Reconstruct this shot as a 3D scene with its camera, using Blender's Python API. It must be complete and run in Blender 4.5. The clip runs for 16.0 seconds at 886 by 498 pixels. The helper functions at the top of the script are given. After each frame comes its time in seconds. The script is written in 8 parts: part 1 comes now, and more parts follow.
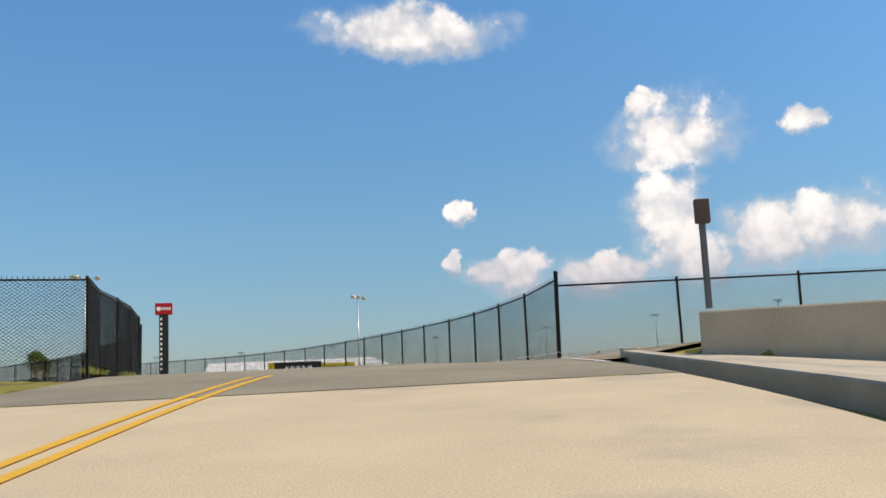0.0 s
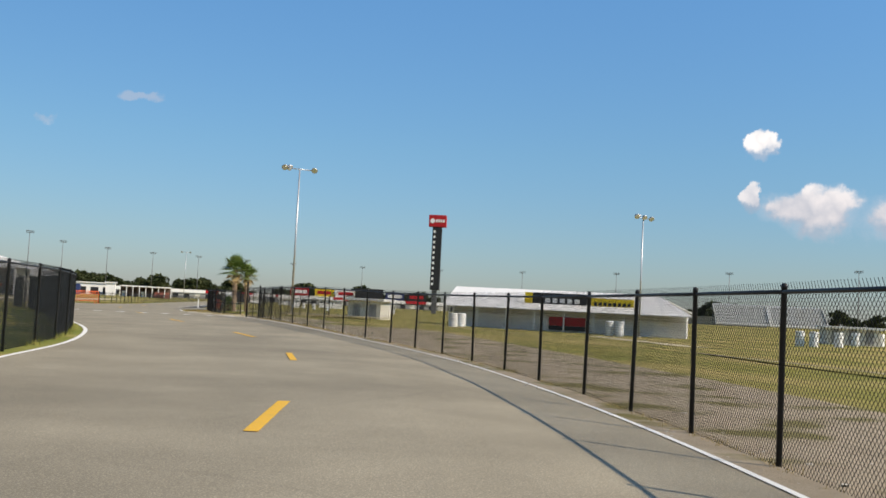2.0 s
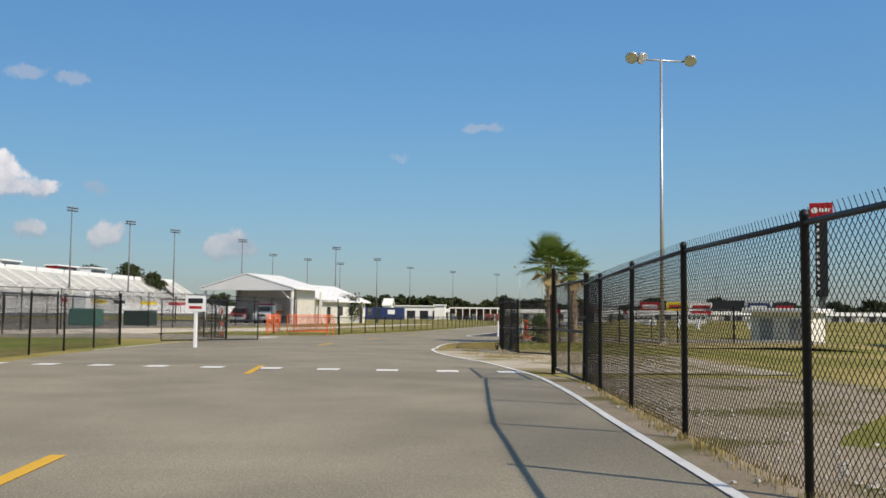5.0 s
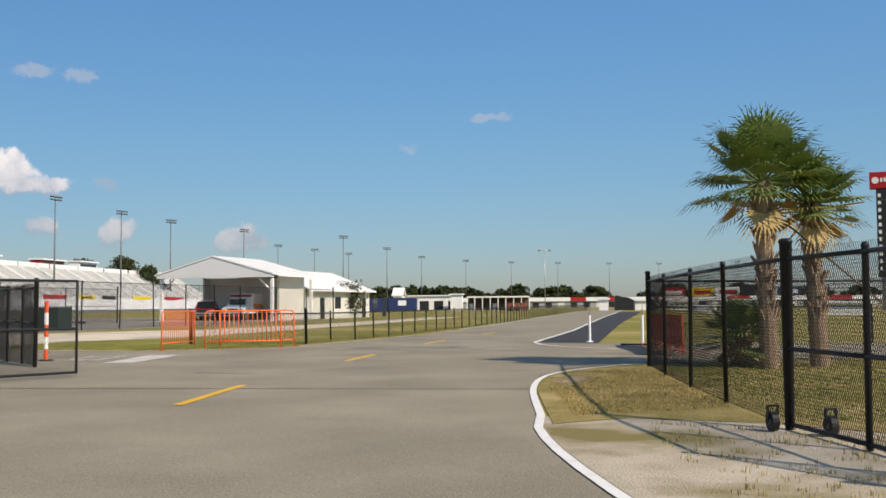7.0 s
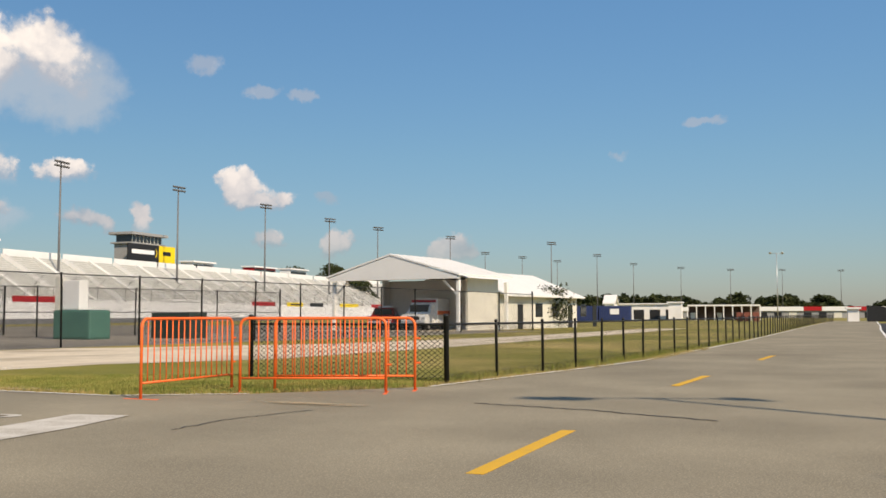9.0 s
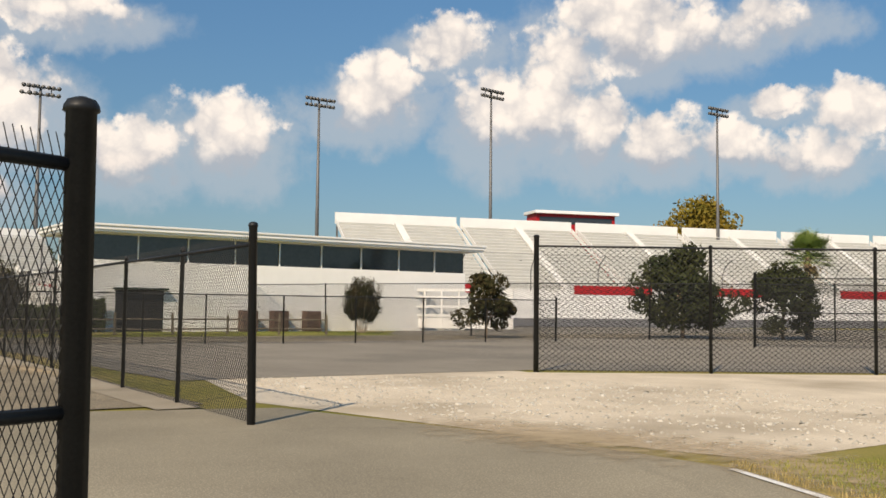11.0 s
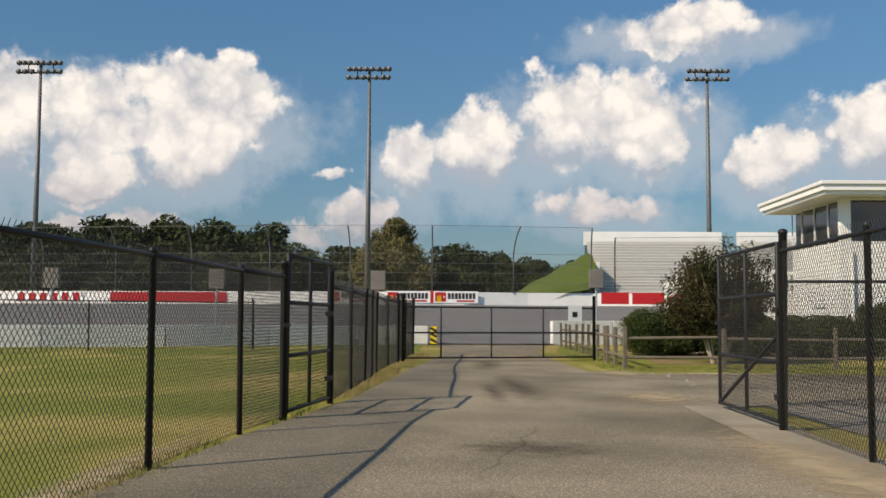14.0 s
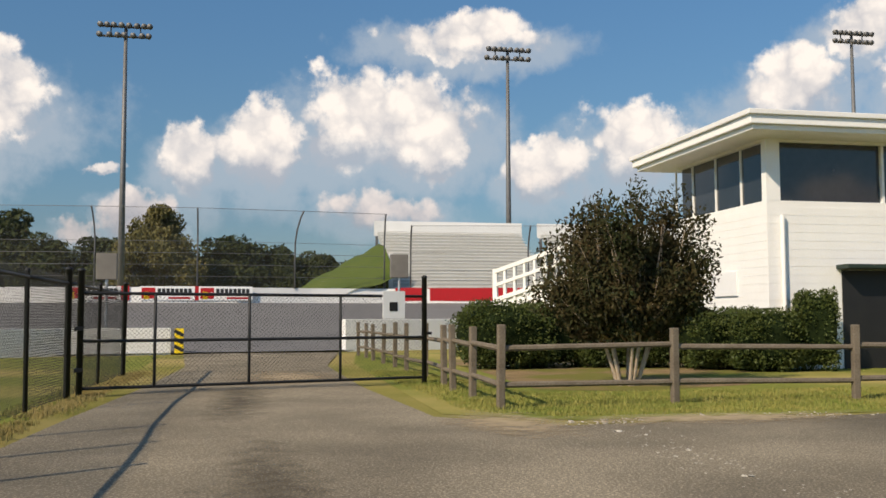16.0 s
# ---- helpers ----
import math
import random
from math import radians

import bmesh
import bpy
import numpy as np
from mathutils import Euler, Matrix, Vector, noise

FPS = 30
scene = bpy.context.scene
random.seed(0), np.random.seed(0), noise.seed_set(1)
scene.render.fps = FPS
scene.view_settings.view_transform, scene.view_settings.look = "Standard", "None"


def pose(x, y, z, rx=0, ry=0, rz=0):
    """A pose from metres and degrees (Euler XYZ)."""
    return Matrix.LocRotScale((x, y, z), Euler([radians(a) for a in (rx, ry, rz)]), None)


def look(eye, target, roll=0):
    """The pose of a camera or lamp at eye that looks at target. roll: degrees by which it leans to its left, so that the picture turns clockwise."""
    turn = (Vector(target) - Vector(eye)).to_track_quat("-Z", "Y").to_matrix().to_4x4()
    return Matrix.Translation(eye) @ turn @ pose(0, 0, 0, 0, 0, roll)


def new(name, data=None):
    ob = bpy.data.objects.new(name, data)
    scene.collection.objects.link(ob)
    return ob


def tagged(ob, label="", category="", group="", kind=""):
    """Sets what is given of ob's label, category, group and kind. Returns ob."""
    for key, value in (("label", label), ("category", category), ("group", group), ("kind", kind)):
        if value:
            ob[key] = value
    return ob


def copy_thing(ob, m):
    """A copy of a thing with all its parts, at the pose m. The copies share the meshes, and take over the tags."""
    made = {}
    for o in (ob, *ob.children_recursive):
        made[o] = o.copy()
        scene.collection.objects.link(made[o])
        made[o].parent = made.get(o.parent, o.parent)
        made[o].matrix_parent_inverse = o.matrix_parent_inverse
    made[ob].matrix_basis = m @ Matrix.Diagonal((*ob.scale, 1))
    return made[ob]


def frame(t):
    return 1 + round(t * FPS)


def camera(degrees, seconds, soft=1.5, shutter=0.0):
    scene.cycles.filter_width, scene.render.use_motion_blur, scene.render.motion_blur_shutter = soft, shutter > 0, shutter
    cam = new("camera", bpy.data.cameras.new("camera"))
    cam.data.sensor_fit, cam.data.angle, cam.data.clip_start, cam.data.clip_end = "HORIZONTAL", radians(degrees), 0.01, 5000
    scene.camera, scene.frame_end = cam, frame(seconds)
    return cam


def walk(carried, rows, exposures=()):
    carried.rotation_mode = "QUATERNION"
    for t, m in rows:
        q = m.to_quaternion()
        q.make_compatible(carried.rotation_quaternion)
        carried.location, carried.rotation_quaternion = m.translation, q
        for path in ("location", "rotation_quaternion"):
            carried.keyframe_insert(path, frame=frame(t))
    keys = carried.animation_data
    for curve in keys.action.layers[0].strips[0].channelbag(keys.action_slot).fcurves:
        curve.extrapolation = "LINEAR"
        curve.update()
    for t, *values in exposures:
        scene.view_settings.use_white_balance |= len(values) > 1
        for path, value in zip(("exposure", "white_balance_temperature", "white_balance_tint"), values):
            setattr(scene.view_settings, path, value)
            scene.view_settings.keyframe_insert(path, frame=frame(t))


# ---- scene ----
# Camera: carried in a car out of a tunnel ramp, along an infield road, left into a gated lane
cam = camera(49.0, 16.0, soft=1.6)
PATH = [
    (0, -23.76, -91.43, -0.63, 8.00, 2.44, -37.46),
    (0.5, -18.93, -85.37, 0.30, 6.71, 0.52, -33.97),
    (1, -14.63, -79.33, 0.81, 2.82, -1.04, -31.23),
    (1.5, -10.75, -73.01, 1.19, 2.52, -2.59, -26.04),
    (2, -7.37, -66.48, 1.32, 3.46, -2.94, -21.04),
    (2.5, -4.63, -59.79, 1.33, 2.30, -1.36, -16.57),
    (3, -2.44, -52.88, 1.27, 2.38, -1.60, -11.09),
    (3.5, -0.69, -45.46, 1.22, 2.59, -1.06, -8.52),
    (4, 0.29, -38.33, 1.22, 4.04, -0.27, -5.23),
    (4.5, 0.81, -30.87, 1.26, 3.64, -0.03, -2.73),
    (4.7, 0.88, -27.90, 1.28, 3.88, -0.25, -1.98),
    (5.4, 0.93, -17.19, 1.34, 3.70, -0.48, 0.44),
    (6.1, 0.43, -7.07, 1.32, 3.48, 0.91, 0.70),
    (6.8, 0.10, 0.93, 1.31, 3.36, 1.66, 0.12),
    (7, 0.03, 2.70, 1.33, 3.27, 0.44, -0.10),
    (7.5, 0.07, 7.38, 1.33, 4.40, 1.75, -0.58),
    (8, 0.06, 11.41, 1.33, 3.64, 1.50, 0.25),
    (8.5, -0.24, 15.09, 1.29, 3.68, 1.43, 4.30),
    (9, -0.87, 18.37, 1.24, 3.85, 0.09, 12.20),
    (9.5, -1.87, 21.21, 1.26, 3.54, -0.66, 26.11),
    (9.8, -2.67, 22.80, 1.28, 4.16, -0.42, 32.17),
    (10, -3.44, 23.82, 1.26, 3.32, -1.89, 35.98),
    (10.2, -4.30, 24.83, 1.30, 4.07, -0.05, 42.80),
    (10.7, -6.54, 26.80, 1.31, 3.96, -0.24, 58.46),
    (11.25, -9.40, 27.90, 1.34, 3.68, -0.55, 77.20),
    (11.8, -12.50, 28.15, 1.34, 3.45, -0.75, 93.80),
    (12.3, -15.72, 27.78, 1.33, 3.35, -0.60, 102.20),
    (12.5, -17.37, 27.43, 1.32, 2.95, -0.94, 104.23),
    (13, -21.21, 26.34, 1.35, 2.89, -0.69, 106.46),
    (13.5, -25.11, 25.31, 1.31, 1.59, -1.20, 106.03),
    (14, -28.89, 24.36, 1.28, 4.08, -0.33, 104.92),
    (14.5, -32.41, 23.43, 1.26, 3.32, -0.51, 102.88),
    (15, -35.54, 22.74, 1.15, 3.24, -0.12, 102.77),
    (15.5, -38.26, 22.27, 1.19, 4.15, -0.80, 99.09),
    (16, -40.99, 22.18, 1.19, 4.13, 0.15, 92.21),
]

walk(cam, [(t, pose(x, y, z, 90 + p, r, h)) for t, x, y, z, p, r, h in PATH],
     exposures=[(0.0, 0.12, 6750, 12), (0.7, -0.04, 6700, 12), (1.5, 0.2, 6650, 12), (2.5, 0.08, 6550, 12), (4.5, 0.0, 6500, 12), (8.0, 0.06, 6900, 14), (10.0, 0.0, 7450, 14), (12.5, -0.02, 7100, 12), (13.5, -0.04, 7050, 12), (15.5, 0.02, 7050, 12), (16.0, 0.0, 7100, 13)])

# ---------------------------------------------------------------- light
SUN_AZ, SUN_EL = 131.0, 38.5      # degrees clockwise from +y, and above the horizon
sun_dir = Vector((math.sin(radians(SUN_AZ)) * math.cos(radians(SUN_EL)),
                  math.cos(radians(SUN_AZ)) * math.cos(radians(SUN_EL)), math.sin(radians(SUN_EL))))
sun = new("sun", bpy.data.lights.new("sun", "SUN"))
sun.data.energy, sun.data.angle, sun.data.color = 4.9, radians(0.55), (1.0, 0.88, 0.72)
sun.matrix_world = look(sun_dir * 200, (0, 0, 0))
# clouds: heading (degrees left of +y), height above the horizon, half width and half height in degrees
CLOUDS_EAST = [(-36.9, 20.8, 4.5, 1.5), (-51.5, 13.8, 3.3, 2.2), (-51.1, 8.8, 2.0, 3.0), (-52.7, 6.9, 1.8, 1.8), (-60.0, 8.2, 2.7, 1.8), (-56.4, 7.7, 2.0, 2.0), (-42.1, 6.1, 2.0, 1.2), (-50.1, 15.7, 1.2, 0.8),
               (-59.2, 13.5, 1.2, 0.7), (-38.8, 10.0, 1.0, 0.8), (-38.8, 6.8, 0.7, 0.8), (-47.5, 6.0, 3.2, 1.2)]
CLOUDS_NORTH = [(23.4, 7.3, 1.3, 1.0), (23.0, 6.7, 1.8, 0.6), (22.2, 4.4, 1.0, 0.7), (18.2, 4.0, 1.1, 0.9), (11.7, 3.7, 1.5, 0.8), ]
CLOUDS_NORTHWEST = [(38.1, 14.1, 1.7, 2.2), (34.7, 13.9, 2.3, 2.0), (40.0, 12.5, 1.6, 0.7), (49.0, 11.6, 1.9, 0.9), (45.4, 11.2, 1.8, 1.5), (47.0, 9.1, 3.2, 1.3), (40.5, 9.4, 2.2, 2.1), (37.5, 8.2, 1.2, 0.9), (55.3, 10.0, 2.0, 1.7),
                    (49.3, 16.4, 2.9, 1.4), (57.0, 16.5, 4.6, 2.2), (51.4, 9.5, 1.7, 1.3), (33.8, 7.8, 1.5, 0.7), (32.8, 5.2, 1.2, 0.7), (29.9, 5.7, 0.7, 0.9), (40.9, 5.6, 1.3, 1.2), (38.5, 5.3, 1.8, 0.8), (61.8, 14.3, 2.4, 2.2),
                    (65.5, 11.9, 2.5, 2.8), (62.4, 11.5, 2.7, 2.2), (59.1, 10.5, 1.7, 2.2), (67.8, 15.7, 2.3, 1.7)]
CLOUDS_WEST = [(124.4, 10.1, 3.2, 3.2), (119.2, 12.2, 5.0, 2.5), (120.0, 9.3, 3.3, 2.2), (125.6, 7.4, 3.0, 1.0), (129.0, 10.6, 1.8, 3.7), (106.8, 9.4, 1.8, 2.2), (102.6, 10.1, 2.3, 2.3), (98.0, 11.9, 3.0, 3.1), (93.7, 11.5, 3.3, 2.7),
               (92.4, 9.8, 1.3, 1.8), (109.8, 5.7, 1.7, 1.5), (112.7, 4.8, 1.7, 0.7), (95.7, 6.5, 3.2, 1.2), (81.1, 10.2, 3.0, 2.2), (85.9, 8.6, 2.5, 1.7), (90.9, 16.5, 4.2, 1.4), (125.7, 4.9, 1.3, 1.0), (122.0, 5.1, 1.8, 1.0),
               (111.2, 8.2, 0.9, 0.5), (72.5, 12.7, 2.6, 2.1)]
WISPS = [(23.2, 12.9, 1.3, 0.42), (20.7, 12.7, 0.9, 0.42), (26.1, 14.3, 1.4, 0.7), (-3.6, 10.8, 1.2, 0.4), (2.0, 9.3, 0.8, 0.4), (19.2, 6.6, 1.2, 0.5)]


def build_sky():
    w = bpy.data.worlds.new("sky")
    scene.world = w
    w.use_nodes = True
    nt = w.node_tree
    L, N = nt.links.new, nt.nodes.new
    bg = nt.nodes["Background"]
    bg.inputs["Strength"].default_value = 0.114
    sky = N("ShaderNodeTexSky"); sky.sky_type = "NISHITA"; sky.sun_disc = False
    sky.sun_elevation, sky.sun_rotation = radians(SUN_EL), radians(SUN_AZ)
    sky.air_density, sky.dust_density, sky.ozone_density, sky.altitude = 1.1, 0.4, 4.0, 60
    tc = N("ShaderNodeTexCoord")
    D = tc.outputs["Generated"]
    wn = N("ShaderNodeTexNoise"); wn.inputs["Scale"].default_value = 13.0; wn.inputs["Detail"].default_value = 7; wn.inputs["Roughness"].default_value = 0.62
    L(D, wn.inputs["Vector"])
    half = N("ShaderNodeVectorMath"); half.operation = "SUBTRACT"; half.inputs[1].default_value = (0.5, 0.5, 0.5); L(wn.outputs["Color"], half.inputs[0])
    bend = N("ShaderNodeVectorMath"); bend.operation = "MULTIPLY_ADD"; bend.inputs[1].default_value = (0.085, 0.085, 0.06); L(half.outputs[0], bend.inputs[0]); L(D, bend.inputs[2])
    DW = bend.outputs[0]

    def math_node(op, a, b=None, c=None, clamp=False):
        n = N("ShaderNodeMath"); n.operation = op; n.use_clamp = clamp
        for i, v in enumerate((a, b, c)):
            if v is not None:
                if isinstance(v, (int, float)):
                    n.inputs[i].default_value = v
                else:
                    L(v, n.inputs[i])
        return n.outputs[0]

    def dot(vec):
        n = N("ShaderNodeVectorMath"); n.operation = "DOT_PRODUCT"
        L(DW, n.inputs[0]); n.inputs[1].default_value = vec
        return n.outputs["Value"]
    def blobs(places, grow):
        """Height fields of soft ellipses: one upright, one shifted to the top for the shade below."""
        low = high = None
        for az, el, hw, hh in places:
            a, e = radians(az), radians(el)
            c = Vector((-math.sin(a) * math.cos(e), math.cos(a) * math.cos(e), math.sin(e)))
            r = Vector((math.cos(a), math.sin(a), 0))
            u = r.cross(c)
            x = dot(r / math.sin(radians(hw * grow)))
            y = dot(u / math.sin(radians(hh * grow)))
            q = math_node("MULTIPLY_ADD", y, y, math_node("MULTIPLY", x, x))
            v = math_node("SUBTRACT", 1.0, q)
            g = math_node("MULTIPLY_ADD", y, 1.1, v)
            low = v if low is None else math_node("MAXIMUM", low, v)
            high = g if high is None else math_node("MAXIMUM", high, g)
        return math_node("MAXIMUM", low, -1.2), high

    def noise(scale, detail, rough=0.55):
        n = N("ShaderNodeTexNoise"); n.inputs["Scale"].default_value = scale; n.inputs["Detail"].default_value = detail; n.inputs["Roughness"].default_value = rough
        L(D, n.inputs["Vector"])
        return n

    def billow(scale, warp):
        """Round cauliflower lumps."""
        mixv = N("ShaderNodeVectorMath"); mixv.operation = "MULTIPLY_ADD"
        L(warp.outputs["Color"], mixv.inputs[0]); mixv.inputs[1].default_value = (0.03, 0.03, 0.03); L(D, mixv.inputs[2])
        v = N("ShaderNodeTexVoronoi"); v.feature = "SMOOTH_F1"; v.inputs["Scale"].default_value = scale; v.inputs["Smoothness"].default_value = 0.25
        L(mixv.outputs[0], v.inputs["Vector"])
        return math_node("SUBTRACT", 0.42, v.outputs["Distance"])
    field, crown = blobs(CLOUDS_EAST + CLOUDS_NORTH + CLOUDS_NORTHWEST + CLOUDS_WEST, 1.12)
    wisp, _ = blobs(WISPS, 1.0)
    broad, fine = noise(15.0, 6), noise(60.0, 5)
    lumps = math_node("MULTIPLY_ADD", billow(66.0, fine), 0.55, billow(26.0, broad))
    ragged = math_node("MULTIPLY_ADD", math_node("SUBTRACT", fine.outputs["Fac"], 0.5), 0.7, math_node("MULTIPLY", math_node("SUBTRACT", broad.outputs["Fac"], 0.5), 2.0))
    near = math_node("MULTIPLY_ADD", field, 0.9, 1.05, clamp=True)
    dens = math_node("ADD", math_node("MULTIPLY", math_node("MULTIPLY_ADD", lumps, 0.6, ragged), near), math_node("MULTIPLY", field, 0.95))
    wide, _ = blobs([(az, el - 0.45 * hh, hw * 1.7, hh * 1.35) for az, el, hw, hh in CLOUDS_NORTHWEST + CLOUDS_WEST if hw > 1.6] + [(az, el, hw * 1.3, hh * 1.1) for az, el, hw, hh in CLOUDS_EAST if hw > 1.9], 1.0)

    def step(value, lo, hi, a=0.0, b=1.0):
        n = N("ShaderNodeMapRange"); n.interpolation_type = "SMOOTHSTEP"
        L(value, n.inputs["Value"])
        n.inputs["From Min"].default_value, n.inputs["From Max"].default_value = lo, hi
        n.inputs["To Min"].default_value, n.inputs["To Max"].default_value = a, b
        return n.outputs["Result"]
    body = step(dens, -0.12, 0.5)
    veil = math_node("MULTIPLY", step(math_node("MULTIPLY_ADD", ragged, 0.8, wide), -0.35, 0.7), 0.70)
    thin = math_node("MULTIPLY", step(math_node("MULTIPLY_ADD", ragged, 0.9, wisp), 0.0, 0.9), 0.5)
    # bright lumpy tops, blue-grey undersides
    under = step(math_node("MULTIPLY_ADD", ragged, 0.6, crown), -0.55, 0.75)
    shade = math_node("MULTIPLY_ADD", lumps, 0.75, math_node("MULTIPLY_ADD", under, 0.62, 0.20), clamp=True)
    col = N("ShaderNodeValToRGB")
    col.color_ramp.elements[0].color, col.color_ramp.elements[1].color = (4.0, 4.4, 5.15, 1), (8.8, 8.5, 8.2, 1)
    col.color_ramp.elements[0].position, col.color_ramp.elements[1].position = 0.28, 0.92
    L(shade, col.inputs["Fac"])
    # haze: clouds near the horizon fade and turn warm
    sep = N("ShaderNodeSeparateXYZ"); L(D, sep.inputs[0])
    Z = sep.outputs["Z"]
    warm = N("ShaderNodeMix"); warm.data_type = "RGBA"; warm.blend_type = "MULTIPLY"
    L(step(Z, 0.06, 0.17, 0.8, 0.0), warm.inputs["Factor"]); L(col.outputs["Color"], warm.inputs["A"]); warm.inputs["B"].default_value = (0.78, 0.64, 0.62, 1)
    fac = math_node("MULTIPLY", math_node("MAXIMUM", math_node("MULTIPLY", body, math_node("MULTIPLY_ADD", under, 0.55, 0.45)), thin), step(Z, 0.0, 0.19, 0.22, 1.0), clamp=True)
    # the clear sky, with a grey-blue haze towards the horizon
    tint = N("ShaderNodeValToRGB")
    cr = tint.color_ramp
    cr.elements[0].position, cr.elements[0].color = 0.0, (0.43, 0.475, 0.585, 1)
    cr.elements[1].position, cr.elements[1].color = 0.40, (0.58, 0.89, 1.03, 1)
    e = cr.elements.new(0.16); e.color = (0.50, 0.67, 0.735, 1)
    e = cr.elements.new(0.75); e.color = (0.85, 0.93, 0.90, 1)
    L(Z, tint.inputs["Fac"])
    clear = N("ShaderNodeMix"); clear.data_type = "RGBA"; clear.blend_type = "MULTIPLY"; clear.inputs["Factor"].default_value = 1.0
    L(sky.outputs["Color"], clear.inputs["A"]); L(tint.outputs["Color"], clear.inputs["B"])
    # the haze is brighter towards the sun's side
    glow = N("ShaderNodeVectorMath"); glow.operation = "SCALE"
    L(clear.outputs["Result"], glow.inputs[0]); L(step(sep.outputs["X"], -0.7, 0.4, 0.97, 1.32), glow.inputs["Scale"])
    grey = N("ShaderNodeMix"); grey.data_type = "RGBA"
    L(math_node("MULTIPLY", veil, step(Z, 0.02, 0.16, 0.4, 1.0)), grey.inputs["Factor"]); L(glow.outputs["Vector"], grey.inputs["A"]); grey.inputs["B"].default_value = (3.9, 4.7, 5.6, 1)
    mx = N("ShaderNodeMix"); mx.data_type = "RGBA"
    L(fac, mx.inputs["Factor"]); L(grey.outputs["Result"], mx.inputs["A"]); L(warm.outputs["Result"], mx.inputs["B"])
    L(mx.outputs["Result"], bg.inputs["Color"])


build_sky()


# ---------------------------------------------------------------- materials
def mat(name, a, b=None, rough=0.8, scale=3.0, fine=60.0, bump=0.15, metal=0.0, spec=0.4, mix=(0.35, 0.65), extra=None, coat=0.0):
    """Principled surface whose colour wanders between a and b at two scales, with fine relief."""
    m = bpy.data.materials.new(name)
    m.use_nodes = True
    nt = m.node_tree
    p = nt.nodes["Principled BSDF"]
    b = b or tuple(c * 0.8 for c in a)
    geo = nt.nodes.new("ShaderNodeTexCoord")
    n1 = nt.nodes.new("ShaderNodeTexNoise"); n1.inputs["Scale"].default_value = scale; n1.inputs["Detail"].default_value = 6
    n2 = nt.nodes.new("ShaderNodeTexNoise"); n2.inputs["Scale"].default_value = fine; n2.inputs["Detail"].default_value = 3
    add = nt.nodes.new("ShaderNodeMath"); add.operation = "MULTIPLY_ADD"; add.inputs[1].default_value = 0.5
    half = nt.nodes.new("ShaderNodeMath"); half.operation = "MULTIPLY"; half.inputs[1].default_value = 0.5
    ramp = nt.nodes.new("ShaderNodeValToRGB")
    ramp.color_ramp.elements[0].position, ramp.color_ramp.elements[1].position = mix
    ramp.color_ramp.elements[0].color, ramp.color_ramp.elements[1].color = (*a, 1), (*b, 1)
    bm = nt.nodes.new("ShaderNodeBump"); bm.inputs["Strength"].default_value = bump; bm.inputs["Distance"].default_value = 0.02
    L = nt.links.new
    L(geo.outputs["Object"], n1.inputs["Vector"]); L(geo.outputs["Object"], n2.inputs["Vector"])
    L(n1.outputs["Fac"], half.inputs[0]); L(n2.outputs["Fac"], add.inputs[0]); L(half.outputs[0], add.inputs[2])
    L(add.outputs[0], ramp.inputs["Fac"]); L(ramp.outputs["Color"], p.inputs["Base Color"])
    L(n2.outputs["Fac"], bm.inputs["Height"]); L(bm.outputs["Normal"], p.inputs["Normal"])
    p.inputs["Roughness"].default_value, p.inputs["Metallic"].default_value = rough, metal
    p.inputs["Specular IOR Level"].default_value, p.inputs["Coat Weight"].default_value = spec, coat
    if extra:
        # a third colour laid on by a broad noise: (colour, scale, from, to)
        c3, s3, lo, hi = extra
        n3 = nt.nodes.new("ShaderNodeTexNoise"); n3.inputs["Scale"].default_value = s3; n3.inputs["Detail"].default_value = 5
        r3 = nt.nodes.new("ShaderNodeMapRange"); r3.inputs["From Min"].default_value, r3.inputs["From Max"].default_value = lo, hi
        mx = nt.nodes.new("ShaderNodeMix"); mx.data_type = "RGBA"; mx.inputs["B"].default_value = (*c3, 1)
        L(geo.outputs["Object"], n3.inputs["Vector"]); L(n3.outputs["Fac"], r3.inputs["Value"])
        L(r3.outputs["Result"], mx.inputs["Factor"]); L(ramp.outputs["Color"], mx.inputs["A"])
        L(mx.outputs["Result"], p.inputs["Base Color"])
    return m


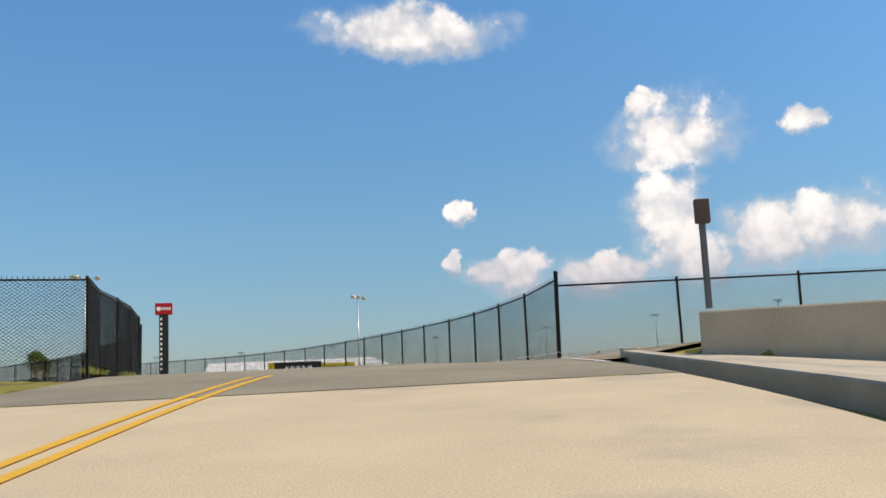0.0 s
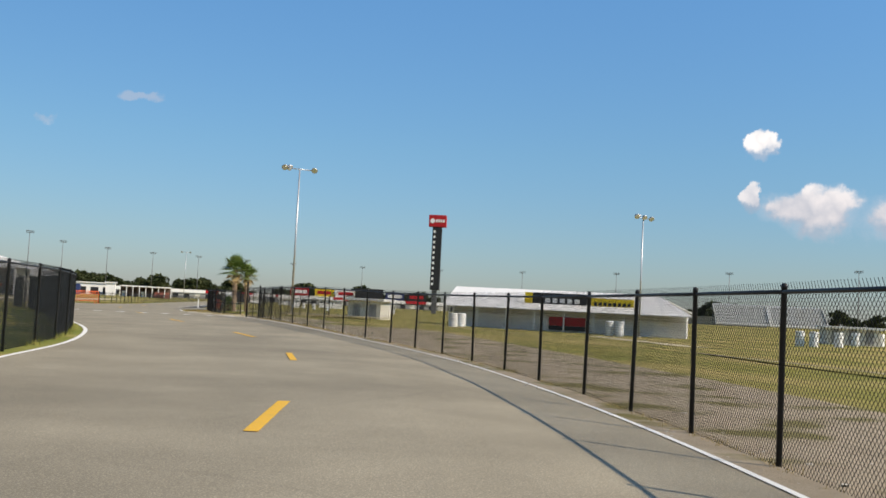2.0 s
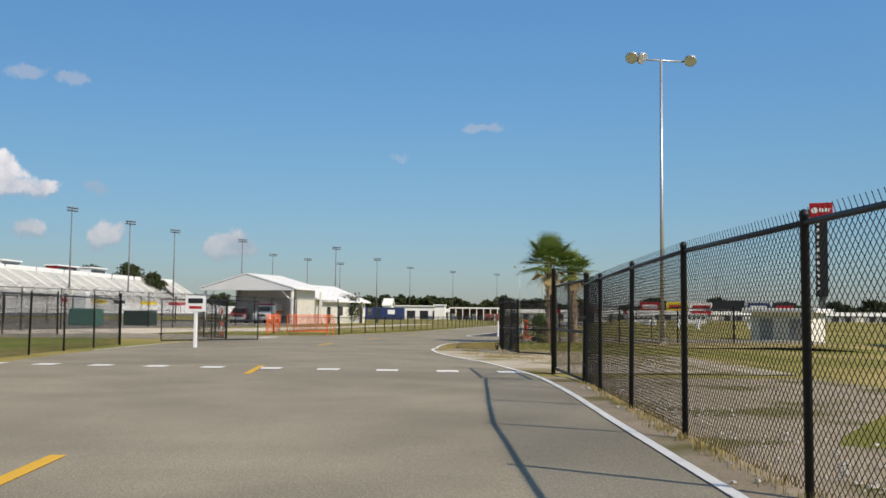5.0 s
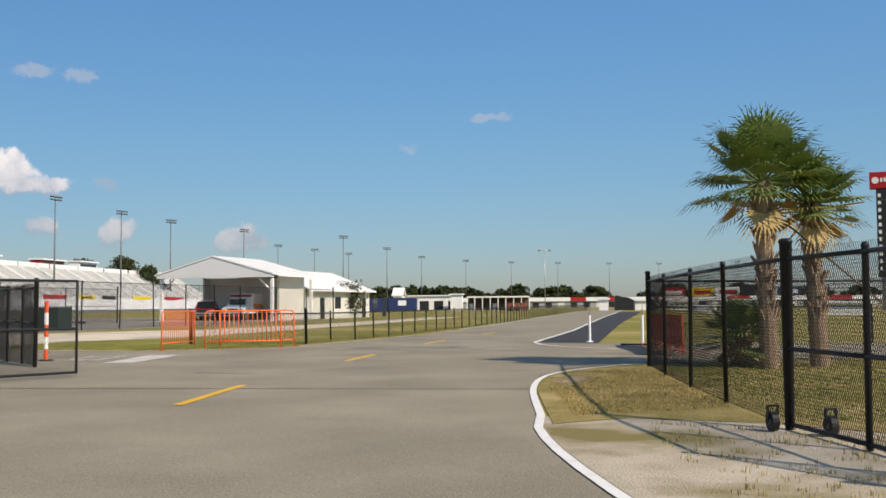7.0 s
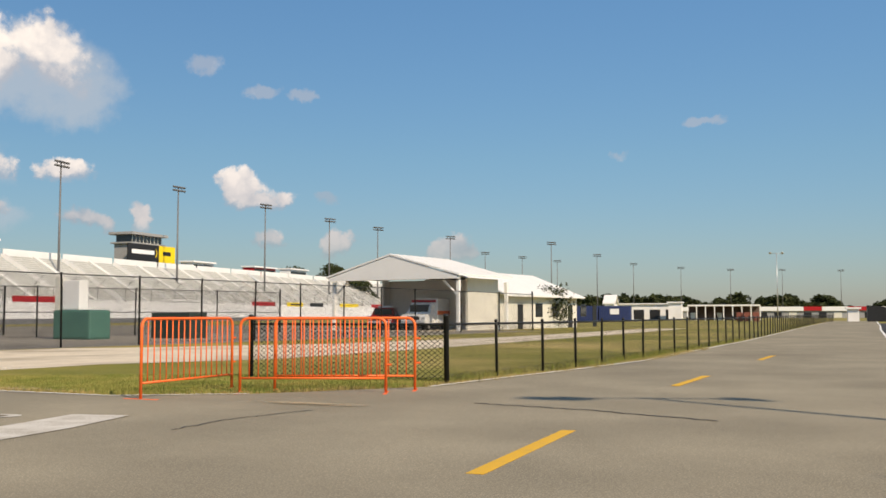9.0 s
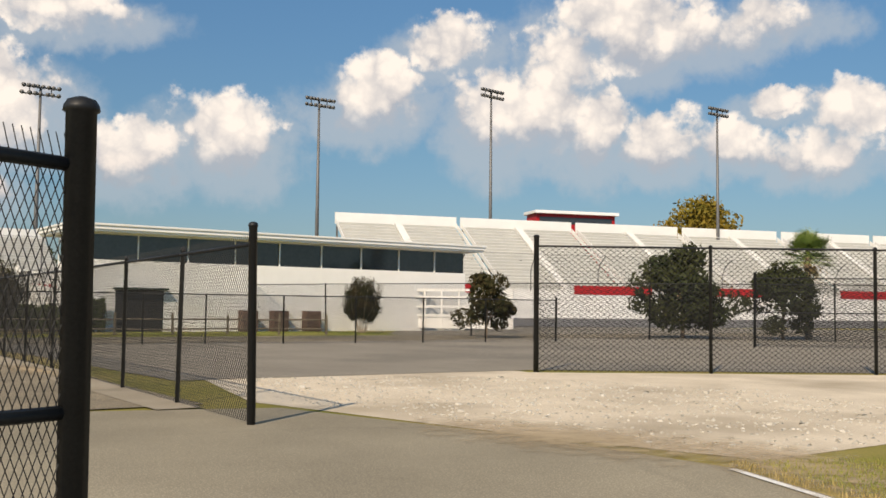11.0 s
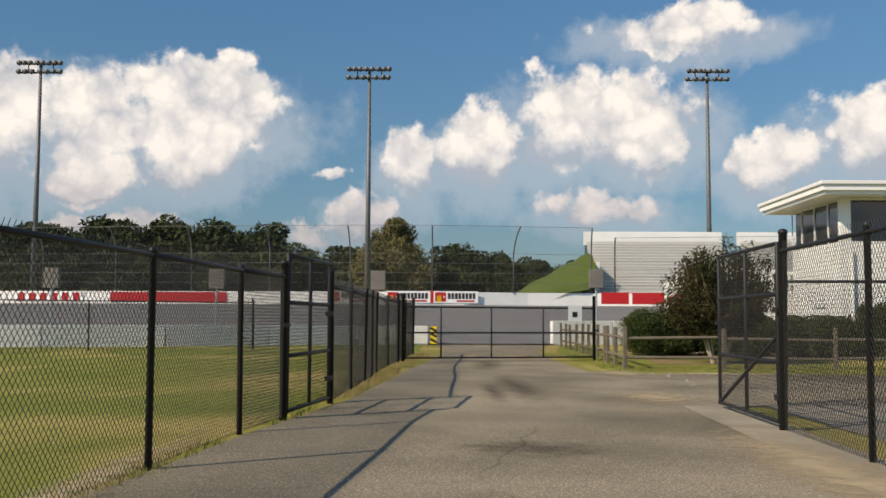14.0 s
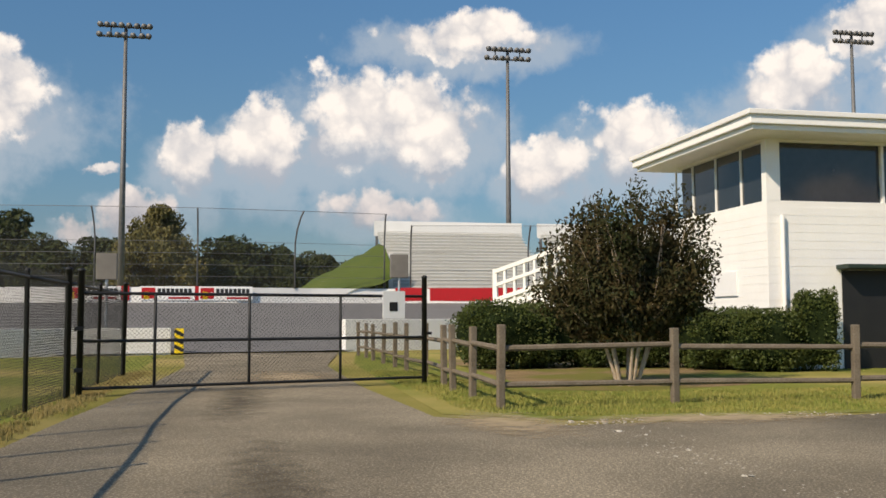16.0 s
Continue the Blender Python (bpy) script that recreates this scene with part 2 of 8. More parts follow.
def paving(name, a, b, worn, grit, crack=0.12, fine=70.0):
    """Asphalt: grit, broad stains, dark repair patches and fine crooked cracks."""
    m = mat(name, a, b, 0.92, 0.45, fine, grit, spec=0.2, mix=(0.38, 0.62), extra=(worn, 0.16, 0.5, 0.72))
    nt = m.node_tree
    N, L = nt.nodes.new, nt.links.new
    p = nt.nodes["Principled BSDF"]
    src = p.inputs["Base Color"].links[0].from_socket
    tc = N("ShaderNodeTexCoord")
    warp = N("ShaderNodeTexNoise"); warp.inputs["Scale"].default_value = 0.9; warp.inputs["Detail"].default_value = 4
    add = N("ShaderNodeMix"); add.data_type = "VECTOR"; add.inputs["Factor"].default_value = 0.35
    vo = N("ShaderNodeTexVoronoi"); vo.feature = "DISTANCE_TO_EDGE"; vo.inputs["Scale"].default_value = crack
    th = N("ShaderNodeMapRange"); th.inputs["From Min"].default_value, th.inputs["From Max"].default_value = 0.0012, 0.0045
    th.inputs["To Min"].default_value, th.inputs["To Max"].default_value = 1.0, 0.0
    gate = N("ShaderNodeTexNoise"); gate.inputs["Scale"].default_value = 0.11
    gr = N("ShaderNodeMapRange"); gr.inputs["From Min"].default_value, gr.inputs["From Max"].default_value = 0.46, 0.58
    mul = N("ShaderNodeMath"); mul.operation = "MULTIPLY"
    m2 = N("ShaderNodeMath"); m2.operation = "MULTIPLY"; m2.inputs[1].default_value = 0.5 if grit > 0.4 else 0.10
    mx = N("ShaderNodeMix"); mx.data_type = "RGBA"; mx.inputs["B"].default_value = (0.05, 0.046, 0.04, 1)
    # pale stones in the surface
    st = N("ShaderNodeTexVoronoi"); st.inputs["Scale"].default_value = fine * 0.7
    sr = N("ShaderNodeMapRange"); sr.inputs["From Min"].default_value, sr.inputs["From Max"].default_value = 0.1, 0.5
    sr.inputs["To Min"].default_value, sr.inputs["To Max"].default_value = 1.0 + grit * 1.0, 1.0 - grit * 0.75
    sc = N("ShaderNodeVectorMath"); sc.operation = "SCALE"
    L(tc.outputs["Object"], warp.inputs["Vector"]); L(tc.outputs["Object"], add.inputs["A"]); L(warp.outputs["Color"], add.inputs["B"])
    L(add.outputs["Result"], vo.inputs["Vector"]); L(vo.outputs["Distance"], th.inputs["Value"])
    L(tc.outputs["Object"], gate.inputs["Vector"]); L(gate.outputs["Fac"], gr.inputs["Value"])
    L(th.outputs["Result"], mul.inputs[0]); L(gr.outputs["Result"], mul.inputs[1]); L(mul.outputs[0], m2.inputs[0])
    L(tc.outputs["Object"], st.inputs["Vector"]); L(st.outputs["Distance"], sr.inputs["Value"])
    L(src, sc.inputs[0]); L(sr.outputs["Result"], sc.inputs["Scale"])
    L(m2.outputs[0], mx.inputs["Factor"]); L(sc.outputs["Vector"], mx.inputs["A"]); L(mx.outputs["Result"], p.inputs["Base Color"])
    return m


M_GRASS = mat("grass", (0.13, 0.145, 0.028), (0.29, 0.245, 0.065), 0.95, 0.35, 25, 0.6, spec=0.1, extra=((0.40, 0.31, 0.12), 0.12, 0.45, 0.68))
M_LAWN = mat("lawn", (0.12, 0.155, 0.026), (0.24, 0.24, 0.055), 0.95, 0.45, 22, 0.7, spec=0.1, extra=((0.40, 0.31, 0.11), 0.22, 0.50, 0.72))
M_CORNER = mat("dry_corner_grass", (0.13, 0.125, 0.03), (0.40, 0.30, 0.12), 0.95, 0.7, 26, 0.8, spec=0.1, extra=((0.46, 0.36, 0.17), 0.5, 0.48, 0.66))
M_STONE = mat("pale_stones", (0.40, 0.37, 0.31), (0.62, 0.58, 0.50), 0.9, 5, 60, 0.4, spec=0.2)
M_TAR = mat("tar_seam", (0.045, 0.043, 0.04), (0.085, 0.08, 0.07), 0.8, 2, 60, 0.2, spec=0.3)
M_LOT = paving("lot_asphalt", (0.25, 0.225, 0.18), (0.335, 0.30, 0.24), (0.21, 0.19, 0.155), 0.3)
M_STAIN = paving("stained_asphalt", (0.18, 0.143, 0.095), (0.33, 0.265, 0.178), (0.155, 0.125, 0.085), 0.42, 0.25, 55.0)
M_CSTEM = mat("smooth_pale_bark", (0.36, 0.28, 0.20), (0.50, 0.41, 0.31), 0.8, 6, 40, 0.2, spec=0.2)
M_BLADE = mat("grass_blades", (0.12, 0.17, 0.03), (0.34, 0.29, 0.09), 0.9, 1.2, 20, 0.0, spec=0.15)
M_STRAW = mat("straw_blades", (0.20, 0.17, 0.055), (0.46, 0.35, 0.15), 0.9, 1.2, 20, 0.0, spec=0.15)
M_STRIP = mat("worn_concrete", (0.26, 0.225, 0.165), (0.36, 0.315, 0.24), 0.92, 1.0, 40, 0.4, spec=0.2, extra=((0.20, 0.175, 0.13), 0.6, 0.5, 0.7))
M_BANK = mat("bank_grass", (0.055, 0.085, 0.018), (0.10, 0.125, 0.03), 0.95, 0.3, 12, 0.4, spec=0.1)
# grey seats of the far stand, its own shade mixed into the colour
M_SEATSHADE = mat("shaded_seat_rows", (0.13, 0.13, 0.135), (0.18, 0.18, 0.18), 0.8, 0.3, 10, 0.05)
M_BOXG = mat("dark_box_paint", (0.13, 0.12, 0.105), (0.19, 0.175, 0.15), 0.7, 2, 40, 0.1)
M_VERGE = mat("verge_gravel", (0.36, 0.30, 0.215), (0.58, 0.51, 0.39), 0.95, 1.2, 42, 0.8, spec=0.1, extra=((0.22, 0.185, 0.075), 0.45, 0.50, 0.62))
M_SAND = mat("washed_sand", (0.33, 0.26, 0.165), (0.44, 0.35, 0.23), 0.95, 1.5, 45, 0.6, spec=0.1)
M_DIRT = mat("sandy_dirt", (0.27, 0.22, 0.15), (0.40, 0.335, 0.24), 0.95, 1.5, 45, 0.8, spec=0.1, extra=((0.17, 0.15, 0.06), 0.6, 0.52, 0.62))
M_GRAVEL = mat("gravel", (0.55, 0.47, 0.35), (0.74, 0.65, 0.505), 0.95, 1.0, 40, 0.7, spec=0.1, extra=((0.42, 0.355, 0.26), 0.3, 0.5, 0.7))
M_ASPHALT = paving("asphalt", (0.255, 0.226, 0.163), (0.38, 0.336, 0.242), (0.232, 0.205, 0.148), 0.26)
M_OLD = paving("old_asphalt", (0.178, 0.152, 0.108), (0.385, 0.328, 0.232), (0.155, 0.135, 0.098), 0.42, 0.25, 55.0)
M_NEW = mat("fresh_asphalt", (0.035, 0.035, 0.037), (0.055, 0.053, 0.05), 0.85, 1.0, 80, 0.3, spec=0.3)
M_TRACK = mat("track_asphalt", (0.15, 0.145, 0.14), (0.19, 0.185, 0.175), 0.9, 0.2, 20, 0.1, spec=0.2)
M_CONC = mat("concrete", (0.43, 0.37, 0.275), (0.56, 0.49, 0.375), 0.9, 1.2, 40, 0.3, spec=0.2, extra=((0.30, 0.28, 0.24), 0.8, 0.55, 0.75))
M_CONC_ROAD = mat("concrete_road", (0.50, 0.41, 0.275), (0.61, 0.505, 0.345), 0.9, 0.8, 50, 0.25, spec=0.2, extra=((0.36, 0.32, 0.25), 0.5, 0.55, 0.75))
M_WALLW = mat("white_wall_paint", (0.80, 0.79, 0.76), (0.70, 0.69, 0.65), 0.7, 0.8, 20, 0.1, mix=(0.4, 0.75))
M_BLOCK = mat("white_block_paint", (0.85, 0.84, 0.80), (0.78, 0.77, 0.73), 0.75, 1.5, 30, 0.2, mix=(0.4, 0.75))
M_LINE = mat("white_line_paint", (0.78, 0.77, 0.72), (0.55, 0.54, 0.50), 0.8, 3.0, 60, 0.2, mix=(0.5, 0.72))
M_WORN = mat("worn_white_paint", (0.62, 0.59, 0.52), (0.33, 0.29, 0.22), 0.85, 2.2, 45, 0.3, mix=(0.46, 0.66))
M_YELLOW = mat("yellow_line_paint", (0.70, 0.40, 0.03), (0.50, 0.33, 0.08), 0.8, 4.0, 60, 0.2, mix=(0.5, 0.72))
M_BLACKPIPE = mat("black_vinyl_pipe", (0.010, 0.011, 0.012), (0.020, 0.021, 0.021), 0.5, 4, 80, 0.05, spec=0.3)
M_WIRE = mat("black_vinyl_wire", (0.012, 0.013, 0.013), (0.022, 0.022, 0.022), 0.6, 4, 80, 0.0, spec=0.2)
M_TARP = mat("black_windscreen", (0.012, 0.012, 0.013), (0.022, 0.021, 0.02), 0.85, 2, 60, 0.2, spec=0.2)
M_GALV = mat("galvanised_steel", (0.42, 0.43, 0.44), (0.52, 0.53, 0.53), 0.45, 3, 60, 0.05, metal=0.75)
M_GALVDARK = mat("weathered_steel", (0.13, 0.13, 0.13), (0.20, 0.20, 0.195), 0.6, 3, 60, 0.05, metal=0.5)
M_ALU = mat("bleacher_aluminium", (0.72, 0.72, 0.69), (0.80, 0.80, 0.77), 0.6, 0.6, 20, 0.05)
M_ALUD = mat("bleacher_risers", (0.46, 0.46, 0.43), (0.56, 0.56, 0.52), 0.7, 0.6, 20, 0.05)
M_ORANGE = mat("orange_paint", (0.90, 0.13, 0.015), (0.80, 0.16, 0.03), 0.5, 5, 90, 0.05, spec=0.5)
M_ORANGEPL = mat("orange_plastic", (0.85, 0.085, 0.012), (0.75, 0.10, 0.02), 0.5, 3, 60, 0.05)
M_RED = mat("red_paint", (0.45, 0.008, 0.012), (0.36, 0.01, 0.012), 0.5, 2, 40, 0.03)
M_YEL = mat("yellow_vinyl", (0.85, 0.62, 0.01), (0.78, 0.56, 0.015), 0.5, 2, 40, 0.02)
M_BLK = mat("black_vinyl_sign", (0.012, 0.012, 0.013), (0.02, 0.02, 0.02), 0.5, 2, 40, 0.02)
M_WHITE = mat("white_vinyl", (0.82, 0.82, 0.80), (0.76, 0.76, 0.74), 0.5, 2, 40, 0.02)
M_ROOF = mat("white_metal_roof", (0.80, 0.79, 0.75), (0.72, 0.71, 0.67), 0.45, 0.8, 30, 0.05, mix=(0.4, 0.75))
M_SIDING = mat("cream_siding", (0.68, 0.66, 0.58), (0.60, 0.58, 0.50), 0.7, 0.8, 30, 0.1)
M_DARKIN = mat("shed_interior", (0.58, 0.57, 0.54), (0.48, 0.47, 0.45), 0.8, 0.8, 30, 0.1)
M_GREY = mat("grey_paint", (0.27, 0.27, 0.26), (0.34, 0.34, 0.33), 0.7, 1.5, 40, 0.1)
M_WOOD = mat("weathered_wood", (0.115, 0.092, 0.066), (0.21, 0.175, 0.13), 0.9, 2.5, 40, 0.5, spec=0.2)
M_BARK = mat("bark", (0.16, 0.12, 0.085), (0.28, 0.22, 0.16), 0.95, 4, 30, 1.0, spec=0.1)
M_PBARK = mat("palm_bark", (0.20, 0.14, 0.095), (0.36, 0.27, 0.19), 0.95, 5, 30, 1.0, spec=0.1)
M_PALM = mat("palm_leaf", (0.085, 0.15, 0.028), (0.23, 0.28, 0.075), 0.45, 2, 30, 0.1, spec=0.4)
M_PALMDRY = mat("dry_palm_leaf", (0.36, 0.24, 0.09), (0.50, 0.38, 0.18), 0.8, 2, 30, 0.1, spec=0.2)
M_LEAF = mat("leaves", (0.024, 0.036, 0.012), (0.058, 0.060, 0.022), 0.7, 0.6, 8, 0.0, spec=0.2)
M_LEAFFAR = mat("far_leaves", (0.028, 0.040, 0.014), (0.058, 0.068, 0.025), 0.8, 0.15, 3, 0.0, spec=0.15, extra=((0.085, 0.075, 0.03), 0.05, 0.5, 0.7))
M_LEAFBR = mat("willow_leaves", (0.085, 0.085, 0.025), (0.15, 0.125, 0.045), 0.7, 0.4, 6, 0.0, spec=0.2)
M_LEAFOR = mat("autumn_leaves", (0.28, 0.17, 0.02), (0.12, 0.12, 0.02), 0.7, 0.25, 5, 0.0, spec=0.2)
M_CRAPE = mat("reddish_leaves", (0.022, 0.036, 0.011), (0.062, 0.040, 0.017), 0.75, 1.2, 12, 0.0, spec=0.15)
M_HEDGE = mat("hedge_leaves", (0.030, 0.050, 0.009), (0.078, 0.094, 0.022), 0.6, 1.5, 14, 0.0, spec=0.25)
# near-black leaf green: the shade inside the hedge, put into the core's colour
M_HEDGESHADE = mat("hedge_inner_shade", (0.008, 0.014, 0.004), (0.016, 0.026, 0.007), 0.9, 3, 20, 0.3, spec=0.1)
M_GREEN = mat("green_plastic", (0.05, 0.13, 0.105), (0.07, 0.17, 0.13), 0.6, 1.5, 30, 0.05)
M_DGREEN = mat("dark_green_paint", (0.015, 0.03, 0.024), (0.025, 0.04, 0.03), 0.6, 1.5, 30, 0.05)
M_BLUE = mat("blue_paint", (0.02, 0.035, 0.11), (0.03, 0.045, 0.13), 0.5, 1.5, 30, 0.05)
M_RUBBER = mat("rubber", (0.015, 0.015, 0.015), (0.03, 0.03, 0.03), 0.8, 5, 60, 0.1)
M_CARRED = mat("red_car_paint", (0.30, 0.008, 0.012), (0.24, 0.008, 0.01), 0.3, 2, 40, 0.0, coat=0.6)
M_CARWHITE = mat("white_car_paint", (0.78, 0.78, 0.76), (0.72, 0.72, 0.70), 0.3, 2, 40, 0.0, coat=0.6)
M_LAMPGL = mat("lamp_lens", (0.62, 0.64, 0.66), (0.72, 0.73, 0.74), 0.2, 2, 40, 0.0, metal=0.6)
M_MULCH = mat("pine_straw", (0.17, 0.12, 0.06), (0.30, 0.21, 0.11), 0.95, 3, 40, 0.7, spec=0.1, extra=((0.16, 0.155, 0.04), 0.5, 0.42, 0.55))
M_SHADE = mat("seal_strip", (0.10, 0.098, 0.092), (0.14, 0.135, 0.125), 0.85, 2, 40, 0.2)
M_CRATE = mat("brick_red_paint", (0.20, 0.065, 0.045), (0.27, 0.09, 0.06), 0.8, 2, 40, 0.1)
M_BROWN = mat("brown_paint", (0.10, 0.065, 0.05), (0.14, 0.09, 0.07), 0.7, 2, 40, 0.1)

M_GLASS = mat("dark_window_glass", (0.02, 0.024, 0.028), (0.03, 0.034, 0.038), 0.06, 1, 5, 0.0, spec=0.8)


def fabric(name, cover, colour):
    """Woven or far chain-link cloth: the share of light that passes is 1 - cover."""
    m = bpy.data.materials.new(name)
    m.use_nodes = True
    nt = m.node_tree
    p, out = nt.nodes["Principled BSDF"], nt.nodes["Material Output"]
    tr, mx = nt.nodes.new("ShaderNodeBsdfTransparent"), nt.nodes.new("ShaderNodeMixShader")
    tc, n = nt.nodes.new("ShaderNodeTexCoord"), nt.nodes.new("ShaderNodeTexNoise")
    n.inputs["Scale"].default_value = 0.7
    r = nt.nodes.new("ShaderNodeMapRange")
    r.inputs["To Min"].default_value, r.inputs["To Max"].default_value = cover * 0.75, cover * 1.25
    p.inputs["Base Color"].default_value, p.inputs["Roughness"].default_value = (*colour, 1), 0.7
    nt.links.new(tc.outputs["Object"], n.inputs["Vector"]); nt.links.new(n.outputs["Fac"], r.inputs["Value"])
    nt.links.new(r.outputs["Result"], mx.inputs["Fac"])
    nt.links.new(tr.outputs[0], mx.inputs[1]); nt.links.new(p.outputs[0], mx.inputs[2]); nt.links.new(mx.outputs[0], out.inputs["Surface"])
    return m


M_SCREEN = fabric("windscreen_cloth", 0.72, (0.02, 0.02, 0.021))
M_CATCH = fabric("catch_fence_mesh", 0.075, (0.16, 0.165, 0.17))
M_FARMESH = fabric("far_chain_link", 0.34, (0.02, 0.021, 0.021))

# ---------------------------------------------------------------- mesh helpers
def mesh_of(name, bm, material=None, smooth=False):
    me = bpy.data.meshes.new(name)
    bm.normal_update()
    bm.to_mesh(me); bm.free()
    if material:
        me.materials.append(material)
    if smooth:
        for p in me.polygons:
            p.use_smooth = True
    return me


def part(name, bm, material, parent=None, label="", smooth=False, m=None):
    """ONE mesh object, from a bmesh or a shared mesh, under a thing or a part."""
    me = bm if isinstance(bm, bpy.types.Mesh) else mesh_of(name, bm, material, smooth)
    ob = new(name, me)
    if parent:
        ob.parent = parent
    if m is not None:
        ob.matrix_basis = m
    if label:
        ob["label"] = label
    return ob


def thing(name, label, category, group="", m=None):
    ob = new(name)
    ob.empty_display_size = 0.3
    if m is not None:
        ob.matrix_basis = m
    return tagged(ob, label, category, group)


def box(bm, x0, x1, y0, y1, z0, z1, bevel=0.0, m=None):
    v = [bm.verts.new((x, y, z)) for z in (z0, z1) for x, y in ((x0, y0), (x1, y0), (x1, y1), (x0, y1))]
    f = [bm.faces.new([v[i] for i in q]) for q in ((3, 2, 1, 0), (4, 5, 6, 7), (0, 1, 5, 4), (1, 2, 6, 5), (2, 3, 7, 6), (3, 0, 4, 7))]
    if bevel:
        r = bmesh.ops.bevel(bm, geom=list({e for q in f for e in q.edges}), offset=bevel, segments=2, affect="EDGES", profile=0.6)
        v = list({x for q in r["faces"] for x in q.verts} | {x for x in v if x.is_valid})
    if m is not None:
        bmesh.ops.transform(bm, matrix=m, verts=v)
    return bm


def tube(bm, p0, p1, r0, r1=None, n=8, caps=True):
    p0, p1 = Vector(p0), Vector(p1)
    r1 = r0 if r1 is None else r1
    d = (p1 - p0).normalized()
    a = d.orthogonal().normalized()
    b = d.cross(a)
    rings = []
    for p, r in ((p0, r0), (p1, r1)):
        rings.append([bm.verts.new(p + (a * math.cos(2 * math.pi * i / n) + b * math.sin(2 * math.pi * i / n)) * r) for i in range(n)])
    for i in range(n):
        bm.faces.new((rings[0][i], rings[0][(i + 1) % n], rings[1][(i + 1) % n], rings[1][i]))
    if caps:
        bm.faces.new(rings[0][::-1]); bm.faces.new(rings[1])
    return bm


def bent(bm, pts, r, n=8):
    """A pipe through points, mitred ring by ring."""
    pts = [Vector(p) for p in pts]
    rings = []
    ref = None
    for i, p in enumerate(pts):
        d = ((pts[min(i + 1, len(pts) - 1)] - pts[max(i - 1, 0)])).normalized()
        if ref is None:
            ref = d.orthogonal().normalized()
        a = (ref - d * ref.dot(d)).normalized(); ref = a
        b = d.cross(a)
        rings.append([bm.verts.new(p + (a * math.cos(2 * math.pi * k / n) + b * math.sin(2 * math.pi * k / n)) * r) for k in range(n)])
    for q, w in zip(rings, rings[1:]):
        for k in range(n):
            bm.faces.new((q[k], q[(k + 1) % n], w[(k + 1) % n], w[k]))
    bm.faces.new(rings[0][::-1]); bm.faces.new(rings[-1])
    return bm


def slab(name, pts, z, material, label, category, thick=0.0, kind="structure", zf=None):
    """A flat area with an outline; it follows the ground when zf is given."""
    bm = bmesh.new()
    f = bm.faces.new([bm.verts.new((x, y, 0)) for x, y in pts])
    bmesh.ops.triangulate(bm, faces=[f])
    for v in bm.verts:
        v.co.z = z + (zf(v.co.x, v.co.y) if zf else 0)
    for f in bm.faces:
        f.normal_update()
        if f.normal.z < 0:
            f.normal_flip()
    return tagged(part(name, bm, material), label, category, kind=kind)


def resample(pts, n):
    d = [0.0]
    for a, b in zip(pts, pts[1:]):
        d.append(d[-1] + math.hypot(b[0] - a[0], b[1] - a[1]))
    out = []
    for i in range(n):
        s = d[-1] * i / (n - 1)
        k = max(j for j in range(len(d) - 1) if d[j] <= s + 1e-9)
        u = (s - d[k]) / (d[k + 1] - d[k])
        out.append(tuple(pts[k][j] + (pts[k + 1][j] - pts[k][j]) * u for j in range(2)))
    return out


def smooth_line(pts, n):
    """Catmull-Rom through the points, n steps a span."""
    out = []
    for i in range(len(pts) - 1):
        p0, p1, p2, p3 = (Vector(pts[min(max(i + k, 0), len(pts) - 1)]) for k in (-1, 0, 1, 2))
        for j in range(n):
            t = j / n
            out.append(tuple(0.5 * (2 * p1 + (p2 - p0) * t + (2 * p0 - 5 * p1 + 4 * p2 - p3) * t * t + (3 * p1 - p0 - 3 * p2 + p3) * t ** 3)))
    return out + [tuple(pts[-1])]


def loft(name, left, right, zf, lift, material, label, category, cols=4, n=60, kind="structure"):
    a, b = resample(left, n), resample(right, n)
    bm = bmesh.new()
    rows = []
    for p, q in zip(a, b):
        row = []
        for k in range(cols + 1):
            x, y = p[0] + (q[0] - p[0]) * k / cols, p[1] + (q[1] - p[1]) * k / cols
            row.append(bm.verts.new((x, y, zf(x, y) + lift)))
        rows.append(row)
    for r, s in zip(rows, rows[1:]):
        for k in range(cols):
            bm.faces.new((r[k], r[k + 1], s[k + 1], s[k]))
    return tagged(part(name, bm, material), label, category, kind=kind)


def band(name, pts, width, zf, lift, material, label, category, kind="structure"):
    """A painted line or strip of some width along a polyline."""
    bm = bmesh.new()
    prev = None
    for i, p in enumerate(pts):
        q0, q1 = Vector(pts[max(i - 1, 0)]), Vector(pts[min(i + 1, len(pts) - 1)])
        d = (q1 - q0).normalized()
        nrm = Vector((-d.y, d.x)) * width / 2
        a, b = Vector(p) + nrm, Vector(p) - nrm
        cur = [bm.verts.new((v.x, v.y, zf(v.x, v.y) + lift)) for v in (a, b)]
        if prev:
            bm.faces.new((prev[0], prev[1], cur[1], cur[0]))
        prev = cur
    return tagged(part(name, bm, material), label, category, kind=kind)


def sstep(a, b, x):
    u = min(max((x - a) / (b - a), 0.0), 1.0)
    return u * u * (3 - 2 * u)


# ---------------------------------------------------------------- terrain
RAMP0, RAMPU = Vector((-23.8, -92.2)), Vector((0.66, 0.751))     # the ramp's line
def ramp_s(x, y):
    return (Vector((x, y)) - RAMP0).dot(RAMPU)


def ramp_z(s):
    if s > 30:
        return 0.0
    return -0.002 * (30 - s) ** 2 if s > 0 else -1.8 + 0.12 * s


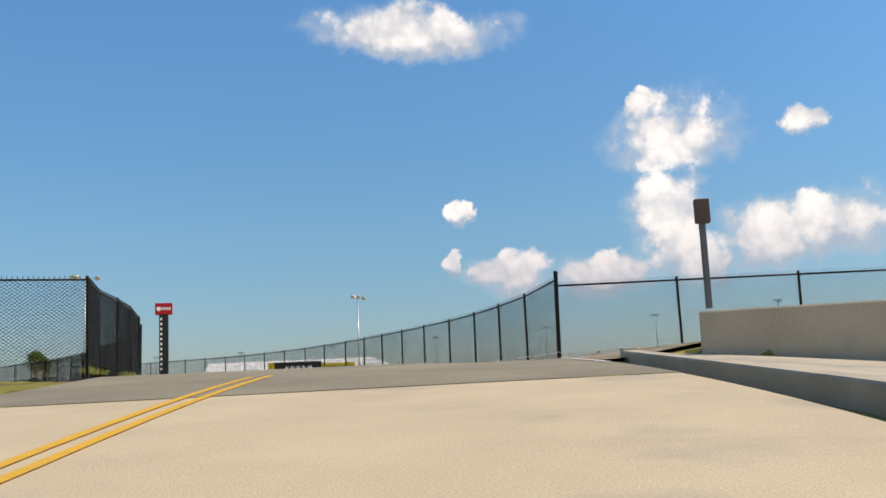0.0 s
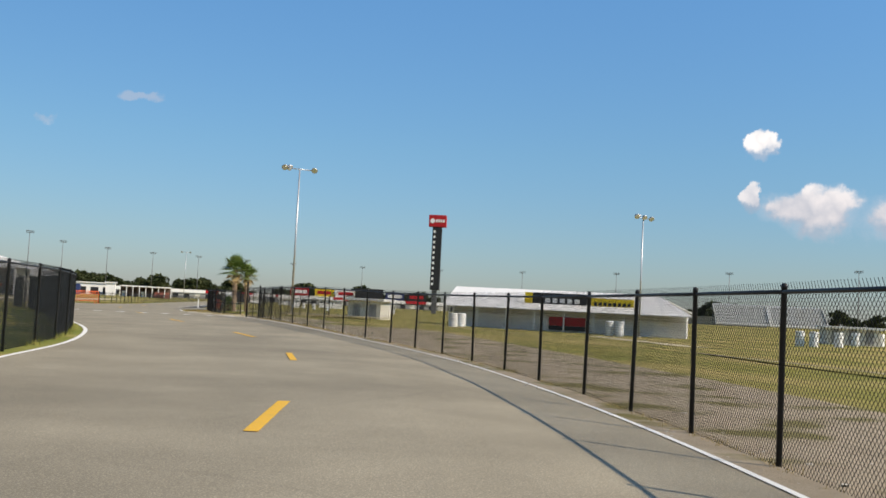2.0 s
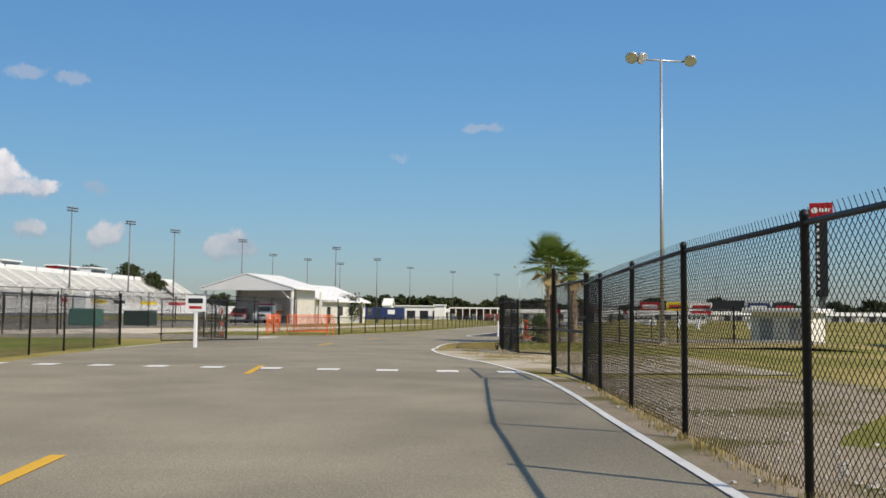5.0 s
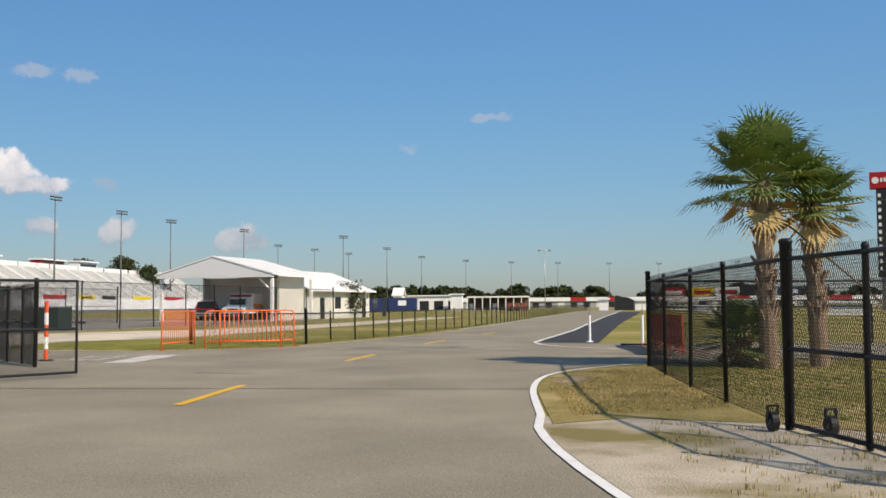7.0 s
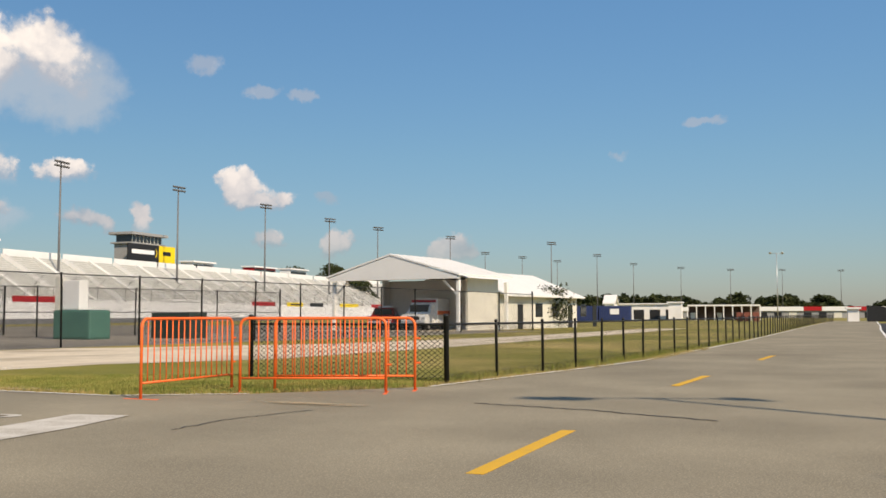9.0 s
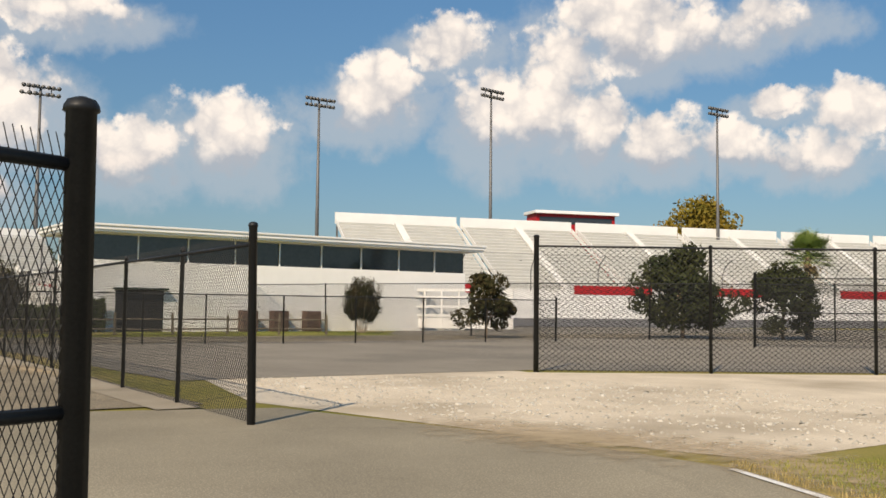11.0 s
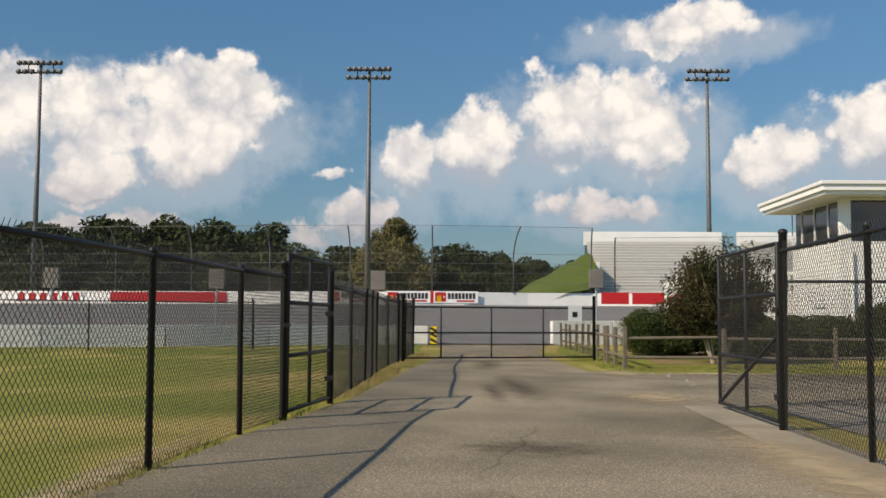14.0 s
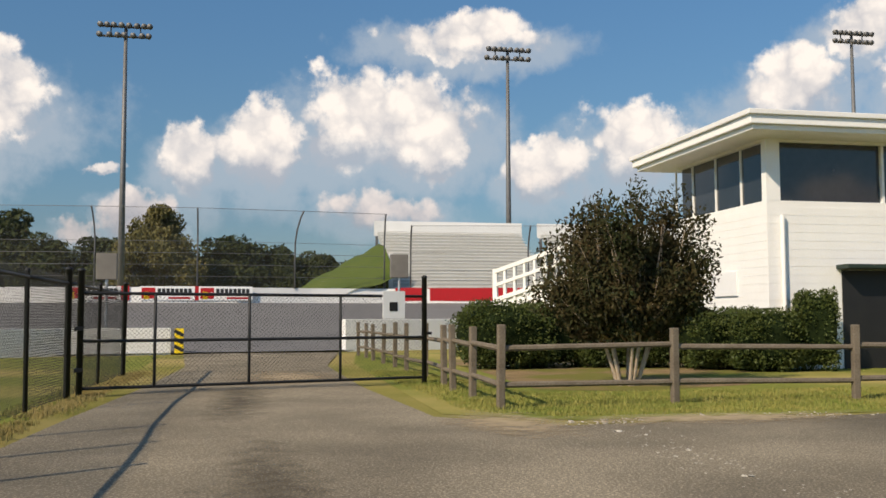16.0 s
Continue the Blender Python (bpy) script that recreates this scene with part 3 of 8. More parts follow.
def field_z(x, y):
    """The field east of the road lies somewhat lower."""
    edge = 4.5 + max(0.0, y - 34) * 0.2 - max(0.0, -38 - y) * 0.33
    return -0.75 * sstep(5.0, 34.0, x - edge) * sstep(-150, -60, y)


EDGE_Z = [(-78, -0.24), (-72, -0.20), (-60, -0.18), (-47, -0.18), (-38, -0.13), (-32, -0.08), (-27, 0.0), (-20, 0.10), (-14, 0.13), (-8, 0.09), (0, 0.0)]
EDGE_X = [(-90, -14.5), (-83, -13.0), (-75, -7.7), (-69.3, -4.5), (-63.7, -2.2), (-58.2, -0.4), (-50.5, 1.65), (-44.4, 2.8), (-38.3, 3.5), (-30, 3.65), (0, 3.5), (20, 2.0)]


def crossfall(x, y):
    """The road's eastern side falls or rises a little from its middle to the fence."""
    if not -78 < y < 0:
        return 0.0
    z = float(np.interp(y, *zip(*EDGE_Z))) * sstep(-78, -73, y)
    return z * min(max((x - float(np.interp(y, *zip(*EDGE_X))) + 3.8) / 3.8, 0.0), 1.0)


def road_z(x, y):
    return (ramp_z(ramp_s(x, y)) if y < -50 else 0.0) + crossfall(x, y)


def edge_z(x, y):
    """Ground along the eastern fence."""
    return crossfall(x, y) + field_z(x, y)


def in_ramp(x, y):
    d = Vector((x, y)) - RAMP0
    s = d.dot(RAMPU)
    lat = d.dot(Vector((RAMPU.y, -RAMPU.x)))
    if s >= 17:
        return s < 31.5 and -14.0 < lat < 1.95 - (s - 15.2) * 0.19
    return (-20.0 if s > 3 else -6.4) < lat < 4.3


def apron_z(x, y):
    """Concrete ledge between the ramp's kerb wall and the headwall parapet."""
    d = Vector((x, y)) - RAMP0
    lat = d.dot(Vector((RAMPU.y, -RAMPU.x)))
    return float(np.interp(d.dot(RAMPU), (-20.0, -6.0, 3.6, 10.3, 14.4, 18.1), (-3.0, -1.9, -1.2, -0.72, -0.42, -0.15))) - 0.07 - 0.08 * max(0.0, lat - 3.0)


def ground_z(x, y):
    if -20.0 < x < 1.5 and -104.0 < y < -80.9 and -0.82 * (x + 10.35) - 0.57 * (y + 81.1) > -0.9 and (Vector((x, y)) - RAMP0).dot(Vector((RAMPU.y, -RAMPU.x))) > 4.0:
        return min(road_z(x, y), apron_z(x, y)) - 0.5
    if -78 < y < -25 and -8.3 < x - float(np.interp(y, *zip(*EDGE_X))) < -0.3:
        return min(road_z(x, y), 0.0) - 0.12
    if in_ramp(x, y):
        return road_z(x, y) - (0.25 if ramp_s(x, y) < 17 else 0.07)
    s = ramp_s(x, y)
    if 17 <= s < 31.5:
        lat = (Vector((x, y)) - RAMP0).dot(Vector((RAMPU.y, -RAMPU.x))) - (1.95 - (s - 15.2) * 0.19)
        if 0 <= lat < 2.0:
            return ramp_z(s) * (1 - lat / 2.0) + crossfall(x, y) - 0.07
    return field_z(x, y) + crossfall(x, y) - (0.03 if crossfall(x, y) else 0.0)


def c2w(x, y):
    """From the gated lane's own axes (across, along) to the world."""
    c, s = math.cos(radians(104)), math.sin(radians(104))
    return -17.5 + c * x - s * y, 27.0 + s * x + c * y


def lane_m(x, y, z=0.0, turn=0.0):
    wx, wy = c2w(x, y)
    return pose(wx, wy, z, 0, 0, 104 + turn)


def build_ground():
    xs = [-4000, -2000, -1000, -500, -300, -200, -150, -100, -70, -50] + [-45 + 0.6 * i for i in range(70)] + [-2, -1, 0, 1, 2, 3, 4, 5, 6, 8, 10, 15, 20, 25, 30, 40, 60, 90, 130, 200, 400, 900, 2000, 4000]
    ys = [-4000, -2000, -900, -400, -200, -150, -130, -120] + [-116 + 0.6 * i for i in range(84)] + [-65 + 1.5 * i for i in range(44)] + [5, 15, 30, 40, 60, 90, 130, 200, 300, 500, 1000, 2000, 4000]
    bm = bmesh.new()
    g = [[bm.verts.new((x, y, ground_z(x, y))) for x in xs] for y in ys]
    for j in range(len(ys) - 1):
        for i in range(len(xs) - 1):
            bm.faces.new((g[j][i], g[j][i + 1], g[j + 1][i + 1], g[j + 1][i]))
    return tagged(part("ground", bm, M_GRASS), "patchy green and straw-coloured infield grass", "ground", kind="structure")


build_ground()

# main road, from the tunnel ramp to the junction
ROAD_R = smooth_line([(-35.8, -110.8), (-28.7, -102.5), (-21.1, -92.8), (-16.4, -86.8), (-12.2, -80.8), (-9.7, -76.8), (-8.3, -74.4), (-6.5, -71.6), (-4.95, -69.0), (-3.65, -66.2), (-2.55, -63.4), (-1.6, -60.7), (-0.05, -55.5),
                      (1.2, -50.3), (2.35, -44.4), (3.05, -38.3), (3.25, -32.4), (3.15, -26.4), (3.1, -20.0), (3.1, -13.6), (3.25, -7.2), (3.2, -2.0), (2.6, 3.0), (1.6, 7.5), (1.15, 11.5), (1.2, 14.7), (1.4, 17.9)], 4)
ROAD_L = smooth_line([(-43.73, -105.71), (-37.2, -97.67), (-30.68, -89.64), (-24.66, -82.21), (-19.31, -74.98), (-16.3, -68.72), (-13.8, -62.48), (-10.86, -57.71), (-9.59, -53.49), (-8.67, -47.65), (-7.52, -41.57), (-6.99, -36.01), (-6.88, -30.54),
                      (-7.3, -24.33), (-8.5, -12.5), (-9.2, -4), (-9.8, 2), (-10.1, 9), (-9.9, 15), (-9.4, 19)], 4)
off = lambda line, d: [(p[0] + d * (line[min(i + 1, len(line) - 1)][1] - line[max(i - 1, 0)][1]) / math.dist(line[min(i + 1, len(line) - 1)], line[max(i - 1, 0)]),
                        p[1] - d * (line[min(i + 1, len(line) - 1)][0] - line[max(i - 1, 0)][0]) / math.dist(line[min(i + 1, len(line) - 1)], line[max(i - 1, 0)])) for i, p in enumerate(line)]
split = lambda line, s0, s1: [p for p in line if s0 <= ramp_s(*p) < s1]
cut_r, cut_l = split(ROAD_R, -40, 13.5), split(ROAD_L, -40, 13.5)
loft("ramp_road", cut_l, cut_r, road_z, 0.0, M_CONC_ROAD, "sunlit tan concrete of the tunnel ramp", "road", 6, 40)
loft("road", [cut_l[-1]] + split(ROAD_L, 13.5, 999), [cut_r[-1]] + split(ROAD_R, 13.5, 999), road_z, 0.008, M_ASPHALT, "pale grey worn asphalt access road", "road", 12, 200)
flat = lambda x, y: 0.0
JUNCTION = [(-9.4, 19.0), (1.4, 17.9), (1.8, 20.5), (2.6, 22.6), (4.4, 24.3), (7.5, 25.3), (22.0, 26.5), (22.0, 33.0), (8.0, 34.0), (5.3, 35.0), (3.2, 36.0), (-4.6, 34.6), (-7.0, 32.6), (-9.0, 31.9), (-11.5, 32.5), (-14.8, 33.0),
            (-17.2, 32.3), (-21.0, 30.4), (-21.6, 23.0), (-14.5, 23.9), (-10.2, 23.4), (-9.2, 21.6)]
slab("junction", JUNCTION, 0.014, M_ASPHALT, "pale grey asphalt where the roads meet", "road")
FWD_L = [(-4.6, 34.6), (-3.9, 36.6), (-2.6, 40.2), (-1.2, 44.5), (3.5, 66.0), (9.5, 97.0), (20.0, 150.0), (30.0, 200.0)]
FWD_R = [(3.2, 36.0), (6.4, 50.0), (10.0, 68.0), (15.6, 96.0), (21.5, 124.0), (28.0, 156.0), (37.0, 200.0)]
loft("road_ahead", FWD_L, FWD_R, flat, 0.010, M_ASPHALT, "grey asphalt road running straight on", "road", 4, 40)
slab("fresh_asphalt_strip", [(3.27, 35.95), (5.3, 35.4), (12.1, 68.0), (30.6, 151.0), (27.0, 151.0), (15.7, 96.0), (10.1, 68.0), (6.48, 50.0)], 0.016, M_NEW, "black fresh asphalt strip beside the road", "road")
# gated lane
LANE_L = [c2w(-3.9, 3.5), c2w(-3.15, 9.4), c2w(-2.7, 15.0), c2w(-2.15, 22.0), c2w(-1.5, 26.6), c2w(-1.0, 36.0), c2w(-0.65, 41.0), c2w(-0.3, 49.0), c2w(-0.9, 59.0)]
LANE_R = [c2w(3.45, 3.5), c2w(3.6, 9.4), c2w(3.6, 15.0), c2w(3.5, 22.0), c2w(3.5, 26.6), c2w(3.3, 36.0), c2w(3.1, 41.0), c2w(3.2, 49.0), c2w(4.5, 59.0)]
loft("lane", LANE_L, LANE_R, flat, 0.020, M_OLD, "weathered lane of coarse stony asphalt", "road", 4, 60)
slab("side_drive", [c2w(2.4, 26.0), c2w(4.3, 26.1), c2w(9.0, 27.5), c2w(60.0, 27.0), c2w(60.0, 34.2), c2w(8.8, 34.7), c2w(4.6, 34.3), c2w(3.3, 35.6), c2w(2.4, 35.6)], 0.016, M_OLD, "weathered asphalt drive branching off the lane", "road")
slab("lot", [c2w(4.7, 8.0), c2w(13.0, 7.5), c2w(36.0, -9.0), c2w(60.0, -24.0), c2w(60.0, 26.9), c2w(9.0, 27.3), c2w(4.7, 26.4)], 0.012, M_LOT, "plain grey asphalt lot behind the fence", "pavement")
slab("lot_far", [(-27.0, 47.0), (-60.0, 45.0), (-95.0, 60.0), (-60.0, 130.0), (-36.0, 120.0), (-14.0, 86.0), (-22.3, 53.0), (-24.2, 46.0)], 0.009, M_LOT, "grey asphalt garage yard", "pavement")
# walk strip of concrete along the lane's eastern fence
slab("concrete_strip", [c2w(2.6, 3.0), c2w(3.25, 3.0), c2w(3.62, 9.0), c2w(3.95, 18.5), c2w(4.25, 26.2), c2w(3.45, 26.0), c2w(3.15, 16.6), c2w(2.8, 8.6)], 0.028, M_STRIP, "pale concrete strip along the foot of the fence", "pavement")
# gravel
slab("gravel_track", [(-22.0, 30.2), (-17.0, 32.5), (-15.2, 33.6), (-15.8, 36.0), (-14.4, 40.5), (-11.3, 44.0), (-8.6, 54.0), (-5.0, 70.0), (2.0, 104.0), (-1.5, 104.0), (-8.5, 72.0), (-14.3, 58.0), (-19.5, 52.5), (-22.3, 51.0), (-27.2, 37.3), (-34.0, 36.8), (-34.0, 31.6), (-27.0, 30.2)],
     0.006, M_GRAVEL, "pale crushed gravel track", "path")
slab("gravel_verge", [(2.45, 3.0), (1.45, 7.5), (1.0, 11.5), (1.2, 14.2), (2.2, 14.7), (3.6, 13.6), (6.0, 11.8), (9.2, 8.5), (9.5, -1.0), (3.1, -1.0)], 0.004, M_VERGE, "pale sandy gravel verge with dry grass", "path")
slab("sandy_verge", off([p for p in ROAD_R if -67 < p[1] < -3], -0.25) + [(3.4, -3.0), (9.0, -3.0), (10.5, -20.0), (9.5, -36.0), (8.0, -46.5), (5.6, -58.0), (2.6, -66.8)],
     0.004, M_DIRT, "sandy strip with stones along the fence", "path", zf=edge_z)
def shoulder_z(x, y):
    """From the ramp's edge up to the field in two metres."""
    q = ramp_s(x, y)
    lat = (Vector((x, y)) - RAMP0).dot(Vector((RAMPU.y, -RAMPU.x))) - (1.95 - (q - 15.2) * 0.19)
    return (ramp_z(q) * (1 - min(max(lat / 2.0, 0.0), 1.0)) if q < 31.5 else 0.0) + crossfall(x, y)


loft("gravel_shoulder", off([p for p in ROAD_R if -80.4 < p[1] < -66.3], -0.3), smooth_line([(-5.6, -83.6), (-3.6, -80.8), (-1.8, -76.7), (0.6, -70.8), (2.6, -66.8)], 6), shoulder_z, 0.004, M_DIRT, "sandy gravel shoulder beside the tunnel parapet", "path", 16, 40)
band("dirt_track", smooth_line([(14.0, -90.0), (18.0, -60.0), (22.0, -30.0), (26.0, 0.0), (30.0, 30.0), (38.0, 70.0)], 5), 1.4, field_z, 0.012, M_DIRT, "pale trodden wheel track across the grass", "path")
band("dirt_track_far", smooth_line([(30.0, -95.0), (33.0, -60.0), (36.0, -30.0), (39.0, 0.0), (42.0, 20.0)], 5), 2.0, field_z, 0.012, M_GRAVEL, "pale gravel track across the grass", "path")
slab("lawn", [c2w(-3.8, 4.0), c2w(-2.7, 17.0), c2w(-1.9, 27.0), c2w(-1.2, 42.0), c2w(-1.5, 57.0), c2w(-60.0, 57.0), c2w(-80.0, 30.0), c2w(-70.0, 0.0), (-13.0, 10.0), (-13.5, 22.0)], 0.005, M_LAWN, "mown green lawn inside the fence", "grass")
slab("lawn_garden", [c2w(3.5, 36.0), c2w(4.9, 34.9), c2w(9.0, 35.0), c2w(60.0, 34.6), c2w(60.0, 52.0), c2w(5.0, 58.0), c2w(4.0, 50.0)], 0.007, M_LAWN, "grass plot with straw-coloured patches", "grass")
slab("mulch_bed", [c2w(5.9, 39.6), c2w(7.5, 39.0), c2w(10.0, 40.0), c2w(10.3, 43.0), c2w(13.5, 44.2), c2w(14.2, 52.0), c2w(6.6, 52.0), c2w(6.4, 46.0)], 0.011, M_MULCH, "pine straw bed below the shrubs", "garden bed")

# painted lines
band("edge_line_east", off([p for p in ROAD_R if -81.5 < p[1] < 13.5], -0.08) + smooth_line([(1.2, 14.3), (1.45, 17.9), (1.95, 20.6), (2.88, 22.4), (4.5, 24.0), (7.5, 25.1)], 5), 0.10, road_z, 0.019, M_LINE, "white painted edge line", "road marking")
band("edge_line_west", off([p for p in ROAD_L if -60 < p[1] < -8], 0.08), 0.12, road_z, 0.014, M_LINE, "white painted edge line", "road marking")
band("edge_line_ahead", FWD_R, 0.14, flat, 0.024, M_LINE, "white painted edge line", "road marking")
band("edge_line_drive", smooth_line([(3.2, 36.0), (3.22, 34.7), (3.37, 33.6), (3.85, 32.3), (5.0, 30.9), (6.2, 30.2)], 5), 0.11, flat, 0.024, M_LINE, "white painted edge line", "road marking")
band("edge_line_left", FWD_L, 0.10, flat, 0.024, M_LINE, "thin white edge line", "road marking")
band("edge_line_grass", [(-7.0, 32.55), (-9.0, 31.85), (-11.5, 32.4), (-14.8, 32.9)], 0.08, flat, 0.024, M_LINE, "thin white edge line", "road marking")
band("edge_line_verge", [(-10.15, 9.0), (-9.95, 15.0), (-9.3, 20.5), (-9.9, 23.2), (-11.8, 23.75)], 0.10, flat, 0.024, M_LINE, "thin white edge line", "road marking")


def dash(x, y, length, width, turn, material, name, label):
    bm = bmesh.new()
    box(bm, -width / 2, width / 2, -length / 2, length / 2, 0, 0.003)
    z = road_z(x, y) + 0.016
    return tagged(part(name, bm, material, m=pose(x, y, z, 0, 0, turn)), label, "road marking", "painted dashes", "structure")


for x, y, l, h in ((-5.15, -55.4, 3.0, -18), (-8.6, -64.4, 3.4, -27), (-2.45, -44.0, 2.9, -10), (-2.3, -16.4, 3.9, 3), (-3.05, -1.0, 3.2, 4), (-3.4, 17.4, 3.2, -4), (-2.0, 27.3, 3.0, -9), (-0.2, 37.0, 3.0, -13), (2.2, 47.0, 3.0, -13)):
    if l > 1:
        dash(x, y, l, 0.15, h, M_YELLOW, "yellow_dash", "yellow painted centre dash")
dash(-1.5, -31.7, 3.7, 0.16, 1, M_YELLOW, "yellow_dash", "yellow painted centre dash")
for i in range(10):
    dash(-9.7 + 1.38 * i, 0.6 - 0.2 * i, 0.6, 0.5, 0, M_LINE, "white_dash", "white painted crossing dash")

# tar seams, the darker shoulder and worn marks
def seam(pts, width, z=0.0195, seed=0):
    """A crooked dark tar line along points."""
    rnd = random.Random(seed + len(pts))
    line = [(x + rnd.uniform(-0.035, 0.035), y + rnd.uniform(-0.035, 0.035)) for x, y in resample(pts, 10 * len(pts))]
    band("tar_seam", line, width, flat, z, M_TAR, "crooked dark tar seam in the asphalt", "road marking")


seam([(-3.3, 31.7), (-1.7, 31.0), (-0.2, 30.0)], 0.05, 0.0215)
seam([(-4.9, 22.1), (-3.6, 21.7)], 0.05, 0.0215); seam([(-2.1, 23.2), (-1.1, 22.95)], 0.03, 0.0215); seam([(0.6, 22.4), (1.8, 21.95)], 0.03, 0.0215)
seam([(-5.9, 28.0), (-5.8, 29.0), (-5.2, 30.3)], 0.03, 0.0215)


def soft(name, colour, cover):
    """A stain that thins out towards its uneven rim."""
    m = mat(name, colour, tuple(c * 1.35 for c in colour), 0.92, 2.0, 55, 0.3, spec=0.2)
    nt = m.node_tree
    N, L = nt.nodes.new, nt.links.new
    p, out = nt.nodes["Principled BSDF"], nt.nodes["Material Output"]
    tc, off_, ln = N("ShaderNodeTexCoord"), N("ShaderNodeVectorMath"), N("ShaderNodeVectorMath")
    off_.operation, ln.operation = "MULTIPLY_ADD", "LENGTH"
    off_.inputs[1].default_value, off_.inputs[2].default_value = (2, 2, 0), (-1, -1, 0)
    n = N("ShaderNodeTexNoise"); n.inputs["Scale"].default_value = 3.5; n.inputs["Detail"].default_value = 6
    a = N("ShaderNodeMath"); a.operation = "MULTIPLY_ADD"; a.inputs[1].default_value = 1.6
    r = N("ShaderNodeMapRange"); r.inputs["From Min"].default_value, r.inputs["From Max"].default_value = 1.75, 0.9
    r.inputs["To Min"].default_value, r.inputs["To Max"].default_value = 0.0, cover
    tr, mx = N("ShaderNodeBsdfTransparent"), N("ShaderNodeMixShader")
    L(tc.outputs["Generated"], off_.inputs[0]); L(off_.outputs[0], ln.inputs[0]); L(tc.outputs["Object"], n.inputs["Vector"])
    L(n.outputs["Fac"], a.inputs[0]); L(ln.outputs["Value"], a.inputs[2]); L(a.outputs[0], r.inputs["Value"])
    L(r.outputs["Result"], mx.inputs["Fac"]); L(tr.outputs[0], mx.inputs[1]); L(p.outputs[0], mx.inputs[2]); L(mx.outputs[0], out.inputs["Surface"])
    return m


M_OIL = soft("oil_stain", (0.085, 0.072, 0.052), 0.5)
M_FAINT = soft("faint_wear", (0.17, 0.145, 0.105), 0.55)
M_DRIFT = soft("sand_drift", (0.38, 0.30, 0.19), 0.8)


def blotch(name, cx, cy, rx, ry, turn, z, material, label, seed):
    """A worn patch lying on the paving."""
    bm = bmesh.new()
    v = [bm.verts.new((sx * rx, sy * ry, 0)) for sx, sy in ((-1, -1), (1, -1), (1, 1), (-1, 1))]
    bm.faces.new(v)
    return tagged(part(name, bm, material, m=pose(cx, cy, z, 0, 0, turn)), label, "road stain", kind="structure")


blotch("oil_stain", *c2w(0.95, 21.3), 0.75, 0.95, 14, 0.0242, M_OIL, "dark stain on the worn lane", 1)
blotch("oil_stain", *c2w(0.42, 17.9), 1.1, 0.3, 14, 0.0243, M_OIL, "dark stain on the worn lane", 2)
blotch("tyre_mark", *c2w(1.3, 30.0), 4.2, 0.45, 16, 0.0244, M_OIL, "broad dark tyre mark on the worn lane", 3)
blotch("tyre_mark", *c2w(0.8, 28.6), 2.6, 0.22, 15, 0.0246, M_OIL, "dark tyre mark on the worn lane", 4)
blotch("tyre_mark", *c2w(1.0, 38.5), 3.4, 0.5, 12, 0.0247, M_OIL, "broad dark tyre mark on the worn lane", 5)
for k, (x, y, rx, ry) in enumerate(((3.2, 12.0, 3.0, 0.5), (3.3, 20.0, 3.6, 0.6), (4.0, 34.6, 1.6, 0.8), (6.5, 34.6, 0.7, 2.4), (3.4, 27.6, 1.6, 0.8), (-2.6, 18.0, 5.0, 0.35), (-2.95, 11.5, 4.0, 0.4), (2.0, 44.0, 3.0, 1.2))):
    blotch("sand_drift", *c2w(x, y), rx, ry, 14, 0.0286 + 0.0002 * k, M_DRIFT, "pale sand washed over the lane's edge", 20 + k)
for k, (x, y, rx, ry, t) in enumerate(((-14.6, 33.6, 2.2, 0.9, -12), (-11.8, 32.9, 2.4, 0.5, -8), (-5.5, 31.1, 1.2, 0.25, -15), (-17.0, 32.6, 2.5, 1.2, 20), (-9.3, 20.5, 0.5, 2.6, 0), (2.3, 19.5, 0.4, 1.6, -14))):
    blotch("sand_drift", x, y, rx, ry, t, 0.030 + 0.0002 * k, M_DRIFT, "pale sand on the junction's edge", 40 + k)
for k, (x, y, rx, ry, t) in enumerate(((-2.5, -24.8, 0.45, 0.25, 20), (0.44, -25.9, 0.25, 0.12, 0))):
    blotch("oil_stain", x, y, rx, ry, t, 0.032 + 0.0002 * k, M_FAINT, "small dark stain on the asphalt", 60 + k)
slab("corner_grass", [(1.25, 13.5), (1.5, 17.9), (2.0, 20.5), (2.85, 22.35), (4.5, 23.9), (7.5, 24.6), (22.0, 25.9), (22.0, 22.0), (9.0, 16.0), (5.0, 12.0), (3.6, 13.4), (2.2, 14.0)], 0.010, M_CORNER, "straw-coloured grass on the road's corner", "grass")
slab("stop_bar", [(-7.88, 29.2), (-7.12, 29.24), (-7.05, 27.9), (-7.25, 25.6), (-7.95, 25.7), (-7.9, 27.7)], 0.0225, M_WORN, "wide worn white stop bar", "road marking")
for x, ch in zip((28.78, 28.16, 27.55, 26.92), "STOP"):
    cu = bpy.data.curves.new("letter", "FONT"); cu.body = ch; cu.size = 1.4; cu.align_x = "CENTER"; cu.offset = 0.018
    tmp = bpy.data.objects.new("letter_tmp", cu)
    me = bpy.data.meshes.new_from_object(tmp)
    bpy.data.objects.remove(tmp)
    me.materials.append(M_WORN)
    me.transform(Matrix.Diagonal((0.62, 1.05, 1, 1)))
    tagged(part("road_letter", me, None, m=pose(-9.42, x, 0.0228, 0, 0, -82)), "white painted letter on the asphalt", "road marking", "painted stop", "structure")

for k in (-0.17, 0.17):
    line = [(-38.2 + k, -104.3), (-29.7 + k, -94.0), (-22.3 + k, -84.8), (-16.3 + k, -76.8)]
    band("yellow_line", resample(line, 30), 0.12, road_z, 0.016, M_YELLOW, "double yellow centre line on the ramp", "road marking")


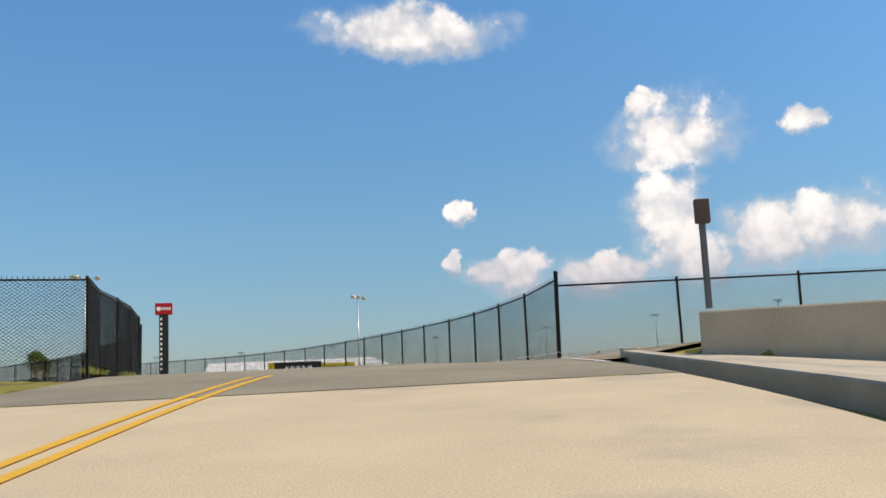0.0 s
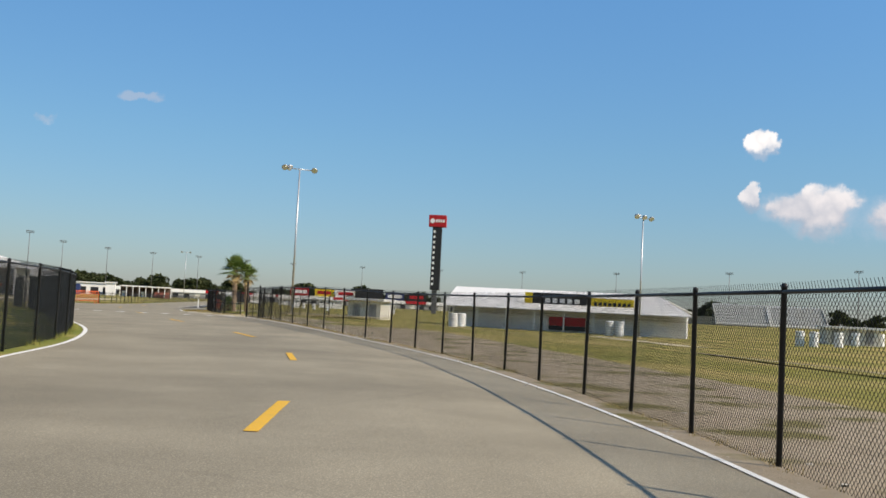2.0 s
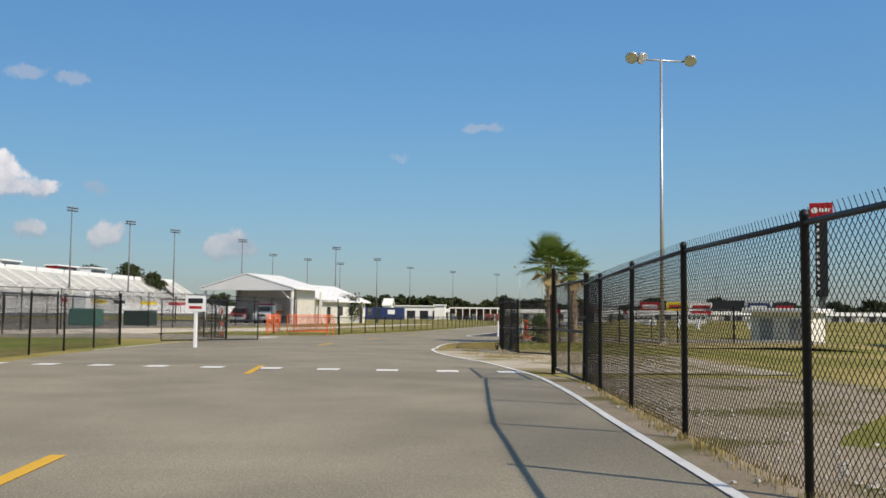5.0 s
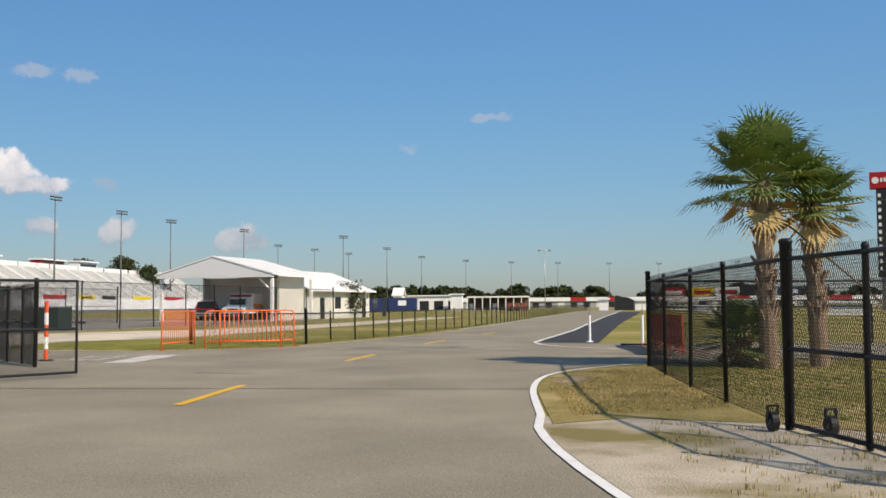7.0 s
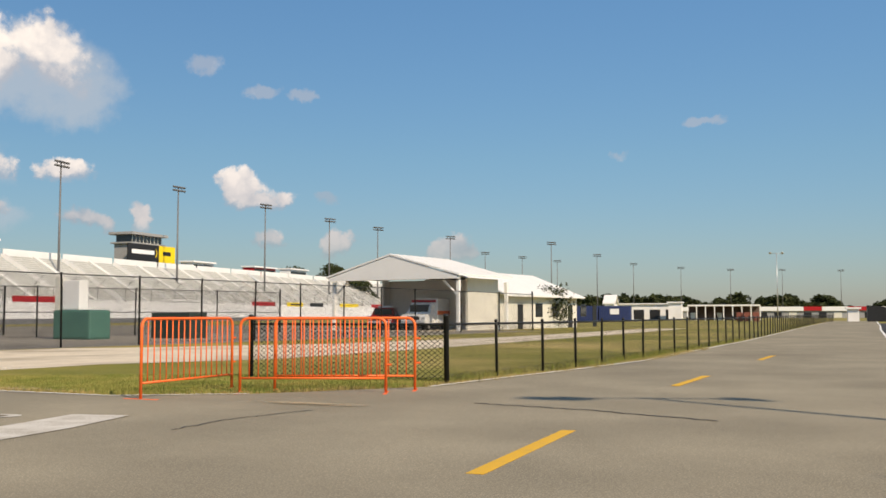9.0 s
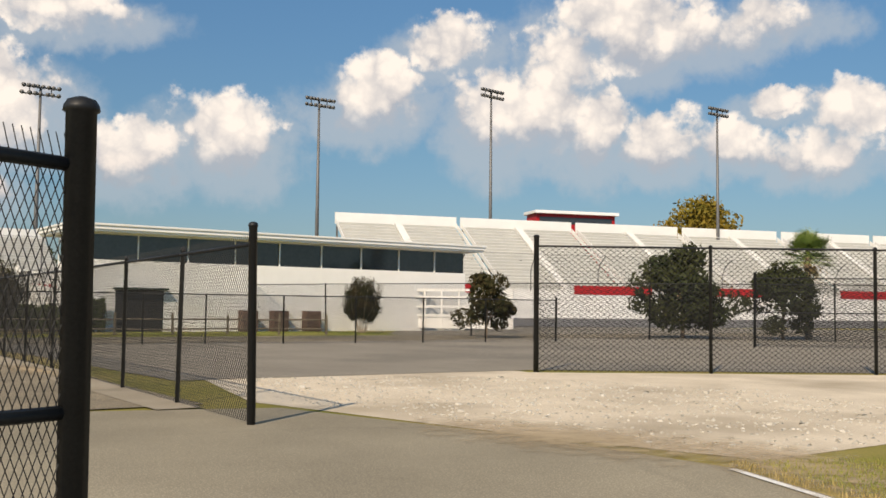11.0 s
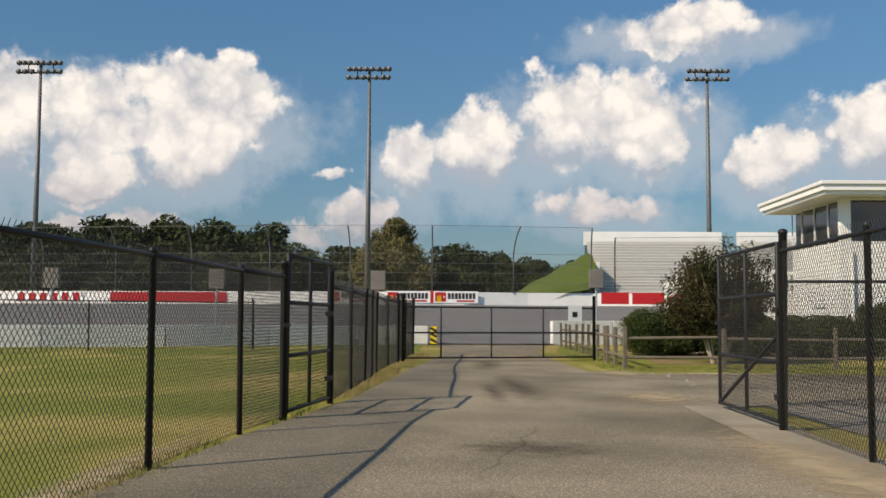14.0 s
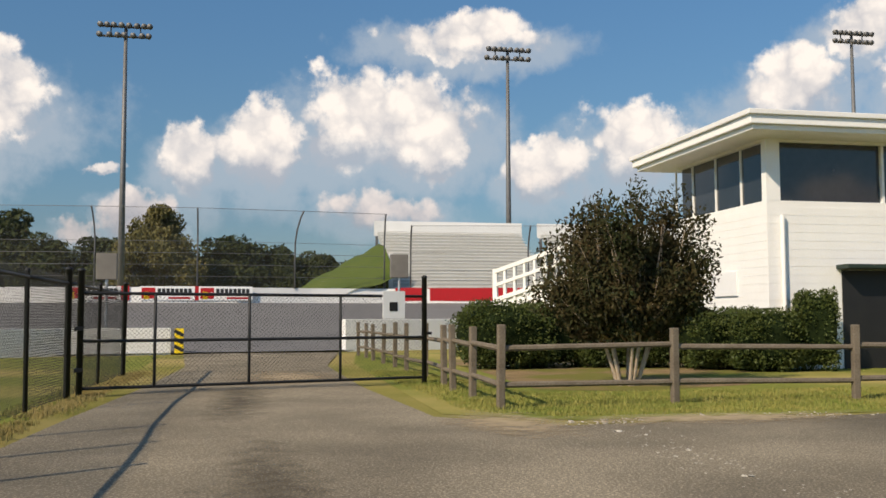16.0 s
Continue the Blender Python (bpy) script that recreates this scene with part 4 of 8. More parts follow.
def lathe(bm, prof, n=14):
    """A turned shape from a profile of (radius, height)."""
    rings = [[bm.verts.new((r * math.cos(2 * math.pi * i / n), r * math.sin(2 * math.pi * i / n), z)) for i in range(n)] for r, z in prof]
    for a, b in zip(rings, rings[1:]):
        for i in range(n):
            bm.faces.new((a[i], a[(i + 1) % n], b[(i + 1) % n], b[i]))
    bm.faces.new(rings[0][::-1]); bm.faces.new(rings[-1])
    return bm
# ---------------------------------------------------------------- fences
def pipe_mesh(name, r, n=10, cap=True):
    bm = bmesh.new()
    tube(bm, (0, 0, 0), (0, 0, 1), r, n=n)
    return mesh_of(name, bm, M_BLACKPIPE, True)


def post_mesh(name, r, h, material=M_BLACKPIPE, n=10):
    """A pipe post with a domed cap."""
    bm = bmesh.new()
    lathe(bm, [(r, -0.25), (r, h), (r * 1.2, h + 0.005), (r * 1.15, h + 0.02), (r * 0.9, h + 0.04), (r * 0.35, h + 0.05)], n)
    return mesh_of(name, bm, material, True)


def rail_mesh(name, r, material=M_BLACKPIPE, n=8):
    bm = bmesh.new()
    tube(bm, (0, 0, 0), (1, 0, 0), r, n=n)
    return mesh_of(name, bm, material, True)


def link_mesh(name, h, pitch, r, solid=True, barbs=0.07, width=3.0):
    """Chain-link cloth, 1 long along x: zigzag wires that meet their neighbours, twisted ends above the rail."""
    half = pitch / 2
    cols = int(round(width / half / 2)) * 2
    rows = int(h / half)
    vs, fs = [], []

    def seg(x0, z0, x1, z1):
        dx, dz = (x1 - x0) * width, z1 - z0
        l = math.hypot(dx, dz)
        nx, nz = -dz / l * r, dx / l * r
        b = len(vs)
        if solid:
            for x, z in ((x0, z0), (x1, z1)):
                vs.extend(((x + nx / width, -r * 0.6, z + nz), (x - nx / width, -r * 0.6, z - nz), (x, r, z)))
            fs.extend(((b, b + 1, b + 4, b + 3), (b + 1, b + 2, b + 5, b + 4), (b + 2, b, b + 3, b + 5)))
        else:
            for x, z in ((x0, z0), (x1, z1)):
                vs.extend(((x + nx / width, 0, z + nz), (x - nx / width, 0, z - nz)))
            fs.append((b, b + 1, b + 3, b + 2))
    for i in range(cols):
        for j in range(rows):
            a, c = (i, i + 1) if (i + j) % 2 == 0 else (i + 1, i)
            seg(a / cols, j * half + 0.03, c / cols, (j + 1) * half + 0.03)
        if barbs and i % 2 == 0:
            x = (i + (rows % 2)) / cols
            z = rows * half + 0.03
            seg(x, z, (i + 0.75 - (rows % 2) * 0.5 + 0.6) / cols, z + barbs)
    me = bpy.data.meshes.new(name)
    me.from_pydata(vs, [], fs)
    me.materials.append(M_WIRE)
    return me


NEAR_LINK = link_mesh("chain_link", 1.78, 0.074, 0.0027, True, 0.07)
FAR_LINK = link_mesh("chain_link_wide", 1.78, 0.098, 0.0033, True, 0.07)
DENSE_LINK = link_mesh("chain_link_dense", 1.78, 0.075, 0.0046, True, 0.07)
LOW_LINK = link_mesh("chain_link_low", 1.05, 0.085, 0.0040, False, 0.0)
TALL_LINK = link_mesh("chain_link_tall", 2.75, 0.11, 0.0045, False, 0.0)
GATE_LINK = link_mesh("chain_link_gate", 1.6, 0.072, 0.0023, True, 0.0)
POST19 = post_mesh("line_post", 0.032, 1.82)
POST_END = post_mesh("end_post", 0.05, 1.95)
POST_LOW = post_mesh("low_post", 0.03, 1.1)
POST_LOW_END = post_mesh("low_end_post", 0.05, 1.2)
POST_TALL = post_mesh("tall_post", 0.04, 2.82)
POST_TALL_END = post_mesh("tall_end_post", 0.06, 3.0)
RAIL = rail_mesh("rail", 0.023)


def fence(pts, label, link, post, end_post, rail_h, group="", low_rail=False, ends=(0, -1), mid_rail=None, cloth=None, zf=ground_z, grow=None):
    th = thing("chain_link_fence", label, "fence", group)
    P = [Vector((x, y, zf(x, y))) for x, y in pts]
    idx = {i % len(P) for i in ends}
    for i, p in enumerate(P):
        part("post", end_post if i in idx else post, None, th, m=pose(p.x, p.y, p.z, random.uniform(-0.8, 0.8), random.uniform(-0.8, 0.8), 0) @ Matrix.Diagonal((1, 1, grow(p.y) if grow else 1, 1)))
    for a, b in zip(P, P[1:]):
        d = b - a
        length, turn, tilt = math.hypot(d.x, d.y), math.atan2(d.y, d.x), math.atan2(d.z, math.hypot(d.x, d.y))
        base = Matrix.Translation(a) @ Matrix.Rotation(turn, 4, "Z") @ Matrix.Rotation(-tilt, 4, "Y")
        hs = grow((a.y + b.y) / 2) if grow else 1.0
        sc = Matrix.Diagonal((length, 1, hs, 1))
        part("mesh_panel", link, None, th, m=base @ sc)
        for z in [rail_h] + ([mid_rail] if mid_rail else []) + ([0.06] if low_rail else []):
            part("rail", RAIL, None, th, m=base @ Matrix.Translation((0, 0, z * hs)) @ Matrix.Diagonal((length, 1, 1, 1)))
        if cloth:
            bm = bmesh.new()
            box(bm, 0.02, length - 0.02, 0.03, 0.034, 0.06, cloth)
            part("windscreen", bm, M_SCREEN, th, "black woven windscreen cloth", m=base)
    return th


# the road's eastern fence, from the ramp's end to the first gate
EAST = [(-7.73, -75.01), (-6.06, -72.11), (-4.54, -69.26), (-3.26, -66.52), (-2.16, -63.74), (-1.18, -60.87), (-0.36, -58.21), (0.35, -55.68), (0.98, -53.2), (1.65, -50.51), (2.23, -47.5), (2.82, -44.44), (3.23, -41.38), (3.51, -38.31), (3.68, -35.28), (3.73, -32.41), (3.63, -29.5), (3.57, -26.36), (3.54, -23.1), (3.51, -19.97), (3.48, -16.77), (3.48, -13.59), (3.6, -10.4), (3.75, -7.2), (3.85, -5)]
fence(EAST, "black vinyl chain-link fence along the sandy verge", NEAR_LINK, POST19, POST_END, 1.78, "road fences", zf=edge_z, grow=lambda y: 1.04)
fence([(-7.73, -75.01), (-5.6, -76.9), (-3.5, -78.7), (-1.4, -80.5), (0.7, -82.3), (2.8, -84.1)], "black chain-link fence above the tunnel's headwall", NEAR_LINK, POST19, POST_END, 1.78, "road fences", ends=(-1,), zf=lambda x, y: -0.2)
# western fence
WEST = [(-28.9, -65.6), (-24.9, -66.97), (-20.9, -68.33), (-16.89, -69.7), (-15.8, -67.16), (-14.75, -65.41), (-13.7, -63.55), (-12.59, -61.12), (-11.62, -58.68), (-10.75, -56.05), (-10.05, -53.3), (-9.54, -50.54), (-9.12, -47.84), (-8.53, -45.25), (-8.03, -42.4), (-7.64, -39.62),
        (-7.39, -36.85), (-7.27, -34.09), (-7.2, -31.36), (-7.27, -28.62), (-7.49, -25.7), (-7.75, -22.76), (-8.07, -19.82), (-8.38, -16.87), (-8.7, -13.9), (-9.02, -10.9), (-9.24, -7.9), (-9.51, -4.2)]
fence(WEST, "black chain-link fence on the inside of the bend", DENSE_LINK, POST19, POST_END, 1.78, "road fences", zf=lambda x, y: 0.16 * sstep(-58, -68, y), grow=lambda y: 1.0 + 0.05 * sstep(-55, -66, y))
fence([(-10.3, -0.6), (-10.6, 2.4), (-10.8, 5.4), (-10.9, 8.4), (-11.0, 11.5), (-11.1, 14.7)], "black chain-link fence past the road gate", FAR_LINK, POST19, POST_END, 1.78, "road fences")
fence([(-11.3, 27.6), (-10.6, 26.6), (-9.8, 25.6), (-9.0, 24.4)], "short black chain-link fence panel at the junction", NEAR_LINK, POST19, POST_END, 1.78, "road fences", mid_rail=1.0)
# corner fence around the palms
fence([(4.9, 8.3), (3.95, 9.9), (3.82, 11.4), (3.65, 12.9)], "black chain-link gate leaf standing open by the palm corner", NEAR_LINK, POST19, POST_END, 1.78, "road fences", mid_rail=0.84, low_rail=True)
for x, y in ((3.42, 12.75), (3.86, 12.35)):
    th = thing("gate_roller", "black rubber gate roller on a steel fork", "wheel", "gate rollers", pose(x, y, 0.01, 0, 0, 5))
    bm = bmesh.new(); tube(bm, (-0.035, 0, 0.10), (0.035, 0, 0.10), 0.10, n=16); part("tyre", bm, M_BLACKPIPE, th)
    bm = bmesh.new(); tube(bm, (-0.05, 0, 0.10), (0.05, 0, 0.10), 0.03, n=10); part("hub", bm, M_GALV, th)
    bm = bmesh.new(); box(bm, -0.06, -0.045, -0.02, 0.02, 0.08, 0.25); box(bm, 0.045, 0.06, -0.02, 0.02, 0.08, 0.25); box(bm, -0.06, 0.06, -0.02, 0.02, 0.25, 0.27); part("fork", bm, M_BLACKPIPE, th)
fence([(3.65, 12.9), (3.75, 15.5), (3.9, 17.9), (4.1, 20.5), (4.35, 23.0)], "black chain-link fence in front of the palms", NEAR_LINK, POST19, POST_END, 1.78, "road fences")
fence([(4.35, 23.0), (7.2, 23.6), (10.2, 24.2), (13.2, 24.8), (16.2, 25.4)], "black chain-link fence behind the palms", FAR_LINK, POST19, POST_END, 1.78, "road fences", ends=(-1,))
# low fence between road and gravel track
LOW = smooth_line([(-4.55, 35.7), (-4.0, 37.4), (-2.3, 42.8), (3.0, 65.0), (9.0, 96.0), (19.0, 148.0), (27.5, 186.0)], 12)
fence(resample(LOW, 78), "low black chain-link fence along the road", LOW_LINK, POST_LOW, POST_LOW_END, 1.06, "yard fences")
fence([(-8.6, 36.3), (-4.55, 35.7)], "low black chain-link fence behind the barricades", LOW_LINK, POST_LOW, POST_LOW_END, 1.06, "yard fences", ends=(0,))
# tall fence of the yard
TALL = [(-27.3, 37.5), (-26.0, 41.2), (-24.7, 44.7), (-23.6, 48.2), (-22.8, 51.4), (-21.6, 55.0), (-20.6, 58.6), (-19.6, 62.2), (-18.6, 65.8), (-17.5, 69.5), (-16.4, 73.2), (-15.3, 77.0), (-13.6, 83.0), (-11.9, 89.0), (-10.2, 95.0)]
fence(TALL, "tall black chain-link fence of the garage yard", TALL_LINK, POST_TALL, POST_TALL_END, 2.8, "yard fences")
fence([(-40.0, 54.0), (-37.0, 60.0), (-34.0, 66.0), (-31.5, 72.0), (-29.0, 78.0), (-27.0, 84.0)], "dark chain-link fence inside the yard", TALL_LINK, POST_TALL, POST_TALL_END, 2.8, "yard fences", mid_rail=1.4)
fence([(-70.0, 36.0), (-62.0, 42.0), (-55.0, 48.0), (-49.0, 55.0), (-45.0, 63.0), (-40.5, 72.0)], "dark chain-link fence at the yard's far side", TALL_LINK, POST_TALL, POST_TALL_END, 2.8, "yard fences")
# the gated lane's fences
LL = [c2w(-4.0, 3.4), c2w(-3.65, 6.2), c2w(-3.33, 8.9), c2w(-3.05, 11.4), c2w(-2.9, 14.3), c2w(-2.59, 17.05), c2w(-2.37, 19.8), c2w(-2.2, 22.4), c2w(-1.99, 23.9)]
fence(LL, "black chain-link fence between lane and lawn", NEAR_LINK, POST19, POST_END, 1.8, "lane fences")
fence([c2w(-1.72, 26.3), c2w(-1.7, 28.9), c2w(-1.66, 31.0), c2w(-1.66, 32.5), c2w(-1.7, 34.1), c2w(-1.66, 37.3), c2w(-1.54, 39.6), c2w(-1.5, 42.6), c2w(-1.4, 45.6)], "black chain-link fence between lane and lawn", NEAR_LINK, POST19, POST_END, 1.75, "lane fences", ends=(0, 6, -1))
LR = [c2w(3.0, 1.0), c2w(3.18, 3.8), c2w(3.35, 6.7), c2w(3.53, 9.6), c2w(3.68, 12.5), c2w(3.74, 15.15), c2w(3.8, 17.7), c2w(3.88, 20.5), c2w(3.92, 23.0)]
fence(LR, "black chain-link fence between lane and lot", NEAR_LINK, POST19, POST_END, 1.78, "lane fences", grow=lambda y: 1.17)
fence([c2w(5.0, 26.4), c2w(7.0, 26.1), c2w(10.1, 25.7), c2w(12.3, 25.2), c2w(15.3, 24.8), c2w(18.3, 24.4), c2w(21.3, 24.0), c2w(24.3, 23.6), c2w(28.0, 23.2)], "black chain-link fence at the back of the lot", FAR_LINK, POST19, POST_END, 1.86, "lane fences")
fence([c2w(-8.0, 50.5), c2w(-13.5, 47.6), c2w(-19.0, 45.9), c2w(-24.5, 45.0), c2w(-30.0, 44.6), c2w(-36.0, 44.2)], "black chain-link fence before the white track wall", FAR_LINK, POST19, POST_END, 1.86, "lane fences")


def gate_leaf(width, height, m, label, brace=False, mids=(0.5,), uprights=2, bar=0.026, stiles=()):
    """A framed chain-link gate leaf; x runs from the hinge."""
    th = thing("gate_leaf", label, "gate", "gates", m)
    me = rail_mesh("gate_bar", bar)
    for x in [0.0, width] + ([width * q for q in stiles] or [width * (i + 1) / uprights for i in range(uprights - 1)]):
        part("upright", me, None, th, m=Matrix.Translation((x, 0, 0.08)) @ Matrix.Rotation(radians(-90), 4, "Y") @ Matrix.Diagonal((height - 0.08, 1, 1, 1)))
    for z in [0.1, height - 0.02] + [height * q for q in mids]:
        part("cross_bar", me, None, th, m=Matrix.Translation((0, 0, z)) @ Matrix.Diagonal((width, 1, 1, 1)))
    if brace:
        d = math.hypot(width, height * 0.5)
        part("brace", me, None, th, m=Matrix.Translation((0, 0, height * 0.5)) @ Matrix.Rotation(math.atan2(height * 0.45, width), 4, "Y") @ Matrix.Diagonal((d, 1, 1, 1)))
    n = max(1, round(width / 3.0))
    for i in range(n):
        part("mesh_panel", GATE_LINK, None, th, m=Matrix.Translation((width * i / n, 0.01, 0.08)) @ Matrix.Diagonal((width / n, 1, (height - 0.1) / 1.6, 1)))
    for z in (0.35, height * 0.62):
        bm = bmesh.new(); box(bm, -0.09, 0.05, -0.05, 0.05, z, z + 0.07, 0.01); part("hinge", bm, M_BLACKPIPE, th, "black steel hinge")
    bm = bmesh.new()
    box(bm, width - 0.03, width + 0.16, -0.03, 0.03, height * 0.55, height * 0.55 + 0.05, 0.008)
    part("latch", bm, M_BLACKPIPE, th, "black steel latch")
    return th


def between(a, b):
    return math.degrees(math.atan2(b[1] - a[1], b[0] - a[0]))


a, b = c2w(-1.73, 26.15), c2w(-1.97, 24.0)
gate_leaf(2.16, 2.1, pose(*a, 0, 0, 0, between(a, b)), "open black chain-link gate leaf folded against the fence", mids=(0.38, 0.7), uprights=2)
a, b = c2w(3.93, 23.15), c2w(3.95, 25.8)
gate_leaf(2.65, 2.2, pose(*a, 0, 0, 0, between(a, b)), "open black chain-link gate leaf with a diagonal brace", True, mids=(0.36, 0.72), uprights=2)
a, b = c2w(-1.41, 39.92), c2w(4.34, 41.62)
gate_leaf(5.98, 1.6, pose(*a, 0.03, 0, 0, between(a, b)), "closed wide black pipe gate across the lane", mids=(0.52,), stiles=(0.19, 0.45, 0.725))
for p in (a, b):
    tagged(part("gate_post", POST_END, None, m=pose(*p, 0)), "thick black steel gate post", "post", "gate posts")
a, b = (3.85, -5.0), (3.8, -1.2)
gate_leaf(3.9, 2.0, pose(*a, 0, 0, 0, between(a, b)), "open black chain-link road gate leaf", uprights=2)
tagged(part("gate_post", post_mesh("tall_gate_post", 0.05, 2.35), None, m=pose(3.75, -1.1, 0)), "tall black steel gate post", "post", "gate posts")
tagged(part("gate_post", post_mesh("tall_gate_post", 0.05, 2.2), None, m=pose(-9.9, -1.2, 0)), "tall black steel gate post", "post", "gate posts")
gate_leaf(3.4, 1.9, pose(-9.9, -4.3, 0, 0, 0, 96), "open black chain-link road gate leaf", uprights=2)
gate_leaf(5.0, 1.85, pose(-10.3, 17.6, 0, 0, 0, 47.4), "open black chain-link gate leaf swung towards the road", uprights=2)


# ---------------------------------------------------------------- crowd barricades
def barricade(m, label, length=2.3):
    th = thing("crowd_barricade", label, "barricade", "orange barricades", m)
    h, r = 1.18, 0.023
    bm = bmesh.new()
    q = 0.12
    loop = [(0, 0, 0.02), (0, 0, h - q)] + [(q - q * math.cos(a), 0, h - q + q * math.sin(a)) for a in (0.4, 0.8, 1.2)] + [(q, 0, h), (length - q, 0, h)] + \
           [(length - q + q * math.sin(a), 0, h - q + q * math.cos(a)) for a in (0.4, 0.8, 1.2)] + [(length, 0, h - q), (length, 0, 0.02)]
    bent(bm, loop, r, 10)
    part("frame", bm, M_ORANGE, th, smooth=True)
    bm = bmesh.new()
    tube(bm, (0, 0, 0.24), (length, 0, 0.24), 0.017)
    part("lower_bar", bm, M_ORANGE, th, smooth=True)
    bm = bmesh.new()
    tube(bm, (0, 0, 0.24), (0, 0, h), 0.0105, n=6)
    bar = mesh_of("bar", bm, M_ORANGE, True)
    n = 16
    for i in range(1, n):
        part("bar", bar, None, th, m=Matrix.Translation((length * i / n, 0, 0)))
    for x in (0.0, length):
        bm = bmesh.new()
        box(bm, -0.03, 0.03, -0.30, 0.30, 0.0, 0.016, 0.004)
        part("foot", bm, M_ORANGE, th, "flat orange steel foot", m=Matrix.Translation((x, 0, 0)))
    bm = bmesh.new()
    for z in (0.45, 0.85):
        tube(bm, (length, 0, z), (length + 0.09, 0, z), 0.017)
    part("hook", bm, M_ORANGE, th)
    return th


def along(a, b, z=0.0):
    return pose(a[0], a[1], z, 0, 0, between(a, b))


barricade(along((-8.2, 31.4), (-7.8, 33.7), 0.004), "bright orange steel crowd barricade on the grass edge")
barricade(along((-7.25, 32.75), (-4.95, 33.2), 0.004), "bright orange steel crowd barricade on the grass edge")
barricade(along((-6.95, 33.45), (-4.65, 33.85), 0.004), "orange steel crowd barricade set behind another")


# ---------------------------------------------------------------- lamps and poles
def street_lamp(x, y, z0, h, heads, turn, label):
    th = thing("street_lamp", label, "street lamp", "yard lamps", pose(x, y, z0, 0, 0, turn))
    bm = bmesh.new(); tube(bm, (0, 0, 0), (0, 0, h), 0.11, 0.06, 12); part("pole", bm, M_GALV, th, smooth=True)
    bm = bmesh.new(); box(bm, -0.2, 0.2, -0.2, 0.2, -0.2, 0.12, 0.02); part("base", bm, M_CONC, th)
    bm = bmesh.new(); tube(bm, (-1.45, 0, h - 0.08), (1.45, 0, h - 0.08), 0.045); part("cross_arm", bm, M_GALV, th, smooth=True)
    for i, hx in enumerate(heads):
        bm = bmesh.new()
        tube(bm, (0, 0, 0), (0, -0.28, -0.10), 0.12, 0.30, 12)
        tube(bm, (0, -0.28, -0.10), (0, -0.34, -0.12), 0.30, 0.29, 12)
        hd = part("lamp_head", bm, M_GALV, th, "round floodlight head", True, m=pose(hx, 0, h + 0.12, 20, 0, (-35 if hx > 0 else 35) if i % 2 else -20))
        bm = bmesh.new(); tube(bm, (0, -0.341, -0.12), (0, -0.35, -0.123), 0.27, 0.27, 12); part("lens", bm, M_LAMPGL, hd)
    return th


street_lamp(11.75, 21.9, 0.0, 13.5, (-1.45, -1.15, 1.45), 8, "tall galvanised twin floodlight pole behind the palms")
street_lamp(48.95, 22.1, -0.75, 12.75, (-1.45, -1.2, 0.0, 1.45), 25, "tall galvanised floodlight pole on the grass")
street_lamp(24.5, 232.0, 0.0, 14.0, (-1.3, 1.3), 10, "far floodlight pole beside the road")


def stadium_pole(x, y, z0, h, turn, label, small=False):
    th = thing("stadium_light", label, "light pole", "track lights", pose(x, y, z0, 0, 0, turn))
    bm = bmesh.new(); tube(bm, (0, 0, 0), (0, 0, h), 0.36, 0.16, 10); part("mast", bm, M_GALVDARK, th, smooth=True)
    w = 2.25
    bm = bmesh.new()
    for k in (0.0, -0.95):
        box(bm, -w, w, -0.08, 0.08, h + k - 0.1, h + k + 0.08)
    for s in (-1, 1):
        tube(bm, (s * w * 0.6, 0, h), (s * w * 0.6, 0, h - 1.0), 0.07, n=6)
    part("cross_arms", bm, M_GALVDARK, th)
    bm = bmesh.new()
    tube(bm, (0, 0, 0), (0, -0.42, -0.2), 0.16, 0.30, 10)
    me = mesh_of("floodlight", bm, M_GALVDARK, True)
    for k, n in ((0.2, 8), (-0.75, 7)):
        for i in range(n):
            part("floodlight", me, None, th, m=pose(-w + 2 * w * i / (n - 1), -0.05, h + k, 0, 0, random.uniform(-18, 18)))
    return th


# poles round the oval: the turn, the front straight and the far end
POLES = [(-117.7, -44.5, 28.5), (-130.8, -11.5, 29.1), (-143.4, 25.2, 29.8), (-150.0, 64.0, 33.0), (-146.1, 90.8, 36.0), (-142.8, 131.6, 36.0), (-137.0, 172.8, 36.0), (-132.5, 215.0, 36.0), (-127.5, 261.5, 36.0), (-121.0, 307.0, 36.0), (-116.0, 355.0, 36.0),
         (-108.6, 393.0, 36.0), (-89.5, 444.0, 36.0), (-93.0, 557.0, 36.0), (-78.0, 602.0, 36.0), (-61.5, 650.0, 36.0), (-49.0, 490.0, 36.0), (-32.8, 593.0, 36.0), (-14.0, 700.0, 36.0), (19.5, 765.0, 36.0), (58.0, 805.0, 36.0), (98.0, 818.0, 36.0), (145.0, 840.0, 36.0), (190.0, 850.0, 36.0),
         (250.0, 820.0, 36.0), (310.0, 770.0, 36.0), (360.0, 700.0, 36.0), (400.0, 610.0, 36.0), (425.0, 500.0, 36.0), (435.0, 390.0, 36.0), (430.0, 290.0, 36.0), (420.0, 200.0, 36.0), (405.0, 120.0, 36.0), (380.0, 45.0, 36.0)]
for i, (x, y, h) in enumerate(POLES):
    stadium_pole(x, y, 0.0, h, math.degrees(math.atan2(200 - y, 140 - x)) + 90 if i > 3 else 104 + (180 if i > 99 else 0), "tall steel stadium light with two rows of floodlights")

